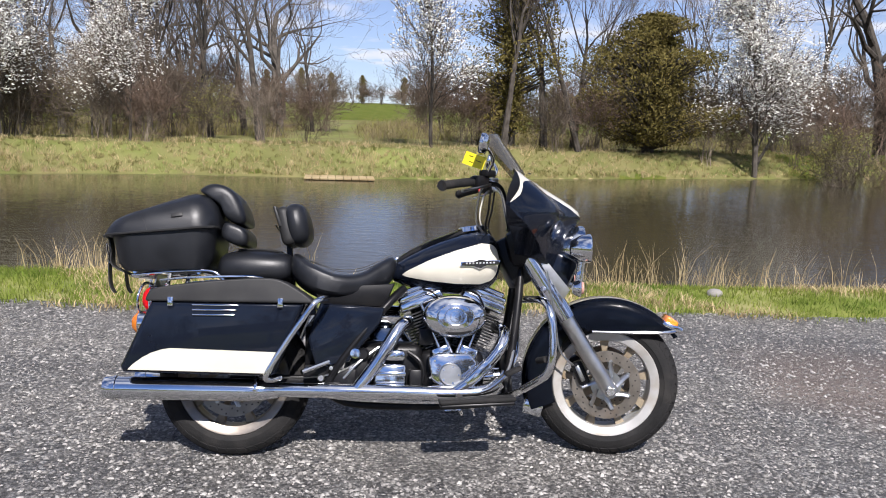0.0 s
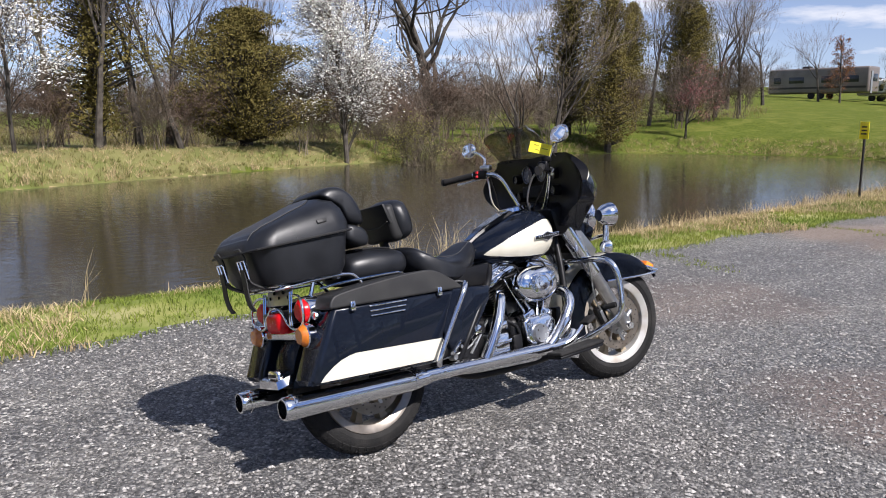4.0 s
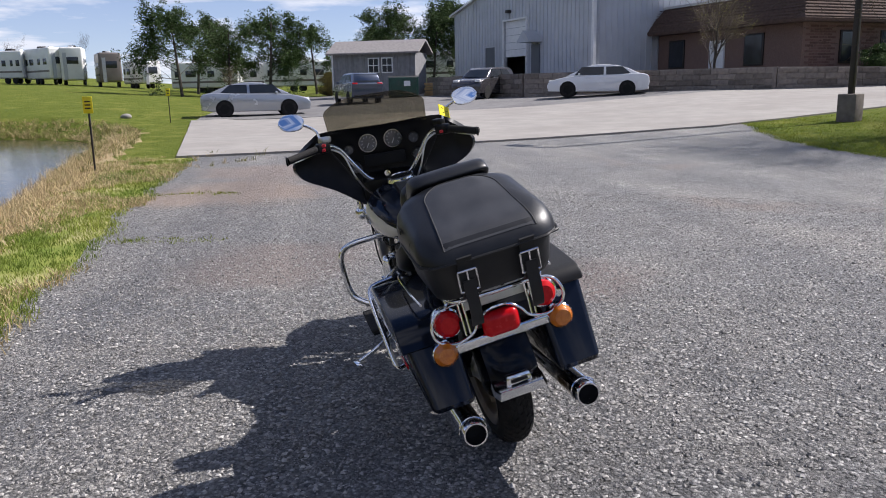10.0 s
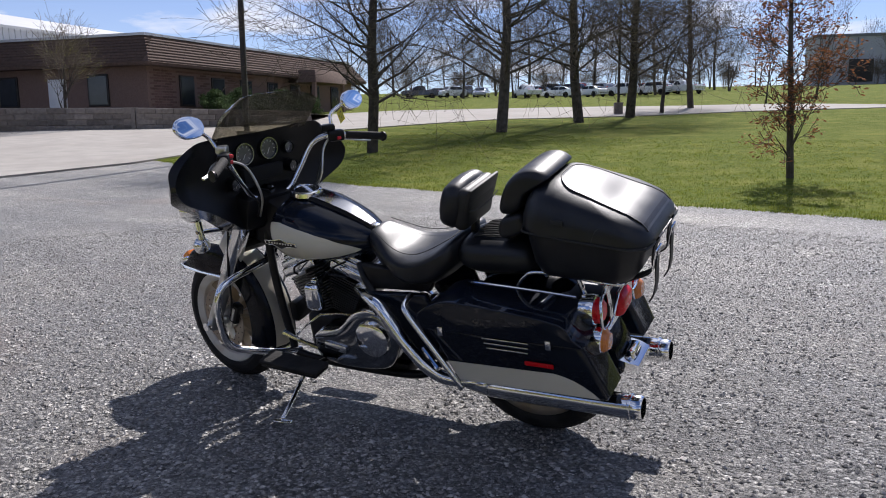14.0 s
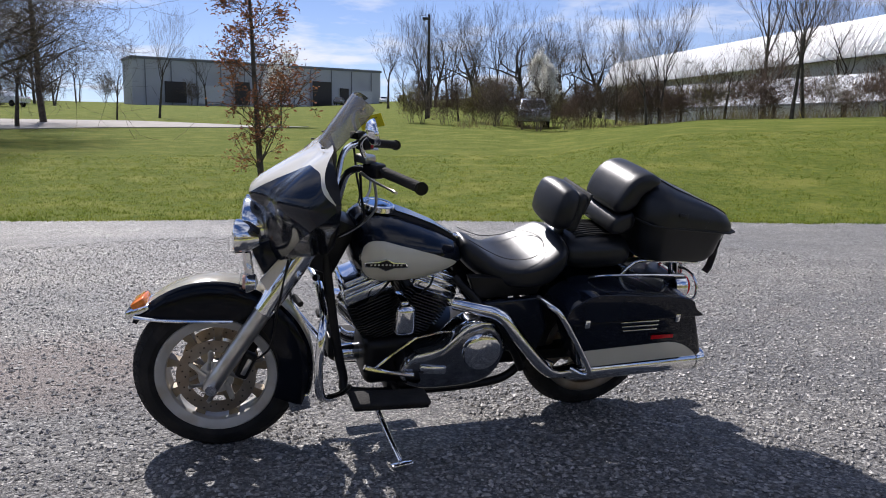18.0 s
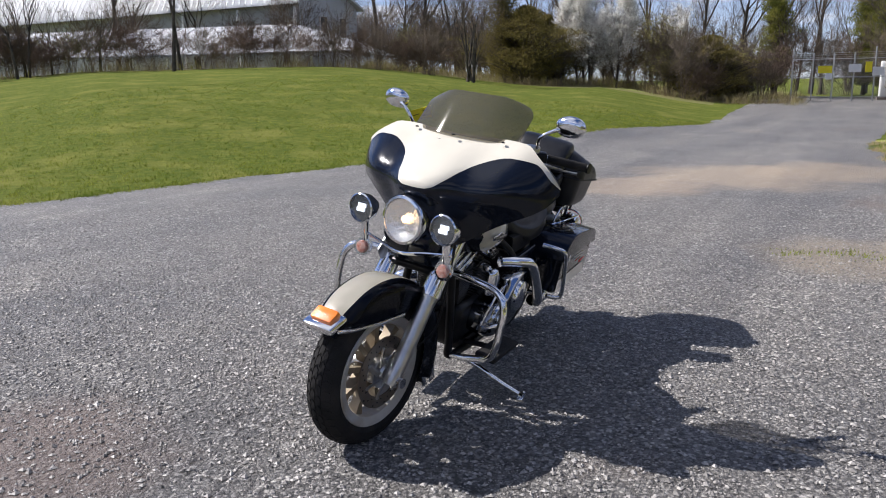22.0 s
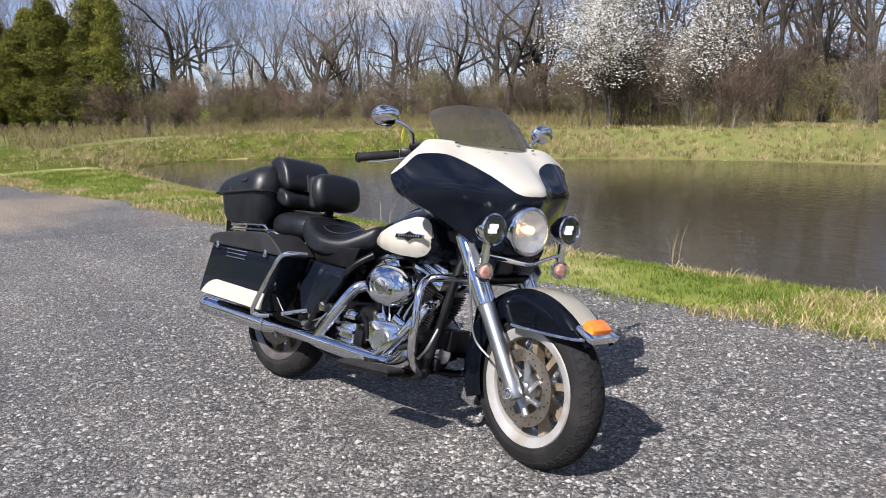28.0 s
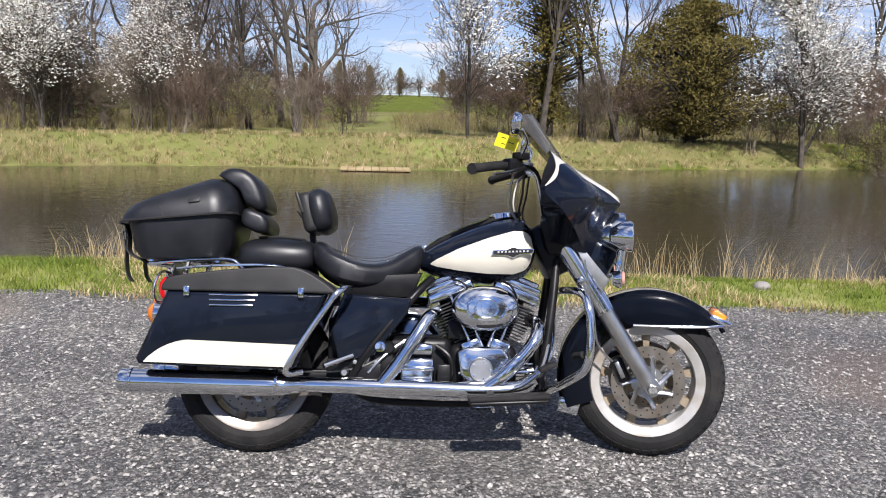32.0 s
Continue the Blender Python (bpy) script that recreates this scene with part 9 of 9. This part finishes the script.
def car(style, paint, label, m, group=""):
    root = thing("parked_car" if style != "pickup" else "pickup_truck", label, "car" if style != "pickup" else "truck", m, group)
    hw = 0.9 if style != "pickup" else 0.98
    bd = slab(curve2(BODY[style], 3, True), -hw, hw, 0.10, 3)
    wx = (-1.38, 1.38) if style != "pickup" else (-1.75, 1.75)
    body = part("body", bd, M[paint], root)
    cb = slab(curve2(CABIN[style], 4), -hw + 0.10, hw - 0.10, 0.05, 2)
    lo = min(z for _, z in CABIN[style])
    for v in cb.verts:
        v.co.y *= 1 - 0.16 * max(0, (v.co.z - lo)) / 0.55
    part("cabin", cb, M[paint], root)
    xs_ = [x for x, _ in CABIN[style]]
    x0, x1 = min(xs_) + 0.32, max(xs_) - 0.42
    top = max(z for _, z in CABIN[style]) - 0.10
    for s in (-1, 1):
        for a, b in (((x0 + 0.12, x0 + (x1 - x0) * 0.47), 0), ((x0 + (x1 - x0) * 0.51, x1), 1)):
            inset = 0.28 if b == 0 else 0.0
            out = [(a[0], lo + 0.06), (a[1], lo + 0.06), (a[1] - (0.34 if b else 0), top), (a[0] + (0.0 if b else 0.45), top)]
            g = slab(out, 0.0, 0.02)
            for v in g.verts:
                v.co.y = s * (v.co.y + (hw - 0.10) * (1 - 0.16 * max(0, v.co.z - lo) / 0.55) + 0.004)
            part("side_window", g, M["window"], root)
    for a, b, nm in ((CABIN[style][0], CABIN[style][1], "rear_window"), (CABIN[style][-1], CABIN[style][-2], "windscreen")):
        d = 0.02 if nm == "rear_window" else -0.02
        p_, q_ = (a[0] + (b[0] - a[0]) * 0.12, a[1] + (b[1] - a[1]) * 0.12), (a[0] + (b[0] - a[0]) * 0.92, a[1] + (b[1] - a[1]) * 0.92)
        part(nm, loft([[(p_[0] - d, y, p_[1] + 0.012), (q_[0] - d, y * 0.88, q_[1] + 0.012)] for y in (-hw + 0.22, 0, hw - 0.22)], closed=False, caps=False), M["window"], root)
    for x in wx:
        for s in (-1, 1):
            ty = part("wheel", spin([(0.20, -0.1), (0.31, -0.10), (0.335, -0.06), (0.335, 0.06), (0.31, 0.10), (0.20, 0.1)], (x, s * (hw - 0.09), 0.335), "y", 24, closed=True), M["rubber"], root)
            rimb = spin([(0.0, 0.0), (0.05, 0.0), (0.06, 0.03), (0.06, 0.05), (0, 0.055)], (x, s * (hw - 0.06) - (0.0 if s > 0 else 0.055), 0.335), "y", 16)
            for k in range(7):
                a = 2 * math.pi * k / 7
                box(0.17, 0.03, 0.05, (x + 0.12 * math.cos(a), s * (hw - 0.02), 0.335 + 0.12 * math.sin(a)), 0.0, rot=(0, -math.degrees(a), 0), bm=rimb)
            part("rim", rimb, M["galv"], ty)
            # black disc on the body side paints the shade of the wheel well
            part("wheel_arch", spin([(0.0, -0.01), (0.385, -0.01), (0.385, 0.012), (0.0, 0.012)], (x, s * (hw - 0.008), 0.345), "y", 24), M["dark"], body)
    zl = 0.72 if style == "sedan" else 0.95
    xe = max(x for x, _ in BODY[style])
    for s in (-1, 1):
        part("headlamp", box(0.25, 0.32, 0.13, (xe - 0.17, s * (hw - 0.22), zl), 0.04), M["white_trim"], root)
        part("tail_light", box(0.16, 0.30, 0.16, (-xe + 0.06, s * (hw - 0.19), zl + 0.13), 0.03), M["red_lens"], root)
        part("door_mirror", box(0.10, 0.18, 0.12, (0.85, s * (hw + 0.02), lo + 0.08), 0.03), M[paint], root)
        for x in (-0.45, 0.45):
            part("door_handle", box(0.16, 0.03, 0.025, (x, s * (hw + 0.008), lo - 0.10), 0.01), M[paint], root)
    part("bumper_bar", box(0.08, 1.5, 0.12, (-xe + 0.02, 0, 0.45), 0.03), M["dark"], root)
    return root


def car_at(style, paint, label, xy, heading, group=""):
    return car(style, paint, label, Matrix.LocRotScale((xy[0], xy[1], land(*xy) + 0.02), Euler((0, 0, radians(heading))), None), group)


car_at("sedan", "car_silver", "silver sedan parked at the edge of the lawn", (32.9, 6.7), -82)
car_at("suv", "car_blue", "dark blue sport utility car parked by the shed", at_bearing(9, 922, 46), 12)
car_at("suv", "car_dark", "dark grey sport utility car parked by the terrace wall", at_bearing(9, 1147, 45), 140)
car_at("sedan", "car_white", "white sedan parked along the retaining wall", (33.2, -9.45), 68)
for k in range(16):
    st = ("pickup", "sedan", "suv", "sedan", "suv")[k % 5]
    car_at(st, ("car_white", "car_silver", "car_dark", "car_white", "car_blue", "car_red")[k % 6], "parked vehicle in the crowded far lot" if st != "pickup" else "pickup truck parked in the far lot", at_bearing(13, 1195 + 20 * k, 108 + (k % 3) * 9), -40 + (k * 53) % 60, "cars in the far lot")
for k in range(5):
    car_at(("pickup", "sedan", "suv")[k % 3], ("car_dark", "car_silver", "car_white")[k % 3], "parked vehicle beside the far hedge", at_bearing(13, 1005 + 27 * k, 118 + 8 * (k % 2)), 30 + 20 * k, "cars by the hedge")
for f, pn, k in ((1000, "car_dark", 0), (968, "car_white", 1), (890, "car_dark", 0), (800, "car_white", 1), (690, "car_silver", 2)):
    car_at(("suv", "sedan", "pickup")[k], pn, "parked vehicle at the warehouse doors", at_bearing(17, f, 168), 75, "cars at the warehouse")
for k in (1,):
    car_at(("pickup", "suv", "sedan")[k % 3], ("car_white", "car_silver", "car_white")[k % 3], "vehicle behind the hedge", at_bearing(21, 30 + 75 * k, 47), 60 + 13 * k, "vehicles behind the hedge")


def rv(paint, L, H, label, m):
    root = thing("camper_trailer", label, "camper", m, "campers on the rise")
    part("shell", box(L, 2.5, H - 0.6, (0, 0, 0.6 + (H - 0.6) / 2), 0.22, 4), M[paint], root)
    part("roof_unit", box(0.9, 0.8, 0.3, (L * 0.15, 0, H + 0.14), 0.08), M["dark_steel"], root)
    part("roof_vent", box(0.5, 0.5, 0.2, (-L * 0.2, 0, H + 0.09), 0.05), M["white_trim"], root)
    for s in (-1, 1):
        for f, w in ((-0.34, 1.2), (-0.1, 0.9), (0.2, 1.4), (0.4, 0.7)):
            part("window", box(w * L / 9, 0.05, 0.7, (L * f, s * 1.255, H * 0.62), 0.02), M["window"], root)
        part("stripe", box(L * 0.96, 0.03, 0.22, (0, s * 1.253, H * 0.36)), M["rv_brown"] if paint == "rv_white" else M["dark_steel"], root)
        for x in (-0.5, 0.5):
            part("wheel", spin([(0.0, -0.12), (0.37, -0.12), (0.37, 0.12), (0, 0.12)], (x * 1.1, s * 1.05, 0.37), "y", 18), M["rubber"], root)
    part("door", box(0.75, 0.05, 1.9, (L * 0.05, -1.262, 1.7), 0.02), M["white_trim"], root)
    for s in (-1, 1):
        part("end_window", box(0.05, 1.5, 0.8, (s * (L / 2 + 0.005), 0, H * 0.65), 0.02), M["window"], root)
    part("ladder", box(0.05, 0.4, H * 0.7, (-L / 2 - 0.06, 0.7, H * 0.5)), M["galv"], root)
    return root


for t, x, d, paint, L, H, turn, label in ((9, 125, 100, "rv_brown", 11.5, 3.4, 95, "long brown and grey motor coach on the rise"), (9, 222, 104, "rv_white", 4.5, 2.4, 95, "small white van among the campers"), (9, 408, 112, "rv_white", 3.6, 3.9, 70, "white fifth-wheel camper seen end on"), (9, 352, 116, "rv_white", 4, 3.0, 80, "white camper partly hidden by the rise"), (9, 452, 108, "rv_white", 7, 4.2, 40, "tall white fifth-wheel camper"), (9, 490, 106, "rv_white", 4, 4.4, 10, "tall white camper seen from its front"), (9, 540, 105, "rv_brown", 5, 4.0, 20, "beige and brown camper trailer"), (9, 590, 108, "rv_white", 5, 3.4, 40, "white camper behind the pines"), (9, 690, 100, "rv_white", 8, 3.6, 80, "white camper trailer behind the pines"), (9, 755, 102, "rv_white", 8, 3.6, 85, "white camper trailer among the pines"), (9, 835, 100, "rv_white", 8, 3.6, 85, "white camper trailer beside the shed"), (11, 60, 104, "rv_white", 9, 3.6, 60, "white camper trailer in the row"), (9, 1080, 84, "rv_white", 7, 3.4, 85, "white trailer behind the metal hall")):
    xy = at_bearing(t, x, d)
    rv(paint, L, H, label, Matrix.LocRotScale((xy[0], xy[1], land(*xy)), Euler((0, 0, radians(turn))), None))

# ---- posts, signs, fence ----
def sign(xy, h):
    root = thing("marker_sign", "small yellow marker sign on a thin dark stake", "sign", pose(xy[0], xy[1], land(*xy), 0, 0, -4))
    part("stake", box(0.03, 0.03, h + 0.1, (0, 0, h / 2 - 0.05)), M["dark_steel"], root)
    pl = part("sign_plate", box(0.012, 0.17, 0.30, (-0.024, 0, h - 0.12), 0.004), M["yellow"], root, "plain yellow plate")
    for k in range(3):
        part("print_bar", box(0.003, 0.10, 0.025, (-0.0315, 0, h - 0.06 - 0.06 * k)), M["dark_steel"], pl)


sign((11.45, 8.0), 1.32)
sign((29.8, 9.9), 1.35)
for xy, hh in (((14.3, -9.2), 8.0), (at_bearing(13, 1355, 46), 7.0)):
    lp = thing("lamp_post", "dark square steel lamp post on a concrete footing", "lamp post", pose(xy[0], xy[1], land(*xy), 0, 0, 30))
    part("footing", box(0.46, 0.46, 0.85, (0, 0, 0.25), 0.03), M["block"], lp, "rough concrete footing")
    part("pole", box(0.13, 0.13, hh, (0, 0, 0.6 + hh / 2), 0.01), M["dark_steel"], lp)
    part("lamp_arm", box(0.9, 0.07, 0.07, (0.4, 0, 0.6 + hh)), M["dark_steel"], lp)
    part("lamp_head", box(0.6, 0.35, 0.16, (0.9, 0, 0.58 + hh), 0.04), M["dark_steel"], lp)
xy = at_bearing(19, 458, 60)
up_ = thing("utility_pole", "weathered wooden utility pole with a small dark lamp", "pole", pose(*xy, land(*xy)))
part("pole", tube([(0, 0, -0.2), (0, 0, 7.6)], [0.13, 0.10], 10, 2), M["bark"], up_)
part("lamp_head", box(0.5, 0.2, 0.2, (0.25, 0, 7.3), 0.05), M["dark_steel"], up_)

gp, gq = at_bearing(26, 172, 52), at_bearing(26, 420, 54)
m, L = wall_pose(gp, gq, land(*gp))
fence = thing("chain_link_fence", "chain-link gate and fence with small notices", "fence", m)
for k in range(9):
    x = L * k / 8
    part("post", tube([(x, 0, -0.1), (x, 0, 2.7 if k % 4 else 3.0)], 0.045, 8, 1), M["galv"], fence)
for z in (0.15, 1.3, 2.35):
    part("rail", tube([(0, 0, z), (L, 0, z)], 0.022, 6, 1), M["galv"], fence)
for z in (2.45, 2.58, 2.7):
    part("barbed_wire", tube([(0, 0.03, z), (L, 0.03, z)], 0.008, 4, 1), M["galv"], fence)
mesh_v, mesh_f = [], []
for k in range(-14, int(L / 0.16) + 1):
    for s in (1, -1):
        x0 = 0.16 * k if s > 0 else 0.16 * k + 2.2
        z0, z1, xa, xb = 0.1, 2.3, x0, x0 + s * 2.2
        if min(xa, xb) < 0 or max(xa, xb) > L:
            continue
        i = len(mesh_v)
        mesh_v += [(xa - 0.006, 0, z0), (xa + 0.006, 0, z0), (xb + 0.006, 0, z1), (xb - 0.006, 0, z1)]
        mesh_f.append((i, i + 1, i + 2, i + 3))
part_mesh("wire_netting", raw_mesh("wire_netting", mesh_v, mesh_f), M["galv"], fence, smooth=False)
for f, z, w, hh, mt in ((0.20, 1.75, 0.75, 0.42, "yellow"), (0.225, 1.35, 0.35, 0.35, "white_trim"), (0.38, 1.8, 0.65, 0.45, "white_trim"), (0.46, 1.85, 0.35, 0.6, "yellow"), (0.52, 1.6, 0.6, 0.5, "white_trim")):
    part("notice", box(w, 0.03, hh, (L * f, -0.07, z)), M[mt], fence)
xy = at_bearing(26, 336, 56)
cabx = thing("utility_cabinet", "white steel utility cabinet behind the fence", "cabinet", pose(xy[0], xy[1], land(*xy), 0, 0, 5))
part("body", box(1.2, 2.2, 2.3, (0, 0, 1.15), 0.03), M["white_trim"], cabx)
part("base", box(1.4, 2.4, 0.16, (0, 0, 0.08)), M["block"], cabx)
for y in (-0.55, 0.55):
    part("cabinet_door", box(0.03, 1.0, 2.0, (0.61, y, 1.2), 0.01), M["white_wall"], cabx)
# pale sycamore by the gate
SRC["syc"] = plant("sycamore_tree", "massive pale-barked sycamore rising behind the evergreens", "tree", 91, 27, 0.85, 3, (7, 5, 4), 0.6, 0.35, bark="bark_pale", first=0.95, wobble=0.06, low=0.62)
bput("syc", 26, 384, 56, 1.0)
# stump, dock, pale rocks
xy = at_bearing(24.5, 1187, 36)
st_ = thing("wooden_post", "short weathered wooden post in the grass", "post", pose(*xy, land(*xy)))
part("post", box(0.2, 0.2, 1.0, (0, 0, 0.45), 0.03), M["bark"], st_)
part("post_base", box(0.6, 0.5, 0.25, (0, 0, 0.1), 0.06), M["bark"], st_)
dk = thing("dock", "small weathered plank dock at the far bank", "dock", pose(-2.75, 20.35, -0.47, 0, 0, 8))
for k in range(9):
    part("plank", box(0.19, 1.1, 0.045, (-0.8 + 0.2 * k, 0.2, 0.16), 0.008), M["straw"], dk)
for x in (-0.8, 0.8):
    part("joist", box(0.08, 1.0, 0.16, (x, 0.2, 0.06)), M["bark"], dk)
    part("pile", box(0.1, 0.1, 0.9, (x, -0.2, -0.3)), M["bark"], dk)
for x, y, s in ((2.3, 6.55, 0.07), (-2.4, 6.3, 0.06), (31.5, 12.0, 0.22)):
    b = bmesh.new()
    bmesh.ops.create_icosphere(b, subdivisions=2, radius=s)
    for v in b.verts:
        v.co *= 1 + 0.3 * noise.noise(v.co * 6 / s * 0.1 + Vector((x, y, 0)))
        v.co.z *= 0.6
    tagged(part("rock", b, M["concrete"], None, m=pose(x, y, land(x, y) + s * 0.3)), "pale rock lying in the grass", "rock")

# models that stand nowhere are taken away again
for key, ob in SRC.items():
    if key not in USED:
        for o in (*ob.children_recursive, ob):
            bpy.data.objects.remove(o)
